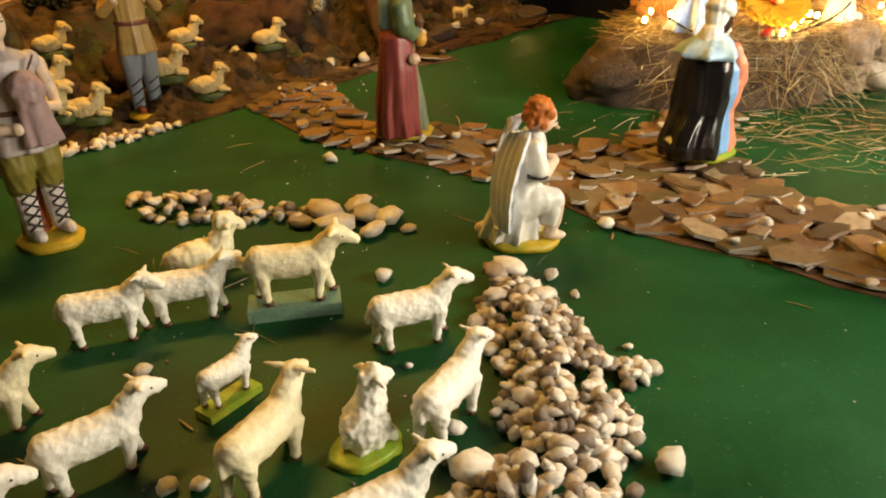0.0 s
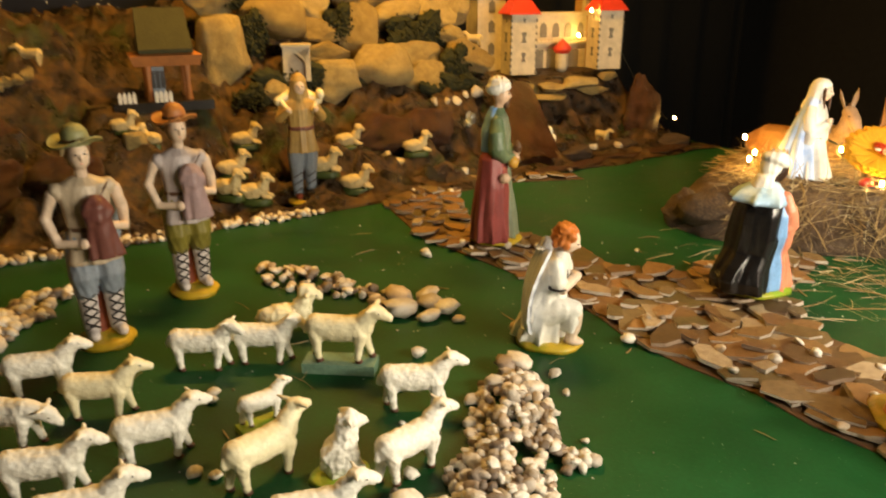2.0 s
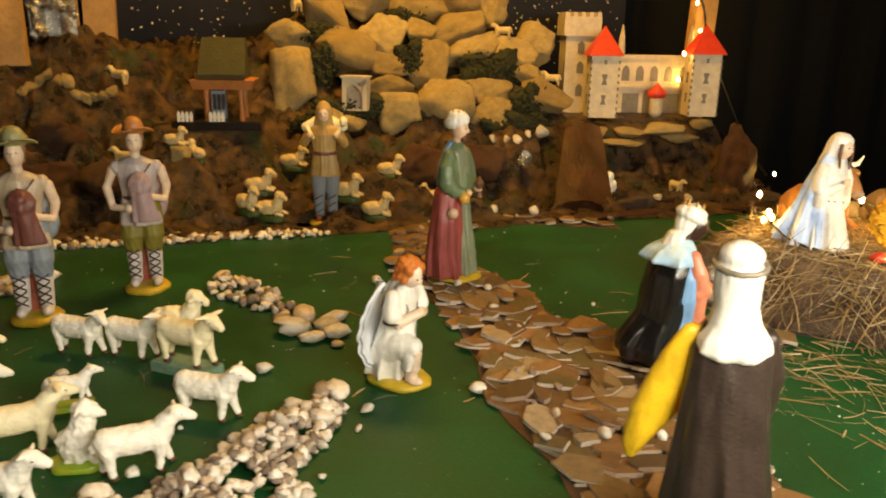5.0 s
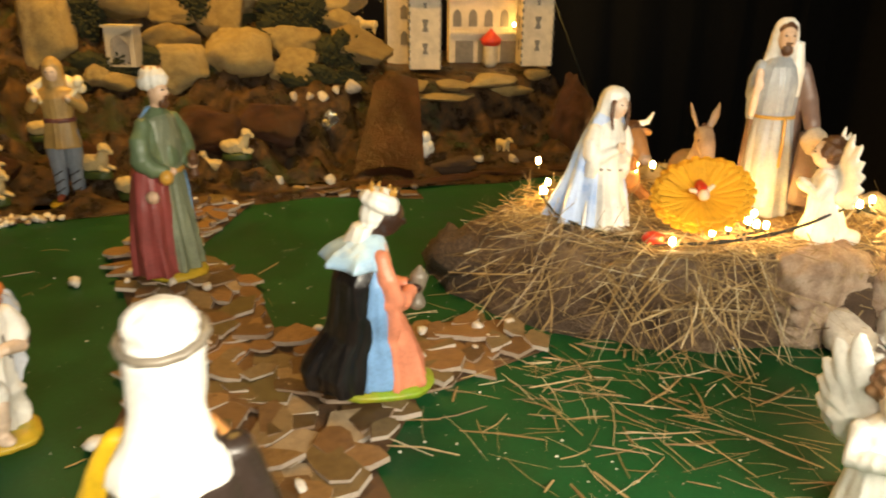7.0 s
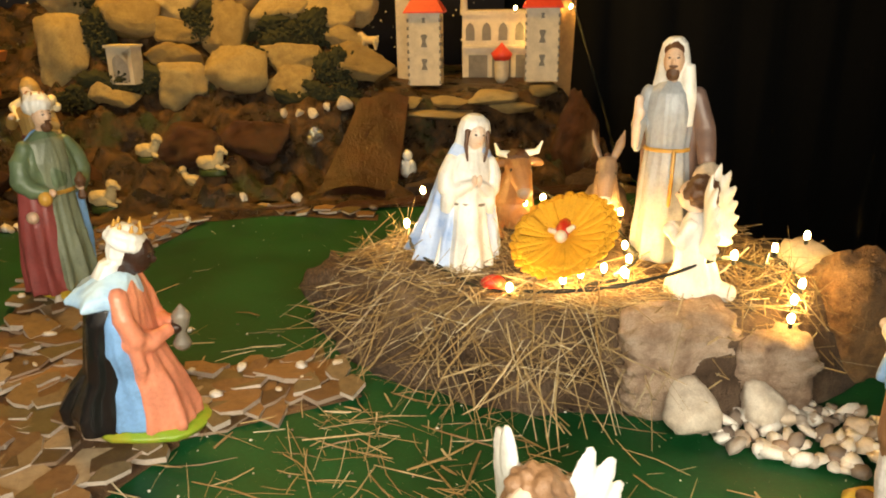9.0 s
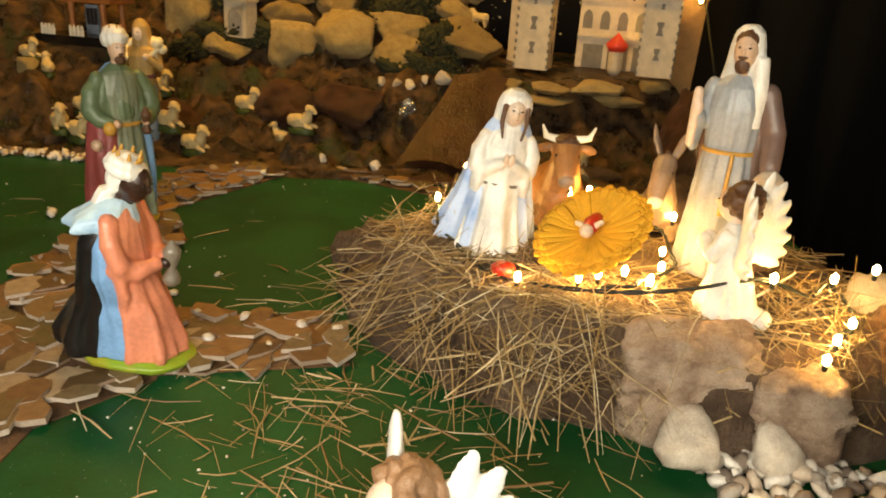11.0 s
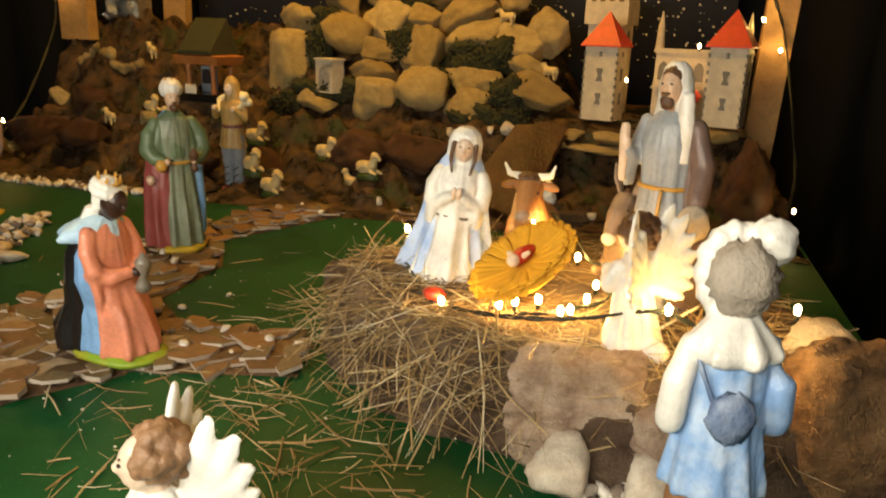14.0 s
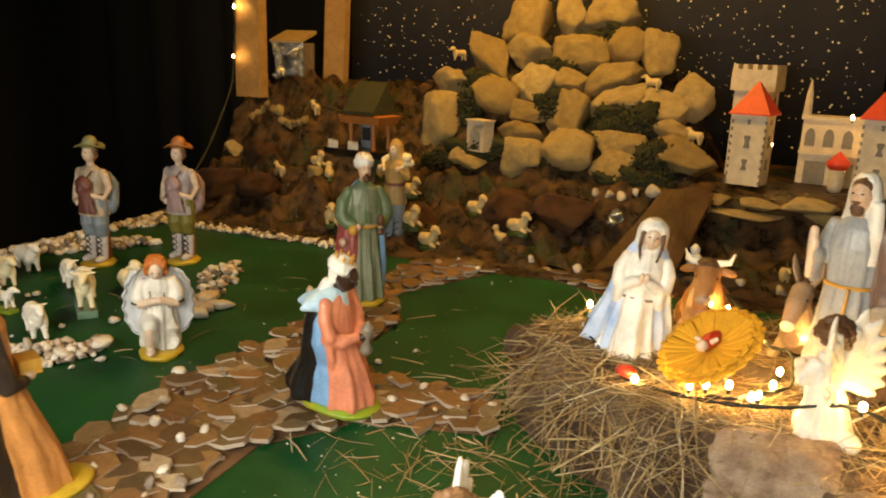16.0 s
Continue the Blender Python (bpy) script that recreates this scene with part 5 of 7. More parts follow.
def spread_wings(e, x, y, z, size, back, mat):
    """Two raised wings: broad flat feathers that overlap like shingles and step down the outer edge."""
    for sy in (-1, 1):
        w, up = Vector((-back, sy * math.sqrt(1 - back * back), 0)), Vector((0, 0, 1))
        n = w.cross(up).normalized()
        root = Vector((x, sy * y, z))
        for k, (deg, length, r) in enumerate(((74, 1.02, 0.105), (61, 0.98, 0.115), (47, 0.84, 0.115), (32, 0.74, 0.115), (14, 0.66, 0.115), (-6, 0.58, 0.110), (-28, 0.50, 0.100))):
            d = (w * math.cos(radians(deg)) + up * math.sin(radians(deg)) + Vector((-0.30 * (74 - deg) / 60, 0, 0))).normalized()
            p0 = root + up * (0.004 - 0.0035 * k) * size * 8 + n * 0.0009 * k
            r, bend = r * size, n * 0.004 * sy
            tip = p0 + d * size * length
            e.tube([p0, p0.lerp(tip, 0.3) + bend, p0.lerp(tip, 0.62) + bend * 1.4, p0.lerp(tip, 0.85) + bend * 1.2, p0.lerp(tip, 0.95) + bend], [r * 0.9, r * 1.25, r * 1.30, r * 1.0, r * 0.6], mat, 12, 0.36, n)
        for k, (deg, length) in enumerate(((68, 0.62), (46, 0.54), (22, 0.48), (-4, 0.44), (-30, 0.38))):
            d = w * math.cos(radians(deg)) + up * math.sin(radians(deg))
            e.tube([root - up * 0.005 * k, root + d * size * length * 0.55, root + d * size * length * 0.9], [0.08 * size, 0.125 * size, 0.085 * size], mat, 10, 0.62, n)
        lead = w * math.cos(radians(80)) + up * math.sin(radians(80))
        e.tube([root - up * 0.014, root + lead * size * 0.3, root + lead * size * 0.66], [0.085 * size, 0.085 * size, 0.05 * size], mat, 10)


def kneeling_angel(m):
    e = Build()
    oval_base(e, 0.054, 0.042)
    e.robe([(-0.018, 0, 0.011, 0.040, 0.033), (-0.016, 0, 0.026, 0.037, 0.034), (-0.010, 0, 0.055, 0.031, 0.033), (-0.003, 0, 0.085, 0.026, 0.029), (0.005, 0, 0.118, 0.022, 0.030), (0.010, 0, 0.140, 0.018, 0.029), (0.013, 0, 0.153, 0.012, 0.020), (0.014, 0, 0.160, 0.009, 0.010)], "white", 8, 0.16, 36)
    # the raised knee under the robe, the bare shin and foot, and the other foot behind
    e.tube([(-0.004, -0.014, 0.060), (0.020, -0.017, 0.070), (0.040, -0.017, 0.070)], [0.024, 0.020, 0.0145], "white", 12)
    e.robe([(0.034, -0.017, 0.034, 0.012, 0.014), (0.036, -0.017, 0.052, 0.014, 0.015), (0.036, -0.017, 0.070, 0.013, 0.014)], "white", 4, 0.14, 16)
    e.tube([(0.042, -0.017, 0.064), (0.040, -0.017, 0.040), (0.034, -0.017, 0.018)], [0.0115, 0.0105, 0.0085], "skin_pale")
    e.ell((0.041, -0.017, 0.017), (0.016, 0.009, 0.007), "skin_pale")
    e.tube([(0.004, 0.016, 0.045), (0.014, 0.018, 0.026), (-0.030, 0.018, 0.020)], [0.022, 0.018, 0.016], "white")
    e.tube([(-0.046, 0.010, 0.020), (-0.058, 0.010, 0.017)], [0.011, 0.009], "skin_pale")
    for sy in (-1, 1):
        e.tube([(0.010, sy * 0.026, 0.146), (0.012, sy * 0.033, 0.130), (0.015, sy * 0.034, 0.118)], [0.012, 0.0135, 0.0140], "white", 12)
        arm(e, [(0.014, sy * 0.034, 0.118), (0.020, sy * 0.033, 0.107), (0.038, sy * 0.004, 0.118)], [0.0095, 0.0095, 0.0072], "skin_pale", "skin_pale", 0.007)
        e.robe([(0.014, sy * 0.034, 0.108, 0.0145, 0.0135), (0.014, sy * 0.034, 0.1105, 0.0145, 0.0135)], "ink", seg=14)
        e.tube([(0.022, sy * 0.016, 0.146), (0.026, sy * 0.012, 0.124), (0.020, sy * 0.020, 0.096)], 0.0011, "ink", 5)
    folded_wings(e, -0.008, 0.002, 0.100, 0.029, 0.068, 0.030, 0.022, "wing")
    e.tube([(0.013, 0, 0.152), (0.018, 0, 0.168)], 0.009, "skin_pale")
    e.m = pose(0.021, 0, 0.177, 0, 24, 0)
    face(e, 0.004, 0, -0.002, 0.88, "skin_pale")
    e.ell((-0.006, 0, 0.006), (0.0195, 0.0200, 0.0185), "hair_red", (0, 0, 0), lump=0.30, seed=8, freq=7, seg=22, rows=14)
    for k in range(9):
        th = -1.9 + 3.8 * k / 8
        e.ell((-0.002 - 0.017 * math.cos(th), 0.0165 * math.sin(th), -0.006 + 0.004 * math.sin(k * 2.3)), (0.0065, 0.0065, 0.0080), "hair_red", lump=0.3, seed=k, seg=8, rows=6)
    for sy in (-1, 1):
        e.ell((0.004, sy * 0.015, 0.010), (0.010, 0.006, 0.008), "hair_red", lump=0.3, seed=3 + sy, seg=10, rows=6)
    cast(e)
    return e.thing("angel_figurine", m, "white kneeling angel figurine with ginger hair and folded wings", "figurine")


kneeling_angel(at(0.188, 0.972, 0, 4))


def little_angel(m, hair, label, turn=0, back=0.34):
    e = Build()
    e.robe([(-0.004, 0, 0.0, 0.034, 0.030), (-0.006, 0, 0.016, 0.035, 0.031), (-0.006, 0, 0.045, 0.026, 0.026), (0, 0, 0.075, 0.020, 0.023), (0, 0, 0.102, 0.017, 0.024), (0, 0, 0.116, 0.009, 0.012)], "white", 7, 0.12)
    e.tube([(-0.012, 0, 0.012), (-0.050, 0.004, 0.012)], [0.018, 0.012], "white")
    for sy in (-1, 1):
        arm(e, [(0.002, sy * 0.022, 0.102), (0.012, sy * 0.028, 0.080), (0.032, sy * 0.006, 0.090)], [0.010, 0.0105, 0.008], "white", "skin_pale", 0.007)
    spread_wings(e, -0.016, 0.010, 0.094, 0.080, back, "white")
    e.m = pose(0, 0, 0, 0, 0, turn)
    e.tube([(0, 0, 0.108), (0.003, 0, 0.124)], 0.009, "skin_pale")
    face(e, 0.008, 0, 0.136, 0.92, "skin_pale")
    e.ell((-0.003, 0, 0.141), (0.0225, 0.0215, 0.0200), hair, (0, 14, 0), lump=0.25, seed=6, freq=7, seg=22, rows=14)
    rr = random.Random(12)
    for k in range(34):
        th, ph = rr.uniform(0.75, 5.53), rr.uniform(-0.55, 1.35)
        c = Vector((-0.002 + 0.0205 * math.cos(th) * math.cos(ph), 0.0205 * math.sin(th) * math.cos(ph), 0.140 + 0.0200 * math.sin(ph)))
        e.ell(c, (0.0062, 0.0062, 0.0058), hair, (rr.uniform(0, 90), rr.uniform(0, 90), 0), 8, 6, 0.35, k, 4.0)
    cast(e)
    return e.thing("angel_figurine", m, label, "figurine", "small winged angels")


little_angel(at(0.928, 1.842, 0.124, 195), "hair", "small white praying angel figurine with brown curls on the straw")
little_angel(at(1.052, 1.322, 0.0, -72, 1.13), "hair_light", "small white angel figurine with light brown hair on the green board", -20, 0.62)


def mary(m):
    e = Build()
    e.robe([(0.020, 0, 0.0, 0.050, 0.044), (0.016, 0, 0.02, 0.047, 0.042), (0.008, 0, 0.06, 0.036, 0.034), (0.003, 0, 0.10, 0.027, 0.029), (0.001, 0, 0.14, 0.023, 0.032), (0, 0, 0.163, 0.015, 0.026), (0, 0, 0.173, 0.009, 0.011)], "white", 9, 0.17)
    e.robe([(-0.010, 0, 0.002, 0.062, 0.068), (-0.010, 0, 0.03, 0.054, 0.062), (-0.010, 0, 0.07, 0.040, 0.052), (-0.009, 0, 0.11, 0.030, 0.045), (-0.007, 0, 0.145, 0.024, 0.040), (-0.007, 0, 0.170, 0.017, 0.030), (-0.007, 0, 0.188, 0.013, 0.020)], "blue_white", 9, 0.15)
    e.robe([(0.001, 0, 0.092, 0.0305, 0.0360), (0.001, 0, 0.096, 0.0305, 0.0360)], "silver")
    for sy in (-1, 1):
        e.tube([(0, sy * 0.030, 0.154), (0.004, sy * 0.037, 0.135), (0.009, sy * 0.035, 0.112)], [0.0100, 0.0120, 0.0130], "white", 12)
        e.tube([(0.009, sy * 0.034, 0.112), (0.020, sy * 0.022, 0.114), (0.030, sy * 0.008, 0.126)], [0.0125, 0.0100, 0.0070], "white", 12)
        e.robe([(0.012, sy * 0.034, 0.078, 0.010, 0.007), (0.014, sy * 0.033, 0.095, 0.013, 0.010), (0.014, sy * 0.030, 0.112, 0.011, 0.010)], "white", 3, 0.12, 14)
        e.ell((0.034, sy * 0.004, 0.132), (0.005, 0.0045, 0.010), "skin_pale", seg=8, rows=6)
        e.tube([(0.012, sy * 0.016, 0.200), (0.016, sy * 0.017, 0.178), (0.020, sy * 0.013, 0.158)], [0.0036, 0.0034, 0.002], "hair", 7)
    e.ell((0.020, 0.018, 0.020), (0.034, 0.024, 0.020), "white", lump=0.2)
    e.tube([(0, 0, 0.165), (0.003, 0, 0.182)], 0.009, "skin_pale")
    face(e, 0.007, 0, 0.193, 0.90, "skin_pale")
    e.ell((0.0015, 0, 0.200), (0.0180, 0.0165, 0.0170), "hair")
    e.robe([(-0.010, 0, 0.160, 0.020, 0.029), (-0.008, 0, 0.180, 0.019, 0.024), (-0.004, 0, 0.200, 0.0215, 0.0240), (-0.003, 0, 0.213, 0.0190, 0.0200), (-0.003, 0, 0.221, 0.010, 0.010)], "white", 5, 0.05)
    cast(e)
    return e.thing("kneeling_woman_figurine", m, "kneeling woman figurine in white dress and pale blue mantle", "figurine")


mary(at(0.596, 1.748, 0.124, -28) @ Matrix.Rotation(radians(8), 4, Vector((-0.89, 0.45, 0))))


def joseph(m):
    e = Build()
    e.robe([(0.004, 0, 0.0, 0.044, 0.046), (0.004, 0, 0.05, 0.040, 0.043), (0, 0, 0.12, 0.032, 0.038), (0, 0, 0.165, 0.026, 0.033), (0, 0, 0.215, 0.026, 0.037), (0, 0, 0.242, 0.020, 0.034), (0, 0, 0.258, 0.010, 0.014)], "grey_robe", 9, 0.12)
    e.robe([(-0.018, 0.008, 0.0, 0.046, 0.056), (-0.018, 0.008, 0.06, 0.040, 0.052), (-0.016, 0.006, 0.13, 0.031, 0.048), (-0.013, 0.002, 0.20, 0.024, 0.046), (-0.008, 0, 0.245, 0.016, 0.036)], "brown_cape", 6, 0.08)
    e.robe([(0.001, 0, 0.160, 0.0295, 0.0365), (0.001, 0, 0.165, 0.0295, 0.0365)], "gold")
    e.tube([(0.030, 0.012, 0.160), (0.036, 0.012, 0.120), (0.038, 0.010, 0.085)], 0.003, "gold", 6)
    e.tube([(0, -0.034, 0.242), (0.002, -0.042, 0.220), (0.006, -0.044, 0.198)], [0.0105, 0.0115, 0.0125], "grey_robe", 12)
    e.tube([(0.006, -0.044, 0.197), (0.022, -0.045, 0.197), (0.036, -0.044, 0.208)], [0.0125, 0.0115, 0.0090], "grey_robe", 12)
    e.robe([(0.018, -0.046, 0.160, 0.010, 0.006), (0.020, -0.046, 0.180, 0.014, 0.009), (0.020, -0.045, 0.198, 0.013, 0.010)], "grey_robe", 3, 0.12, 14)
    e.ell((0.041, -0.043, 0.216), (0.008, 0.008, 0.010), "skin_pale", seg=8, rows=6)
    e.tube([(0.034, -0.048, 0.170), (0.040, -0.046, 0.215), (0.042, -0.045, 0.236)], [0.006, 0.007, 0.007], "skin_pale", 8)
    arm(e, [(-0.004, 0.038, 0.238), (0.000, 0.056, 0.190), (0.024, 0.062, 0.150)], [0.0135, 0.0155, 0.013], "brown_cape", "skin", 0.010)
    e.ell((0.034, 0.066, 0.128), (0.020, 0.022, 0.022), "beige_vest", lump=0.2, seed=2)
    e.robe([(0.018, 0.060, 0.02, 0.020, 0.024), (0.020, 0.062, 0.07, 0.018, 0.022), (0.018, 0.062, 0.14, 0.014, 0.016)], "brown_cape", 4, 0.12, 18)
    e.tube([(0, 0, 0.25), (0.003, 0, 0.272)], 0.0105, "skin")
    face(e, 0.008, 0, 0.286, 1.0, "skin", "hair")
    e.ell((0.002, 0, 0.297), (0.0195, 0.0175, 0.0165), "hair")
    e.robe([(-0.014, 0, 0.205, 0.016, 0.032), (-0.012, 0, 0.235, 0.017, 0.032), (-0.009, 0, 0.265, 0.019, 0.026), (-0.005, 0, 0.292, 0.022, 0.0225), (-0.003, 0, 0.308, 0.018, 0.018), (-0.003, 0, 0.316, 0.009, 0.009)], "white", 5, 0.05)
    e.robe([(0.010, 0.024, 0.195, 0.007, 0.011), (0.008, 0.026, 0.235, 0.008, 0.012), (0.004, 0.022, 0.280, 0.009, 0.009)], "white", 3, 0.08, 16)
    cast(e)
    return e.thing("bearded_man_figurine", m, "tall bearded man figurine in grey robe, brown cape and white headcloth", "figurine")


joseph(at(0.826, 1.952, 0.128, -66, 1.01) @ Matrix.Diagonal((0.90, 0.90, 1, 1)))


def boy(m):
    e = Build()
    oval_base(e, 0.055, 0.046)
    for sy in (-1, 1):
        y = sy * 0.017
        e.ell((0.014, y, 0.019), (0.022, 0.011, 0.010), "hair", seg=10, rows=6)
        e.tube([(0, y, 0.022), (0.002, y, 0.055), (0, y, 0.090)], [0.0105, 0.0145, 0.0150], "sock")
        e.tube([(0, y, 0.084), (0.002, y, 0.100), (0, y, 0.140), (0, y * 0.8, 0.190)], [0.0150, 0.0200, 0.0210, 0.0215], "boy_brown")
    e.robe([(0, 0, 0.158, 0.037, 0.042), (0, 0, 0.164, 0.038, 0.043), (0, 0, 0.200, 0.031, 0.036), (0, 0, 0.230, 0.026, 0.031), (0, 0, 0.260, 0.023, 0.032), (0, 0, 0.278, 0.019, 0.030), (0, 0, 0.290, 0.011, 0.014)], "boy_blue", 9, 0.10)
    e.robe([(-0.003, 0, 0.264, 0.026, 0.034), (-0.003, 0, 0.269, 0.028, 0.036), (-0.002, 0, 0.280, 0.022, 0.027), (0, 0, 0.294, 0.012, 0.014)], "white", 7, 0.10)
    for sy in (-1, 1):
        e.tube([(0, sy * 0.032, 0.272), (-0.008, sy * 0.043, 0.246), (-0.006, sy * 0.045, 0.218)], [0.0105, 0.0120, 0.0125], "boy_blue" if sy < 0 else "white", 12)
        e.tube([(-0.006, sy * 0.045, 0.217), (0.010, sy * 0.041, 0.208), (0.026, sy * 0.028, 0.212)], [0.0125, 0.0100, 0.0080], "boy_blue" if sy < 0 else "white", 12)
        e.ell((0.033, sy * 0.023, 0.214), (0.010, 0.007, 0.007), "skin_pale", seg=8, rows=6)
    e.ell((-0.030, 0.004, 0.228), (0.010, 0.021, 0.019), "boy_bag", lump=0.3, seed=3, freq=6)
    e.tube([(-0.026, 0.020, 0.240), (-0.020, 0.030, 0.262), (0.000, 0.030, 0.276)], 0.0022, "boy_bag", 6)
    e.robe([(-0.004, 0, 0.266, 0.028, 0.037), (-0.004, 0, 0.272, 0.030, 0.039), (-0.003, 0, 0.284, 0.025, 0.030), (0, 0, 0.298, 0.015, 0.017)], "white", 7, 0.13)
    e.tube([(0, 0, 0.286), (0.003, 0, 0.306)], 0.0110, "skin_pale")
    e.m = pose(0.002, 0, 0.318) @ Matrix.Scale(1.26, 4) @ pose(0, 0, -0.318)
    face(e, 0.007, 0, 0.320, 0.96, "skin_pale")
    e.ell((-0.003, 0, 0.322), (0.0205, 0.0215, 0.0220), "boy_cap", lump=0.25, seed=9, freq=7, seg=22, rows=14)
    for k in range(13):
        th = 2 * math.pi * k / 13
        e.ell((0.008 + 0.004 * math.sin(th), 0.0205 * math.cos(th), 0.322 + 0.0225 * math.sin(th)), (0.0080, 0.0075, 0.0075), "white", lump=0.35, seed=k, freq=3.0)
    e.ell((0.003, -0.020, 0.343), (0.0125, 0.0150, 0.0120), "white", (34, 0, 0), lump=0.3, seed=1)
    e.m = None
    cast(e)
    return e.thing("boy_figurine", m, "boy figurine in mottled blue smock, white collar and brown breeches", "figurine")


boy(at(1.222, 1.704, 0, 158, 0.985) @ Matrix.Diagonal((0.88, 0.86, 1, 1)))


def baby(m):
    e = Build()
    e.tube([(-0.020, 0, 0.006), (0, 0, 0.010), (0.012, 0, 0.010)], [0.008, 0.011, 0.009], "red_paint")
    e.ell((0.018, 0, 0.013), (0.0095, 0.009, 0.009), "skin_pale")
    for sy in (-1, 1):
        e.tube([(0.006, sy * 0.008, 0.012), (0.004, sy * 0.017, 0.016)], [0.0045, 0.0035], "skin_pale", 7)
    return e.thing("baby_figurine", m, "tiny red swaddled baby figurine lying in the yellow cradle", "figurine")


BOWL = Matrix.Translation((0.762, 1.792, 0.180)) @ pose(0, 0, 0, 0, 0, -89) @ pose(0, 0, 0, 0, 35, 0)
bowl = empty("flower_cradle", BOWL, "round yellow woollen cradle with frilled petals on the straw", "cradle")
for ringk, (cnt, r0, r1, z0, z1) in enumerate(((84, 0.012, 0.071, 0.0, 0.008), (72, 0.012, 0.062, 0.003, 0.013))):
    for k in range(cnt):
        th = 2 * math.pi * (k + 0.5 * ringk) / cnt
        e = Build()
        d, s = Vector((math.cos(th), math.sin(th), 0)), Vector((-math.sin(th), math.cos(th), 0))
        w = 2 * math.pi * r1 / cnt * 1.7
        zz, rr1 = 0.0014 * math.sin(k * 2.7), r1 * (1 + 0.05 * math.sin(k * 1.9))
        e.tube([d * r0 + Vector((0, 0, z0)), d * (r0 + r1) / 2 + s * 0.003 * math.sin(k) + Vector((0, 0, z0 + 0.002 + zz)), d * rr1 + Vector((0, 0, z1 + zz))], [w * 0.35, w * 0.8, w * 0.9], "flower", 6, 0.28, (0, 0, 1))
        e.part("petal", bowl)
e = Build()
e.robe([(0, 0, -0.030, 0.020, 0.020), (0, 0, -0.012, 0.050, 0.050), (0, 0, 0.009, 0.066, 0.066), (0, 0, 0.0115, 0.064, 0.064), (0, 0, 0.0065, 0.040, 0.040), (0, 0, 0.003, 0.010, 0.010)], "flower", 12, 0.03)
e.part("cup", bowl)
baby(BOWL @ pose(-0.002, 0, 0.004, 0, -10, 25))


def ox(m):
    e = Build()
    e.tube([(-0.085, 0, 0.035), (-0.05, 0, 0.046), (0.0, 0, 0.048), (0.035, 0, 0.046)], [0.030, 0.042, 0.042, 0.034], "ox", 14)
    e.tube([(0.020, 0, 0.055), (0.040, 0, 0.085), (0.052, 0, 0.112)], [0.034, 0.028, 0.022], "ox", 12)
    e.tube([(0.048, 0, 0.125), (0.066, 0, 0.115), (0.088, 0, 0.096)], [0.022, 0.019, 0.013], "ox", 12)
    e.ell((0.095, 0, 0.091), (0.010, 0.013, 0.010), "donkey")
    e.ell((0.048, 0, 0.140), (0.016, 0.018, 0.010), "hair", lump=0.4)
    for sy in (-1, 1):
        e.tube([(0.046, sy * 0.014, 0.142), (0.048, sy * 0.032, 0.146), (0.054, sy * 0.038, 0.162)], [0.0065, 0.005, 0.0018], "wool", 8)
        e.ell((0.044, sy * 0.030, 0.128), (0.007, 0.016, 0.007), "ox", (sy * -12, 0, 0))
        e.ell((0.070, sy * 0.0155, 0.122), (0.003, 0.003, 0.003), "ink", seg=6, rows=4)
        e.tube([(0.035, sy * 0.026, 0.028), (0.065, sy * 0.030, 0.016), (0.030, sy * 0.036, 0.011)], [0.014, 0.011, 0.009], "ox")
        e.tube([(-0.060, sy * 0.034, 0.026), (-0.030, sy * 0.044, 0.013)], [0.020, 0.010], "ox")
    cast(e)
    return e.thing("ox_figurine", m, "ginger lying ox figurine with pale horns on the straw", "figurine")


ox(at(0.575, 1.905, 0.124, -38, 1.0))


def donkey(m):
    e = Build()
    e.tube([(-0.080, 0, 0.032), (-0.04, 0, 0.042), (0.0, 0, 0.044), (0.030, 0, 0.044)], [0.028, 0.038, 0.038, 0.030], "donkey", 14)
    e.tube([(0.020, 0, 0.050), (0.034, 0, 0.085), (0.040, 0, 0.110)], [0.028, 0.021, 0.017], "donkey", 12)
    e.tube([(0.036, 0, 0.122), (0.058, 0, 0.105), (0.078, 0, 0.080)], [0.018, 0.016, 0.011], "donkey", 12)
    e.ell((0.083, 0, 0.075), (0.009, 0.011, 0.010), "wool")
    for sy in (-1, 1):
        e.tube([(0.030, sy * 0.010, 0.132), (0.026, sy * 0.020, 0.156), (0.024, sy * 0.026, 0.178)], [0.006, 0.0085, 0.002], "donkey", 8, 0.5)
        e.ell((0.056, sy * 0.0135, 0.114), (0.003, 0.003, 0.003), "ink", seg=6, rows=4)
        e.tube([(0.030, sy * 0.022, 0.026), (0.060, sy * 0.026, 0.014), (0.028, sy * 0.030, 0.010)], [0.012, 0.010, 0.008], "donkey")
        e.tube([(-0.055, sy * 0.030, 0.024), (-0.028, sy * 0.038, 0.012)], [0.018, 0.009], "donkey")
    e.tube([(0.018, 0, 0.085), (0.022, 0, 0.115), (0.032, 0, 0.138)], [0.007, 0.007, 0.006], "hair", 7)
    cast(e)
    return e.thing("donkey_figurine", m, "grey-brown lying donkey figurine with long upright ears", "figurine")


donkey(at(0.695, 2.010, 0.124, -60, 0.98))


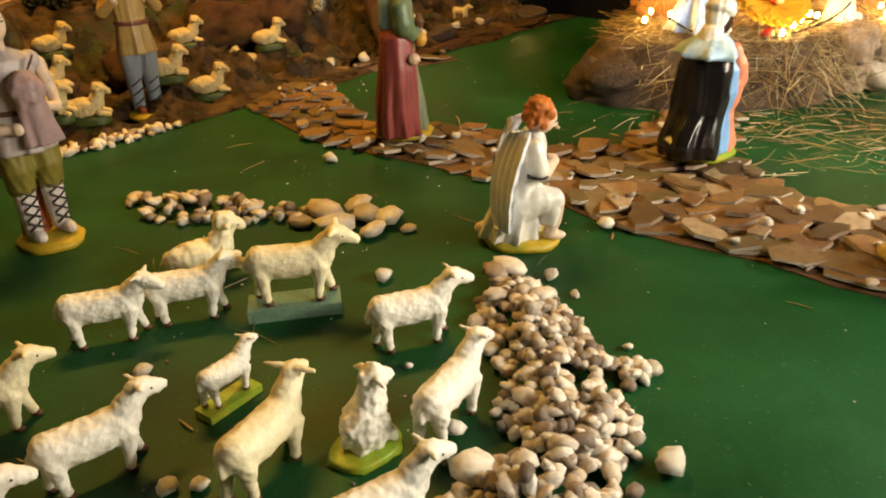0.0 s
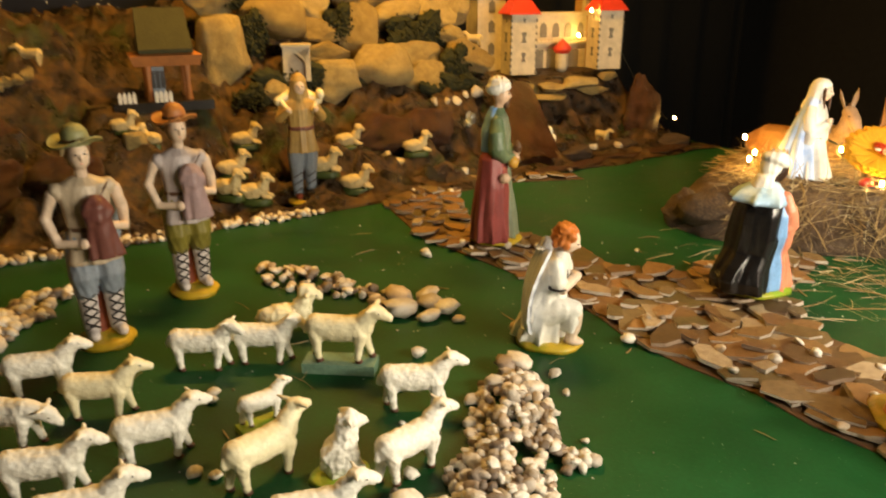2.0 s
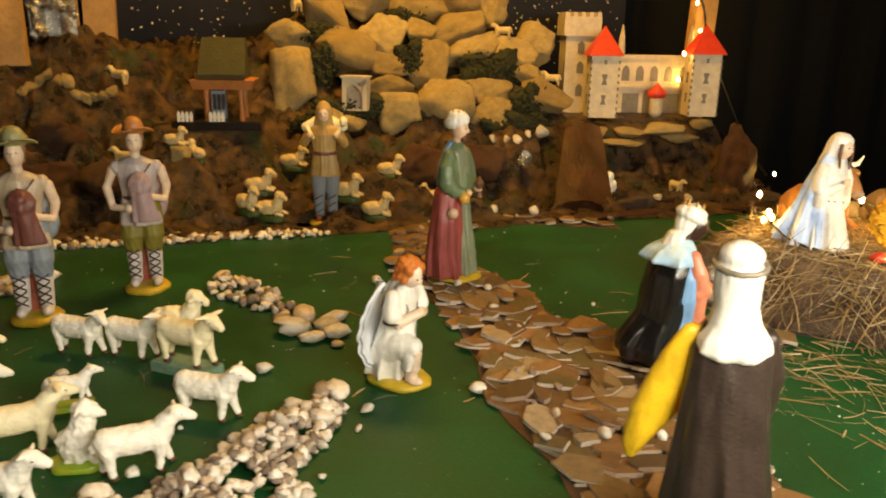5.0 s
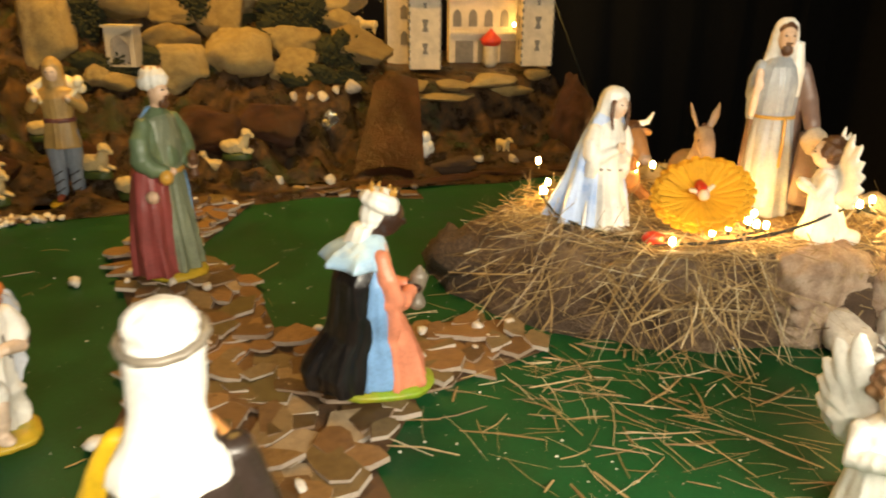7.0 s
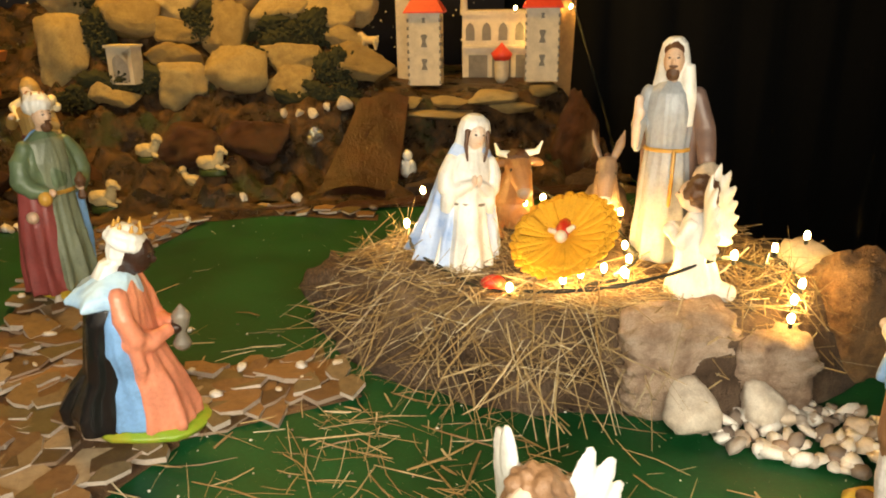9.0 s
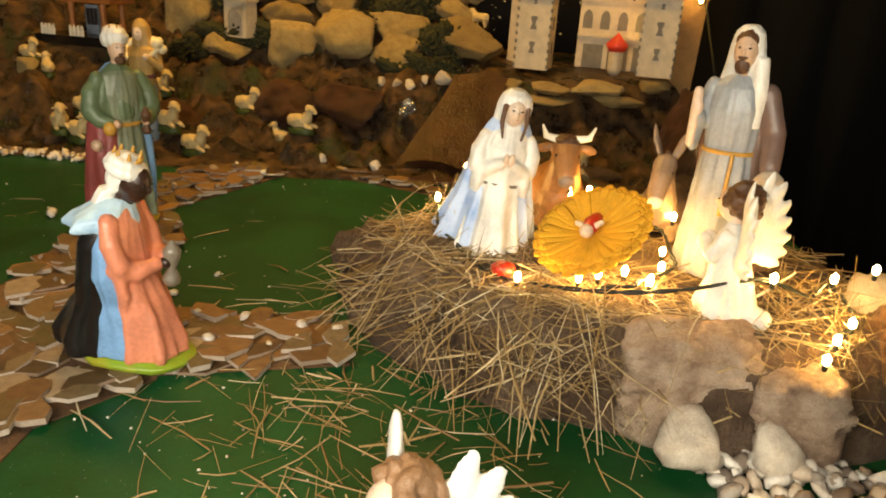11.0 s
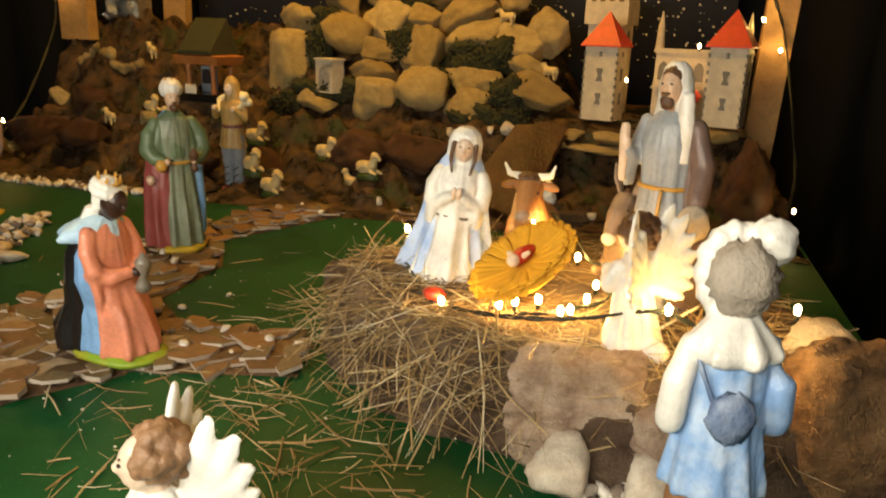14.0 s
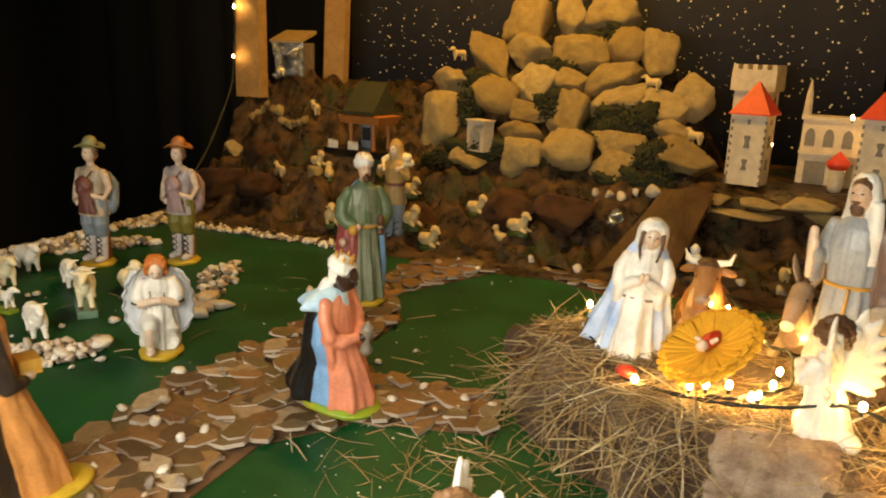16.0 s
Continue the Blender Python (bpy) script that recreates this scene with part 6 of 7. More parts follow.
# ---- sheep ----
def sheep(m, mat="wool", head=0.0, nod=0.0, base="", big_ears=False, label=""):
    """A standing toy sheep; head turns to its left, nod lowers it."""
    e = Build()
    e.tube([(-0.044, 0, 0.053), (-0.034, 0, 0.055), (-0.012, 0, 0.0535), (0.012, 0, 0.054), (0.030, 0, 0.057), (0.038, 0, 0.060)], [0.0150, 0.0200, 0.0205, 0.0200, 0.0190, 0.0140], mat, 14, 1.06)
    e.ell((-0.057, 0, 0.052), (0.006, 0.0045, 0.010), mat, seg=8, rows=5)
    nx, nz = (0.053, 0.083) if nod < 0.5 else (0.062, 0.054)
    hy = 0.014 * head
    e.tube([(0.032, 0, 0.061), (0.042, hy * 0.4, (0.061 + nz) / 2 + 0.003), (nx, hy, nz)], [0.0170, 0.0140, 0.0115], mat, 12)
    d = Vector((math.cos(head * 0.9), math.sin(head * 0.9), -0.34 - 0.7 * nod)).normalized()
    c = Vector((nx, hy, nz + 0.003))
    e.tube([c - d * 0.004, c + d * 0.006, c + d * 0.017, c + d * 0.026], [0.0110, 0.0118, 0.0086, 0.0062], mat, 10)
    s = d.cross(Vector((0, 0, 1))).normalized()
    for sy in (-1, 1):
        k = 1.3 if big_ears else 1.0
        e.tube([c - d * 0.002 + s * sy * 0.009 + Vector((0, 0, 0.007)), c - d * 0.004 + s * sy * 0.020 * k + Vector((0, 0, 0.007))], [0.0044 * k, 0.0028 * k], mat, 7, 0.6)
        e.ell(c + d * 0.010 + s * sy * 0.0098 + Vector((0, 0, 0.003)), (0.0014, 0.0014, 0.0014), "ink", seg=6, rows=4)
    for x, sx in ((0.030, 0.012), (-0.040, -0.008)):
        for sy in (-1, 1):
            st = sx * (1 if sy > 0 else -0.4)
            y = sy * 0.0105
            e.tube([(x, y, 0.048), (x + st * 0.45, y * 1.05, 0.029), (x + st * 0.8, y * 1.1, 0.016), (x + st, y * 1.1, 0.009)], [0.0120, 0.0078, 0.0058, 0.0060], mat, 9)
            e.ell((x + st + 0.002, y * 1.1, 0.0038), (0.0064, 0.0050, 0.0040), "hoof", seg=8, rows=5)
    e.ell((-0.040, 0, 0.060), (0.018, 0.019, 0.017), mat)
    e.ell((0.026, 0, 0.050), (0.020, 0.018, 0.020), mat)
    e.fuse((mat,), 0.0021, 3, 0.0, 0.0010 if mat == "wool_cream" else 0.0015)
    if base:
        e.box((-0.062, -0.022, -0.016), (0.052, 0.022, 0.0005), base)
    m = m @ Matrix.Scale(0.84, 4)
    return e.thing("sheep_figurine", m, label or "white plaster sheep figurine standing on the green board", "sheep", "flock of sheep")


LYING = {}


def lying_sheep(m, mat="wool_small", base="base_lime", label="small cream sheep figurine lying on a green base", group="small sheep of the hillside", perk=1.0):
    if (mat, base) in LYING:
        ob = new("sheep_figurine", LYING[mat, base])
        ob.matrix_world = m
        return tagged(ob, label, "sheep", group)
    e = Build()
    e.ell((-0.004, 0, 0.022), (0.038, 0.021, 0.020), mat, lump=0.18, seed=2, freq=6)
    e.tube([(0.022, 0, 0.030), (0.030, 0, 0.048 * perk)], [0.016, 0.012], mat)
    e.ell((0.032, 0, 0.058 * perk), (0.0135, 0.0125, 0.0125), mat, lump=0.2, seed=4, freq=6)
    e.tube([(0.038, 0, 0.056 * perk), (0.050, 0, 0.050 * perk)], [0.0085, 0.0060], mat, 8)
    for sy in (-1, 1):
        e.ell((0.032, sy * 0.014, 0.056 * perk), (0.004, 0.006, 0.003), mat, seg=7, rows=4)
        e.tube([(0.026, sy * 0.012, 0.012), (0.044, sy * 0.013, 0.008)], [0.007, 0.005], mat, 7)
        e.ell((0.045, sy * 0.006, 0.053 * perk), (0.0015, 0.0015, 0.0015), "ink", seg=6, rows=4)
    e.fuse((mat,), 0.0023, 2, 0.0, 0.0020)
    if base:
        e.robe([(0.004, 0, -0.012, 0.040, 0.022), (0.004, 0, 0.003, 0.039, 0.021), (0.004, 0, 0.005, 0.034, 0.018)], "base_dark", 5, 0.06, 20)
    ob = e.thing("sheep_figurine", m, label, "sheep", group)
    LYING[mat, base] = ob.data
    return ob


CREAM = "cream plaster sheep figurine with brown hooves standing on the green board"
sheep(at(-0.440, 0.585, 0, 38))
sheep(at(-0.320, 0.566, 0, 26), "wool_cream", 0.3, 0, "", False, CREAM)
sheep(at(-0.380, 0.476, 0, 12), "wool", 0.2, 1.0, "", False, "white plaster sheep figurine grazing with lowered head")
sheep(at(-0.252, 0.412, 0, 32))
sheep(at(-0.188, 0.512, 0, 42), "wool", 0.1)
sheep(at(-0.276, 0.720, 0, 22), "wool", -0.5)
sheep(at(-0.200, 0.768, 0, 20), "wool", -0.2)
sheep(at(-0.080, 0.788, 0.0152, 14, 1.12), "wool_cream", -0.2, 0, "base_glass", True, "cream sheep figurine standing on a pale green block")
sheep(at(-0.108, 0.616, 0.008, 58, 0.66), "wool", 0.2, 0, "base_lime", False, "little lamb figurine standing on a lime green base")
sheep(at(-0.044, 0.520, 0, 66, 1.05), "wool_cream", 0.2, 0, "", True, CREAM)
sheep(at(0.062, 0.722, 0, 24, 1.02))
sheep(at(0.108, 0.588, 0, 62, 1.0), "wool", -0.2)
sheep(at(-0.160, 0.368, 0, 40))
sheep(at(-0.056, 0.338, 0, 28))
sheep(at(0.062, 0.445, 0, 36))
lying_sheep(at(-0.222, 0.862, 0.006, 30, 1.15), "wool_cream", "", "cream sheep figurine lying among the flock", "flock of sheep")
e = Build()
e.ell((0, 0, 0.030), (0.026, 0.022, 0.030), "wool", lump=0.3, seed=3, freq=9)
e.tube([(0.008, 0, 0.048), (0.012, 0, 0.072)], [0.018, 0.014], "wool")
e.ell((0.014, 0, 0.082), (0.0155, 0.014, 0.014), "wool", lump=0.3, seed=5, freq=9)
e.tube([(0.020, 0, 0.080), (0.036, 0, 0.074)], [0.010, 0.006], "wool", 8)
for sy in (-1, 1):
    e.tube([(0.014, sy * 0.012, 0.040), (0.024, sy * 0.012, 0.010)], [0.008, 0.006], "wool", 8)
for sy in (-1, 1):
    e.tube([(0.012, sy * 0.012, 0.088), (0.010, sy * 0.024, 0.084)], [0.005, 0.003], "wool", 7, 0.6)
e.fuse(("wool",), 0.0021, 2, 0.0, 0.0024)
e.robe([(0, 0, 0, 0.040, 0.030), (0, 0, 0.007, 0.039, 0.029), (0, 0, 0.009, 0.03, 0.02)], "base_lime", 5, 0.06)
e.thing("sheep_figurine", at(0.034, 0.552, 0, 45, 0.90), "woolly white sheep figurine sitting up on a green base", "sheep", "flock of sheep")

for x, y, turn, s in ((-0.835, 1.682, -20, 0.95), (-0.560, 1.628, -40, 1.0), (-0.489, 1.669, -30, 1.0), (-0.650, 1.434, -40, 1.0), (-0.596, 1.850, -30, 0.95),
                      (-0.415, 1.925, -25, 0.95), (-0.700, 1.400, -60, 1.0), (-0.735, 1.470, -20, 0.95), (-0.980, 1.383, -30, 0.8), (-0.930, 1.420, 120, 0.8), (-0.465, 1.895, 150, 0.75)):
    a, b = to_ab(x, y)
    lying_sheep(at(x, y, hz(a, b) + 0.009, turn + 58, s))
for x, y, z, turn, s in ((-1.266, 1.405, None, 190, 0.72), (-0.580, 2.425, 0.492, 200, 0.66), (-1.031, 1.897, 0.565, -70, 0.62), (-0.419, 2.498, 0.338, 190, 0.66),
                         (0.049, 2.506, None, -30, 0.62), (-1.029, 1.259, None, 200, 0.66)):
    a, b = to_ab(x, y)
    z = hz(a, b) + 0.001 if z is None else z
    sheep(at(x, y, z, turn, s), "wool_small", 0.3, 0, "", False, "small cream sheep figurine standing on the rocks" )
e = Build()
e.ell((0, 0, 0.026), (0.020, 0.022, 0.026), "wool", lump=0.3, seed=3)
e.ell((0.004, 0, 0.060), (0.014, 0.014, 0.015), "wool", lump=0.3, seed=4)
for sy in (-1, 1):
    e.ell((0.012, sy * 0.014, 0.040), (0.010, 0.008, 0.012), "wool")
a, b = to_ab(-0.105, 2.336)
e.thing("grotto_figurine", at(-0.105, 2.336, hz(a, b) - 0.002, -60), "small white figurine seated in the grotto", "figurine")
# ---- the straw-covered island under the holy family ----
ISLE = [(0.335, 1.72), (0.330, 1.665), (0.40, 1.615), (0.50, 1.575), (0.62, 1.565), (0.74, 1.585), (0.84, 1.625), (0.91, 1.70), (1.00, 1.74), (1.08, 1.84), (1.12, 1.98), (1.04, 2.12), (0.86, 2.20), (0.62, 2.18), (0.43, 2.05), (0.36, 1.88)]
IC = Vector((0.74, 1.88))


def isle_edge(th):
    """Distance from the island's middle to its outline in the direction th."""
    d = Vector((math.cos(th), math.sin(th)))
    best = 0.1
    for i in range(len(ISLE)):
        p, r = Vector(ISLE[i]) - IC, Vector(ISLE[(i + 1) % len(ISLE)]) - Vector(ISLE[i])
        den = d.x * r.y - d.y * r.x
        if abs(den) < 1e-9:
            continue
        t, s = (p.x * r.y - p.y * r.x) / den, (p.x * d.y - p.y * d.x) / den
        if t > 0 and -1e-6 <= s <= 1 + 1e-6:
            best = max(best, t)
    return best


def isle_top(x, y):
    p = Vector((x, y)) - IC
    edge = isle_edge(math.atan2(p.y, p.x))
    u = p.length / edge
    low = 0.080 + 0.045 * min(1.0, max(0.0, (x - 0.33) / 0.16))
    prof = 1.0 if u < 0.80 else max(0.0, 1 - ((u - 0.80) / 0.20) ** 2.2)
    wave = 0.010 * noise.noise(Vector((x * 14, y * 14, 1))) + 0.005 * noise.noise(Vector((x * 40, y * 40, 1)))
    return low * prof + wave * (1 if 0.83 < u < 1.0 else 0.25) * (u < 1.0)


e, out = Build(), []
for ri in range(34):
    u = 1.0 - (ri / 34) ** 1.4
    ring = []
    for j in range(120):
        th = 2 * math.pi * j / 120
        r = isle_edge(th) * u
        k = 1 + 0.05 * noise.noise(Vector((math.cos(th) * 5, math.sin(th) * 5, u * 6))) + 0.03 * noise.noise(Vector((math.cos(th) * 17, math.sin(th) * 17, u * 9)))
        x, y = IC.x + r * k * math.cos(th), IC.y + r * k * math.sin(th)
        ring.append(Vector((x, y, -0.003 if ri == 0 else max(0.0, isle_top(IC.x + r * math.cos(th), IC.y + r * math.sin(th))))))
    out.append(ring)
e.rings(out, "bark")
e.thing("straw_island", Matrix(), "low mound of weathered bark and rock under the straw", "mound", kind="structure")

BARKS = [rock_mesh("bark_chunk", 60 + k, 30, 20, 0.8, "bark") for k in range(3)]
for me in BARKS:
    for v in me.vertices:
        v.co *= 1 + 0.05 * math.sin(v.co.z * 16 + 3 * v.co.x) + 0.06 * noise.noise(v.co * 7)


def chunk(x, y, z, r, turn, k, label):
    ob = new("bark_chunk", BARKS[k])
    ob.matrix_world = at(x, y, z, turn) @ Matrix.Diagonal((*r, 1))
    return tagged(ob, label, "bark", "bark chunks")


def bark_block(m, r, mat, seed, label, layers=24.0):
    """A boxy, layered block of bark."""
    b, out = Build(), []
    for i in range(97):
        ph = math.pi * (0.02 + 0.96 * i / 96)
        ring = []
        for j in range(56):
            th = 2 * math.pi * j / 56
            d = Vector((math.sin(ph) * math.cos(th), math.sin(ph) * math.sin(th), -math.cos(ph)))
            k = (abs(d.x) ** 5 + abs(d.y) ** 5 + abs(d.z) ** 5) ** -0.2
            w = d * k
            step = math.floor(w.z * layers * 0.3 + 0.6 * noise.noise(w * 1.3 + Vector((seed, 3, 0))))
            lay = 1.6 * noise.noise(Vector((w.x * 1.5 + seed, w.y * 1.5, step * 7.31)))
            k *= 1 + 0.12 * lay * (1 - abs(d.z)) + 0.09 * noise.noise(w * 2.1 + Vector((seed, 0, 0))) + 0.045 * noise.noise(w * 7)
            ring.append(Vector((d.x * r[0], d.y * r[1], d.z * r[2])) * k)
        out.append(ring)
    b.rings(out, mat)
    return b.thing("bark_chunk", m, label, "bark", "bark chunks")


bark_block(at(0.948, 1.772, 0.062, 58), (0.078, 0.044, 0.072), "bark_pale", 3, "pale layered bark block at the mound's corner")
bark_block(at(1.035, 1.850, 0.048, 40), (0.050, 0.050, 0.058), "bark_pale", 8, "pale layered bark block at the mound's corner")
bark_block(at(1.092, 2.018, 0.078, 66), (0.064, 0.046, 0.090), "bark_brown", 5, "rough brown bark slab standing beside the mound", 5.0)
chunk(0.365, 1.690, 0.040, (0.060, 0.050, 0.055), -25, 2, "dark brown bark piece at the tip of the mound")
chunk(0.40, 1.665, 0.045, (0.090, 0.055, 0.070), -30, 1, "rough brown bark chunk beside the mound")
PALE = rock_mesh("pale_rock", 90, 24, 16, 0.8, "pale_rock")
for x, y, z, r, lab in ((1.02, 2.06, 0.120, (0.075, 0.06, 0.045), "pale flat rock on top of the mound"), (1.000, 1.722, 0.032, (0.046, 0.040, 0.040), "rounded pale stone leaning on the bark"),
                        (1.060, 1.790, 0.030, (0.034, 0.030, 0.036), "rounded pale stone leaning on the bark"), (0.955, 1.765, 0.02, (0.022, 0.018, 0.022), "rounded pale stone leaning on the bark"),
                        (0.62, 2.08, 0.130, (0.08, 0.05, 0.05), "pale flat rock on top of the mound"), (0.78, 2.10, 0.135, (0.07, 0.05, 0.05), "pale flat rock on top of the mound")):
    ob = new("pale_rock", PALE)
    ob.matrix_world = at(x, y, z, x * 500) @ Matrix.Diagonal((*r, 1))
    tagged(ob, lab, "rock", "pale rocks of the mound")

# ---- straw ----
def straw_heap(name, count, seed, place, label):
    rr, vs, fs = random.Random(seed), [], []
    for _ in range(count):
        p, d, l = place(rr)
        d = d.normalized()
        s = d.cross(Vector((rr.uniform(-1, 1), rr.uniform(-1, 1), 1.3))).normalized()
        t = s.cross(d)
        r = rr.choice((0.0004, 0.0005, 0.0006, 0.0007, 0.0009, 0.0011, 0.0016))
        bend = t * rr.uniform(-0.05, 0.05) * l + s * rr.uniform(-0.06, 0.06) * l
        o = len(vs)
        for c, k in ((p - d * l / 2, 0.8), (p + bend, 1.0), (p + d * l / 2, 0.6)):
            vs += [c + s * r * k, c + t * r * k * 0.7, c - s * r * k, c - t * r * k * 0.7]
        for q in (0, 4):
            fs += [(o + q + j, o + q + (j + 1) % 4, o + q + 4 + (j + 1) % 4, o + q + 4 + j) for j in range(4)]
        fs += [(o + 3, o + 2, o + 1, o), (o + 8, o + 9, o + 10, o + 11)]
    b = Build()
    b.add(vs, fs, "straw", True)
    b.thing(name, Matrix(), label, "straw", kind="stuff")


def on_isle(rr):
    th, u = rr.uniform(0, 2 * math.pi), math.sqrt(rr.uniform(0.02, 0.94))
    r = isle_edge(th) * u
    x, y = IC.x + r * math.cos(th), IC.y + r * math.sin(th)
    if x < 0.42:
        x += 0.25
    l = rr.uniform(0.02, 0.13)
    return Vector((x, y, isle_top(x, y) + rr.uniform(0.001, 0.008))), Vector((rr.gauss(0, 1), rr.gauss(0, 1), rr.gauss(0, 0.14))), l


def over_rim(rr):
    th = rr.uniform(-2.30, -0.65)
    r = isle_edge(th)
    u = rr.uniform(0.82, 1.10)
    x, y = IC.x + r * u * math.cos(th), IC.y + r * u * math.sin(th)
    l = rr.uniform(0.05, 0.18)
    down = rr.uniform(0.15, 1.1)
    d = Vector((math.cos(th) + rr.gauss(0, 0.9), math.sin(th) + rr.gauss(0, 0.9), -down))
    z = max(l * 0.5 * abs(d.normalized().z) + 0.002, isle_top(x, y) + 0.004 if u < 0.97 else rr.uniform(0.01, 0.10))
    return Vector((x, y, z)), d, l


def on_board(rr):
    while True:
        x, y = rr.gauss(0.78, 0.20), rr.gauss(1.47, 0.13)
        if math.hypot(x - IC.x, y - IC.y) > isle_edge(math.atan2(y - IC.y, x - IC.x)) * 0.98 and y < 1.75:
            break
    return Vector((x, y, rr.uniform(0.0015, 0.008))), Vector((rr.gauss(0, 1), rr.gauss(0, 0.7), rr.gauss(0, 0.03))), rr.uniform(0.02, 0.10)


def few_on_board(rr):
    return Vector((rr.uniform(-0.4, 0.7), rr.uniform(0.45, 1.7), 0.002)), Vector((rr.gauss(0, 1), rr.gauss(0, 1), 0.0)), rr.uniform(0.02, 0.07)


def beside_mary(rr):
    c = rr.choice(((0.52, 1.72), (0.60, 1.83), (0.95, 1.93), (1.02, 1.88)))
    return Vector((c[0] + rr.gauss(0, 0.035), c[1] + rr.gauss(0, 0.035), 0.132 + rr.uniform(0.0, 0.035))), Vector((rr.gauss(0, 0.7), rr.gauss(0, 0.7), rr.uniform(0.0, 1.0))), rr.uniform(0.04, 0.11)


straw_heap("straw", 1900, 1, on_isle, "loose golden straw spread over the mound")
straw_heap("straw", 270, 2, over_rim, "golden straw hanging over the mound's rim")
straw_heap("straw", 330, 3, on_board, "golden straw scattered on the green board")
straw_heap("straw", 36, 4, few_on_board, "stray bits of straw on the green board")
straw_heap("straw", 150, 5, beside_mary, "upright tufts of golden straw")

# ---- fairy lights ----
def fairy_lights(name, cable, bulbs, label, r=0.0022):
    s = empty(name, Matrix.Translation(cable[0]), label, "fairy lights", "fairy lights")
    back = Matrix.Translation(-Vector(cable[0]))
    pts = []
    for i in range(len(cable) - 1):
        p0, p1, p2, p3 = (Vector(cable[max(0, min(len(cable) - 1, i + k))]) for k in (-1, 0, 1, 2))
        for k in range(8):
            u = k / 8
            pts.append(0.5 * (2 * p1 + (p2 - p0) * u + (2 * p0 - 5 * p1 + 4 * p2 - p3) * u * u + (3 * p1 - p0 - 3 * p2 + p3) * u ** 3))
    pts.append(Vector(cable[-1]))
    b = Build()
    for ph in (0, math.pi):
        b.tube([back @ (p + Vector((math.cos(i * 1.1 + ph), math.sin(i * 1.1 + ph), math.sin(i * 0.8 + ph))) * r * 0.7) for i, p in enumerate(pts)], r * 0.8, "cable", 6)
    b.part("cable", s, "twisted dark green cable")
    for p in bulbs:
        p = back @ Vector(p)
        b = Build()
        b.tube([p + Vector((0, 0, -0.010)), p + Vector((0, 0, -0.004))], 0.0030, "cable", 7)
        b.part("socket", s, "dark green socket")
        b = Build()
        b.tube([p + Vector((0, 0, -0.002)), p + Vector((0, 0, 0.004)), p + Vector((0, 0, 0.0055))], [0.0034, 0.0042, 0.0030], "bulb", 8)
        b.part("bulb", s, "lit warm white bulb")


fairy_lights("fairy_lights", [(0.525, 1.715, 0.165), (0.560, 1.690, 0.145), (0.600, 1.690, 0.132), (0.66, 1.680, 0.128), (0.72, 1.672, 0.128), (0.80, 1.700, 0.138), (0.87, 1.745, 0.150), (0.92, 1.795, 0.164), (0.965, 1.850, 0.182), (1.00, 1.90, 0.165), (0.985, 1.965, 0.160), (1.03, 1.95, 0.140), (1.045, 1.875, 0.125)],
             [(0.525, 1.712, 0.172), (0.605, 1.715, 0.138), (0.752, 1.678, 0.136), (0.978, 1.855, 0.186), (0.992, 1.964, 0.170), (1.060, 1.845, 0.125), (1.052, 1.875, 0.138), (1.02, 2.00, 0.185), (1.05, 1.905, 0.150)],
             "string of lit warm fairy lights laid along the mound")
fairy_lights("fairy_lights", [(0.60, 1.925, 0.205), (0.66, 1.930, 0.185), (0.72, 1.925, 0.160), (0.76, 1.930, 0.165), (0.80, 1.905, 0.150), (0.835, 1.87, 0.145), (0.84, 1.80, 0.142), (0.86, 1.765, 0.150), (0.83, 1.745, 0.142)],
             [(0.628, 1.876, 0.200), (0.625, 1.880, 0.186), (0.652, 1.893, 0.196), (0.745, 1.975, 0.172), (0.812, 1.873, 0.158), (0.835, 1.845, 0.150), (0.845, 1.815, 0.142), (0.838, 1.772, 0.158), (0.815, 1.752, 0.150), (0.862, 1.790, 0.150), (0.795, 1.740, 0.140), (0.475, 1.800, 0.198), (0.50, 1.790, 0.165), (0.49, 1.80, 0.145), (0.70, 1.915, 0.160)],
             "string of lit warm fairy lights heaped round the cradle")
fairy_lights("fairy_lights", [ab(2.27, 1.94, 1.2), ab(2.28, 1.92, 0.72), ab(2.31, 1.92, 0.60), ab(2.36, 1.93, 0.47), ab(2.40, 1.72, 0.16), ab(2.37, 1.55, 0.07)],
             [ab(2.27, 1.92, 0.725), ab(2.265, 1.90, 0.625), ab(2.29, 1.90, 0.530), ab(2.345, 1.90, 0.45), ab(2.38, 1.52, 0.075), ab(2.12, 1.72, 0.455), ab(1.93, 1.98, 0.345), ab(2.20, 1.87, 0.36)],
             "string of lit warm fairy lights running down the wooden post", 0.003)
fairy_lights("fairy_lights", [ab(-0.012, 1.832, 1.1), ab(-0.012, 1.832, 0.72), ab(-0.022, 1.828, 0.54), ab(-0.015, 1.79, 0.42), ab(0.0, 1.62, 0.20), ab(0.0, 1.50, 0.10)],
             [ab(-0.008, 1.825, 0.734), ab(-0.020, 1.825, 0.551), ab(0.0, 1.52, 0.145), ab(0.0, 1.48, 0.085)],
             "string of lit warm fairy lights running down the wooden post", 0.003)
# red bauble beside the cradle
e = Build()
e.ell((0, 0, 0.010), (0.017, 0.012, 0.011), "red_paint", lump=0.1)
e.thing("bauble", at(0.722, 1.680, isle_top(0.722, 1.68) + 0.002, 40), "small red glossy bauble lying in the straw", "bauble")

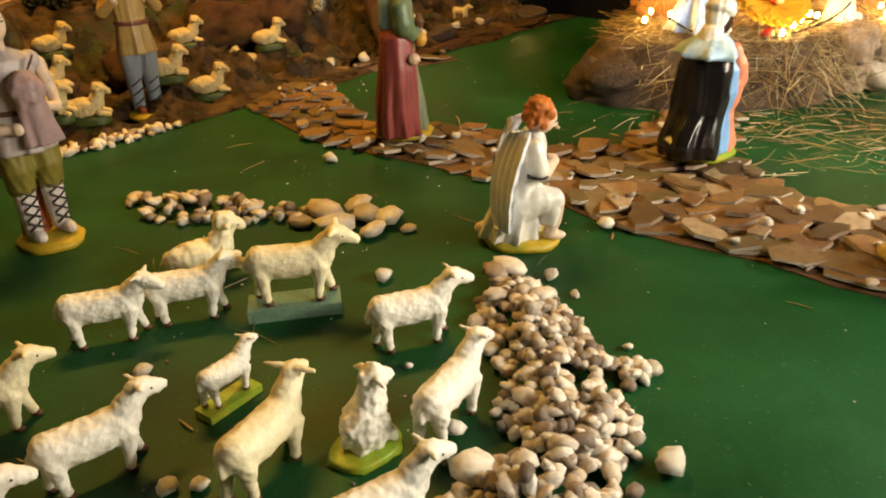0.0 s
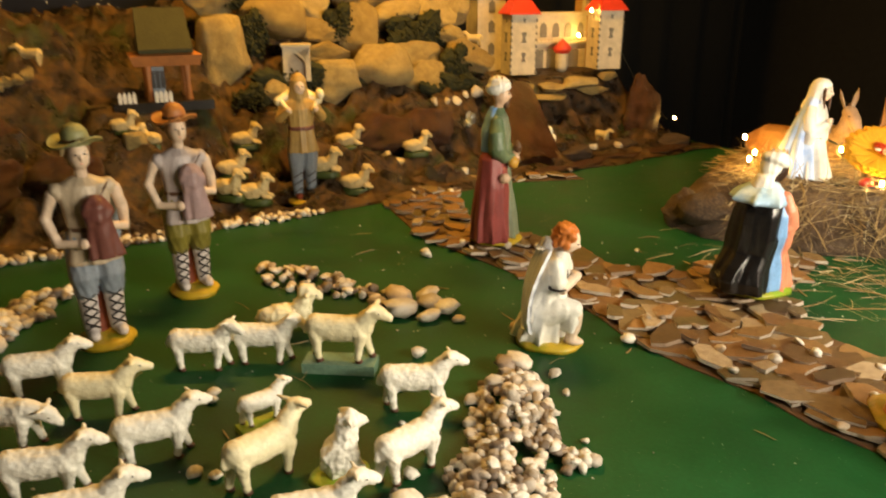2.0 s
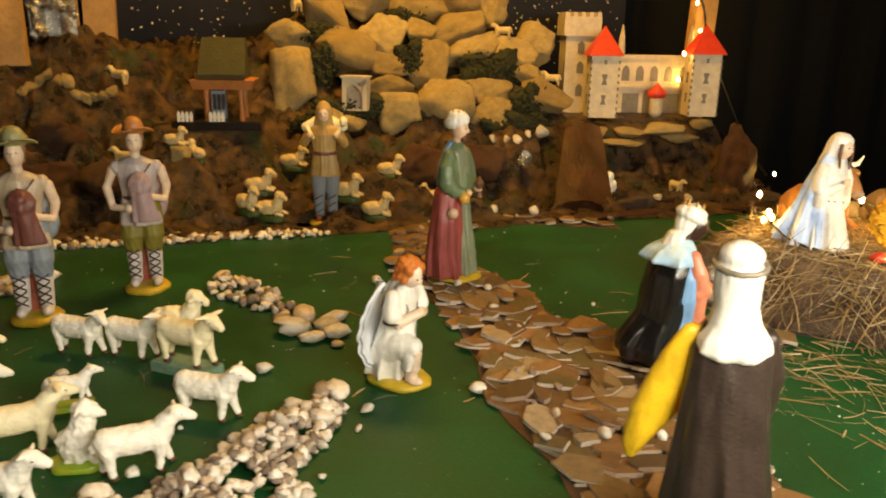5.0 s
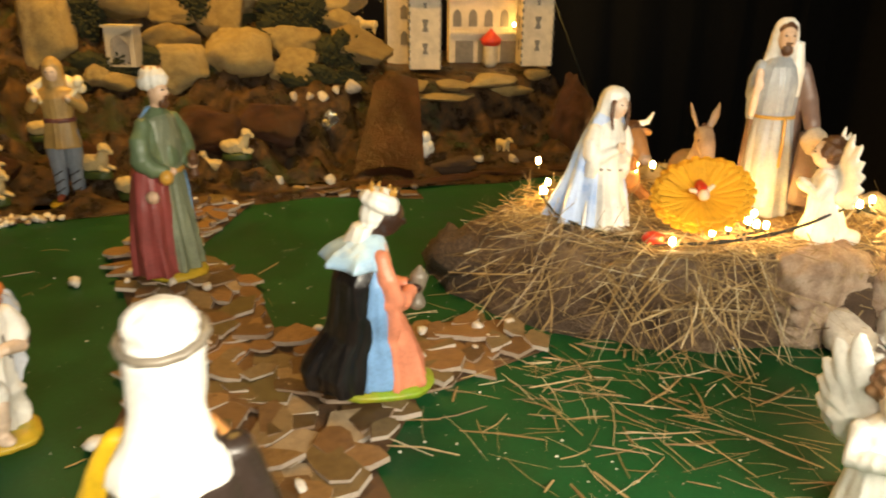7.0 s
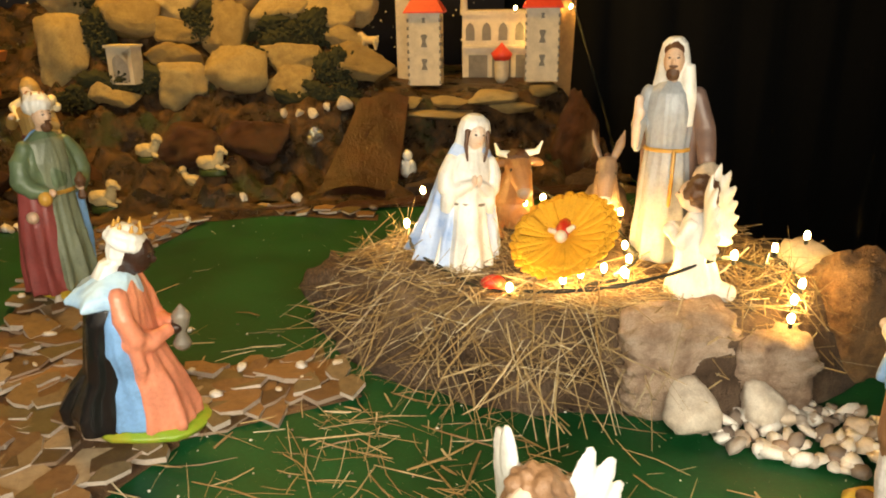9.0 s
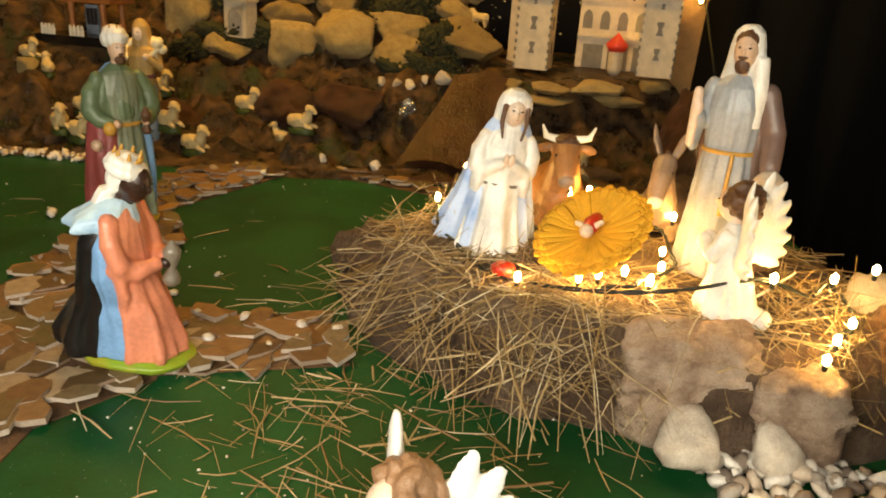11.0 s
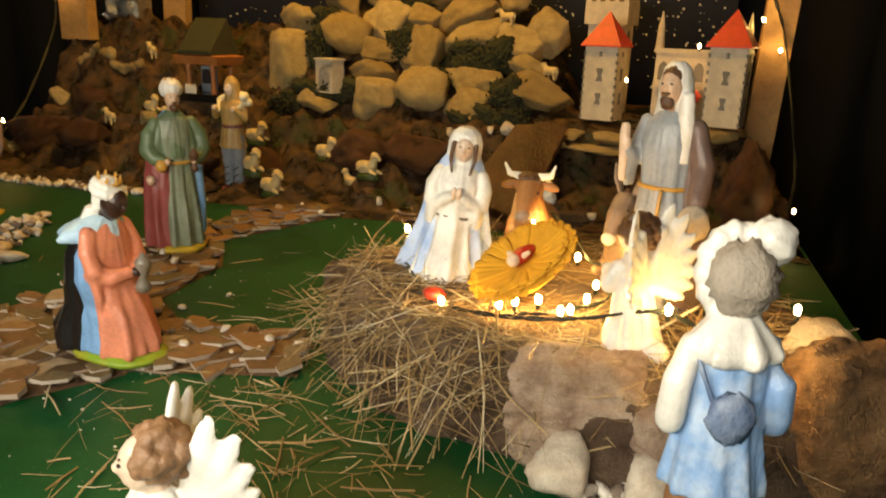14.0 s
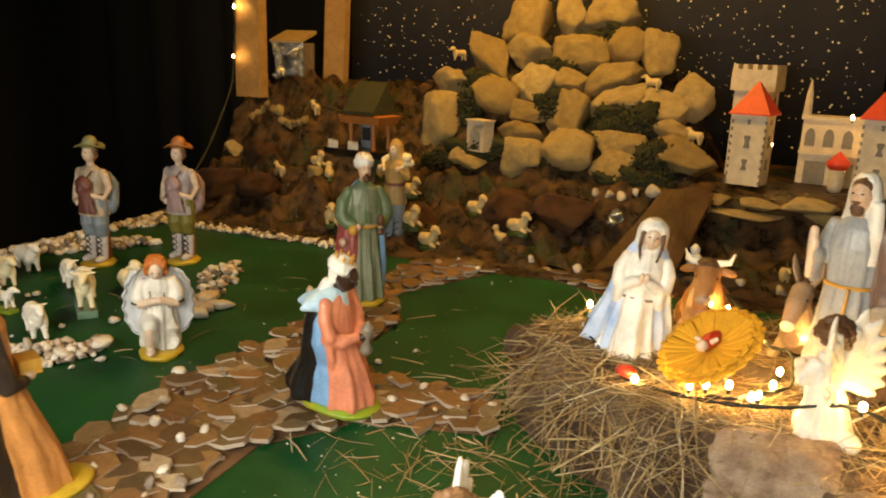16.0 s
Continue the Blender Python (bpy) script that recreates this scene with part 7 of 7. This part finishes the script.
# ---- grotto and reddish bark at the hill's foot ----
e = Build()
vs = [ab(1.66, 1.62, 0.225), ab(1.80, 1.66, 0.228), ab(1.73, 1.40, 0.03), ab(1.53, 1.38, 0.03)]
n = 14
grid = []
for i in range(n + 1):
    for j in range(n + 1):
        u, v = i / n, j / n
        p = (vs[3] * (1 - u) + vs[2] * u) * (1 - v) + (vs[0] * (1 - u) + vs[1] * u) * v
        grid.append(p + Vector((0, 0, 0.012 * noise.noise(p * 16) + 0.012 * math.sin(u * 3.14))))
low = [p + Vector((0, 0, -0.02)) for p in grid]
fs = []
for i in range(n):
    for j in range(n):
        o = i * (n + 1) + j
        fs += [(o, o + n + 1, o + n + 2, o + 1), (len(grid) + o, len(grid) + o + 1, len(grid) + o + n + 2, len(grid) + o + n + 1)]
e.add(grid + low, fs, "bark_red")
e.thing("bark_ramp", Matrix(), "reddish-brown paper ramp leading up to the castle", "ramp")
for k, (a, b, z, r, t) in enumerate([(1.45, 1.36, .008, (.10, .03, .010), 4), (1.62, 1.345, .008, (.12, .035, .012), -3), (1.80, 1.35, .010, (.12, .03, .012), 5), (1.97, 1.36, .012, (.13, .035, .014), -4), (2.14, 1.36, .012, (.13, .04, .014), 3), (2.27, 1.42, .02, (.10, .06, .03), 0), (1.85, 1.45, .02, (.10, .05, .035), 20), (2.02, 1.47, .02, (.10, .05, .03), -10), (2.285, 1.60, .09, (.085, .10, .155), 0)]):
    ob = new("bark_strip", BARKS[k % 3])
    ob.matrix_world = Matrix.Translation(ab(a, b, z)) @ pose(0, 0, 0, 0, 0, TURN_A + t) @ Matrix.Diagonal((*r, 1))
    tagged(ob, "flat reddish bark strip edging the hill's foot", "bark", "bark strips")
    if k in (0, 1, 2, 3, 4, 8):
        ob.data = BARKS[k % 3].copy()
        ob.data.materials.clear()
        ob.data.materials.append(M["bark_red"])
for k, (a, b, r) in enumerate([(1.90, 1.44, .018), (1.945, 1.45, .014), (2.0, 1.42, .024), (1.35, 1.38, .016), (1.48, 1.40, .020), (1.62, 1.72, .03), (1.49, 1.70, .02), (1.53, 1.70, .022), (1.45, 1.705, .018), (1.57, 1.71, .016)]):
    ob = new("pale_rock", PALE)
    z = hz(a, b)
    ob.matrix_world = Matrix.Translation(ab(a, b, z + r * 0.4)) @ pose(0, 0, 0, 20 * k, 30 * k, 50 * k) @ Matrix.Diagonal((r, r * 0.8, r * 0.7, 1))
    tagged(ob, "small whitish stone at the hill's foot", "stone", "small stones of the hill")


# ---- stones on the board ----
def inside(poly, x, y):
    hit = False
    for i in range(len(poly)):
        (x0, y0), (x1, y1) = poly[i], poly[i - 1]
        if (y0 > y) != (y1 > y) and x < (x1 - x0) * (y - y0) / (y1 - y0) + x0:
            hit = not hit
    return hit


def edge_distance(poly, x, y):
    best, p = 9.0, Vector((x, y))
    for i in range(len(poly)):
        a, b = Vector(poly[i]), Vector(poly[i - 1])
        t = max(0.0, min(1.0, (p - a).dot(b - a) / (b - a).length_squared))
        best = min(best, (a + (b - a) * t - p).length)
    return best


def pebble_mesh(seed, mat="pebble"):
    rr, b, out = random.Random(seed), Build(), []
    cuts = [(Vector((rr.gauss(0, 1), rr.gauss(0, 1), rr.gauss(0, 1))).normalized(), rr.uniform(0.52, 0.85)) for _ in range(8)]
    for i in range(5):
        ph = math.pi * (0.10 + 0.80 * i / 4)
        ring = []
        for j in range(7):
            th = 2 * math.pi * (j + 0.5 * (i % 2)) / 7
            d = Vector((math.sin(ph) * math.cos(th), math.sin(ph) * math.sin(th), -math.cos(ph)))
            k = 1.0
            for nrm, lim in cuts:
                if d.dot(nrm) > lim:
                    k = min(k, lim / d.dot(nrm))
            ring.append(d * k * rr.uniform(0.92, 1.10))
        out.append(ring)
    b.rings(out, mat)
    return b.mesh("pebble")


PEBBLES = [pebble_mesh(200 + k) for k in range(10)]
PALE_PEBBLES = [pebble_mesh(230 + k, "white_stone") for k in range(3)]


def pebble_pose(rr, x, y, z, r):
    return Matrix.Translation((x, y, z)) @ pose(0, 0, 0, rr.gauss(0, 25), rr.gauss(0, 25), rr.uniform(0, 360)) @ Matrix.Diagonal((r * rr.uniform(0.9, 1.4), r * rr.uniform(0.75, 1.05), r * rr.uniform(0.55, 0.85), 1))


def pebble_heap(name, poly, rise, count, sizes, seed, label, layers=2):
    rr = random.Random(seed)
    xs, ys = [p[0] for p in poly], [p[1] for p in poly]
    h = empty(name, at(sum(xs) / len(xs), sum(ys) / len(ys)), label, "pebbles")
    back = h.matrix_world.inverted()
    done, tries = 0, 0
    while done < count and tries < 60 * count:
        tries += 1
        x, y = rr.uniform(min(xs) - 0.02, max(xs) + 0.02), rr.uniform(min(ys) - 0.02, max(ys) + 0.02)
        if not inside(poly, x, y) and not (rr.random() < 0.04 and edge_distance(poly, x, y) < 0.03):
            continue
        r = rr.uniform(*sizes) * (0.75 if rr.random() < 0.45 else 1.0)
        d = edge_distance(poly, x, y) if inside(poly, x, y) else 0.0
        top = rise * min(1.0, d / 0.055)
        z = r * 0.55 + top * rr.uniform(0.35, 1.0)
        ob = new("pebble", PEBBLES[rr.randrange(10)])
        ob.parent = h
        ob.matrix_basis = back @ pebble_pose(rr, x, y, z, r)
        done += 1


HEAP = [(0.150, 0.868), (0.190, 0.860), (0.228, 0.805), (0.246, 0.730), (0.262, 0.690), (0.312, 0.675), (0.300, 0.655), (0.268, 0.640), (0.284, 0.575), (0.250, 0.510), (0.225, 0.440), (0.150, 0.430), (0.100, 0.470), (0.122, 0.515), (0.160, 0.545), (0.162, 0.590), (0.150, 0.620), (0.158, 0.660), (0.138, 0.720), (0.132, 0.790)]
pebble_heap("pebble_heap", HEAP, 0.034, 300, (0.0070, 0.0130), 7, "heap of pale river pebbles on the green board")
pebble_heap("pebble_heap", [(-0.425, 1.110), (-0.345, 1.125), (-0.290, 1.125), (-0.200, 1.085), (-0.130, 1.075), (-0.140, 1.030), (-0.250, 1.020), (-0.350, 1.020), (-0.420, 1.065)], 0.016, 80, (0.009, 0.015), 8, "low row of pale pebbles on the green board")
rr = random.Random(21)
for x, y, r in ((-0.105, 1.045, .034), (-0.075, 1.000, .040), (-0.040, 1.040, .030), (-0.005, 1.030, .030), (-0.020, 0.990, .026), (-0.055, 1.075, .030), (0.028, 1.002, .014), (-0.13, 1.02, .022), (-0.415, 1.105, .020), (0.168, 0.862, .024), (0.150, 0.850, .020), (0.205, 0.800, .020), (0.150, 0.795, .018)):
    ob = new("flat_stone", PEBBLES[rr.randrange(10)])
    z = r * 0.36 if y > 0.9 else r * 0.36 + 0.012
    ob.matrix_world = at(x, y, z, rr.uniform(0, 360)) @ Matrix.Diagonal((r * 1.15, r * 0.85, r * 0.5, 1))
    tagged(ob, "smooth flat brownish stone among the pebbles", "stone", "flat stones")
for x, y, r in ((0.296, 0.533, .020), (0.308, 1.015, .016), (-0.138, 1.285, .016), (-0.205, 0.640, .010), (-0.135, 0.620, .010), (0.132, 0.520, .024), (0.112, 0.575, .013), (0.020, 0.760, .010), (0.318, 1.380, .009), (0.275, 1.462, .007), (-0.100, 0.500, .010), (-0.125, 0.495, .012), (0.06, 0.675, .006), (0.010, 0.86, .016), (-0.215, 0.655, .012)):
    ob = new("loose_stone", PALE_PEBBLES[rr.randrange(3)])
    ob.matrix_world = at(x, y, r * 0.55, rr.uniform(0, 360)) @ Matrix.Diagonal((r, r * 0.85, r * 0.7, 1))
    tagged(ob, "loose pale pebble lying on the green board", "pebble", "loose pebbles")


def pebble_band(name, poly_ab, rise, count, sizes, seed, label):
    """An edging of many pebbles, joined."""
    rr, b = random.Random(seed), Build()
    xs, ys = [p[0] for p in poly_ab], [p[1] for p in poly_ab]
    done = 0
    while done < count:
        x, y = rr.uniform(min(xs), max(xs)), rr.uniform(min(ys), max(ys))
        if not inside(poly_ab, x, y):
            continue
        r = rr.uniform(*sizes)
        top = rise * min(1.0, edge_distance(poly_ab, x, y) / 0.05)
        w = ab(x, y, r * 0.5 + top * rr.uniform(0.3, 1.0))
        m = pebble_pose(rr, w.x, w.y, w.z, r)
        me = PEBBLES[rr.randrange(10)]
        b.add([m @ v.co for v in me.vertices], [tuple(p.vertices) for p in me.polygons], "pebble_stuff")
        done += 1
    b.thing(name, Matrix(), label, "pebbles", kind="stuff")


pebble_band("pebble_edging", [(-0.005, 0.0), (0.08, 0.0), (0.105, 0.35), (0.10, 0.55), (0.11, 0.72), (0.12, 0.86), (0.17, 0.93), (0.27, 1.04), (0.27, 1.09), (0.20, 1.09), (0.12, 1.00), (0.06, 0.95), (0.04, 1.10), (0.05, 1.20), (0.10, 1.26), (0.10, 1.42), (-0.005, 1.45)], 0.020, 950, (0.008, 0.016), 31, "edging of pale pebbles along the table's side")
pebble_band("pebble_edging", [(0.05, 1.30), (0.30, 1.31), (0.60, 1.305), (0.88, 1.30), (0.88, 1.335), (0.60, 1.36), (0.30, 1.38), (0.05, 1.40)], 0.012, 420, (0.007, 0.013), 32, "edging of pale pebbles along the hill's foot")
pebble_band("pebble_fill", [to_ab(*p) for p in HEAP], 0.026, 320, (0.006, 0.011), 34, "small pale pebbles filling the heap")
pebble_band("pebble_edging", [to_ab(*p) for p in ((0.96, 1.735), (1.02, 1.715), (1.10, 1.720), (1.20, 1.765), (1.24, 1.85), (1.20, 1.90), (1.10, 1.88), (1.03, 1.82))], 0.014, 150, (0.008, 0.016), 33, "scatter of pale pebbles beside the mound")

rr, q = random.Random(91), Build()
for _ in range(480):
    if rr.random() < 0.3:
        x, y = rr.gauss(0.75, 0.22), rr.gauss(1.30, 0.22)
    else:
        w = ab(rr.uniform(0.05, 2.2), rr.uniform(0.0, 1.3))
        x, y = w.x, w.y
    r = rr.choice((0.0007, 0.0009, 0.0011, 0.0018))
    q.ell((x, y, r * 0.5), (r * 1.3, r, r * 0.7), "pebble_stuff", (0, 0, rr.uniform(0, 180)), 5, 3)
q.thing("crumbs", Matrix(), "pale crumbs and grit scattered over the green board", "crumbs", kind="stuff")

# ---- broken slate path ----
PATHS = [
    [(-0.40, 1.640), (-0.200, 1.400), (0.027, 1.268), (0.146, 1.188), (0.250, 1.095), (0.310, 1.020), (0.400, 0.958), (0.500, 0.905), (0.560, 0.845), (0.640, 0.800), (0.760, 0.760), (0.850, 0.830), (0.800, 0.960), (0.720, 1.060), (0.600, 1.150), (0.560, 1.290), (0.480, 1.340), (0.400, 1.380), (0.260, 1.350), (0.090, 1.475), (-0.100, 1.500), (-0.200, 1.700), (-0.300, 1.900), (-0.150, 1.960), (0.060, 2.080), (0.030, 2.110), (-0.200, 1.990), (-0.380, 1.840)],
    [(0.395, 1.380), (0.480, 1.330), (0.550, 1.295), (0.642, 1.515), (0.500, 1.555)],
]


def slate_mesh(seed):
    rr, b = random.Random(seed), Build()
    n = rr.randint(5, 9)
    o = []
    for k in range(n):
        th = 2 * math.pi * (k + rr.uniform(-0.28, 0.28)) / n
        o.append((math.cos(th) * rr.uniform(0.60, 1.35), math.sin(th) * rr.uniform(0.36, 0.90)))
    b.plate(o, 0.22, "slate", Matrix(), "slate_edge")
    return b.mesh("slate")


SLATES = [slate_mesh(400 + k) for k in range(14)]
path = empty("slate_path", at(0.2, 1.2), "path of broken brown slate pieces laid on the green board", "path", kind="structure")
rr = random.Random(77)
for nth, poly in enumerate(PATHS):
    b = Build()
    b.plate([((x - 0.2) * 0.985, (y - 1.2) * 0.985) for x, y in poly], 0.0022 + 0.0015 * nth, "bed", Matrix())
    b.part("path_bed", path, "thin brown earth under the slates")
for layer, (gap, r0, r1) in enumerate(((0.036, 0.036, 0.062), (0.042, 0.020, 0.046))):
    got = []
    for poly in PATHS:
        xs, ys = [p[0] for p in poly], [p[1] for p in poly]
        for _ in range(2600):
            x, y = rr.uniform(min(xs), max(xs)), rr.uniform(min(ys), max(ys))
            if not inside(poly, x, y) or edge_distance(poly, x, y) < 0.014 or any((x - p) ** 2 + (y - q) ** 2 < gap * gap for p, q in got):
                continue
            got.append((x, y))
            r = min(rr.uniform(r0, r1), 0.016 + edge_distance(poly, x, y))
            ob = new("slate", SLATES[rr.randrange(14)])
            ob.parent = path
            ob.matrix_basis = path.matrix_world.inverted() @ Matrix.Translation((x, y, 0.002 + layer * 0.007 + rr.uniform(0, 0.004))) @ pose(0, 0, 0, rr.gauss(0, 4), rr.gauss(0, 4), rr.gauss(-35, 60) + rr.choice((0, 180))) @ Matrix.Diagonal((r, r, 0.026 * rr.uniform(0.6, 1.3), 1))
for k in range(55):
    poly = PATHS[0] if k < 46 else PATHS[1]
    while True:
        x, y = rr.uniform(-0.4, 0.85), rr.uniform(0.76, 2.1)
        if inside(poly, x, y):
            break
    ob = new("pebble", PEBBLES[rr.randrange(10)])
    ob.parent = path
    ob.matrix_basis = path.matrix_world.inverted() @ pebble_pose(rr, x, y, 0.017, rr.uniform(0.004, 0.012))
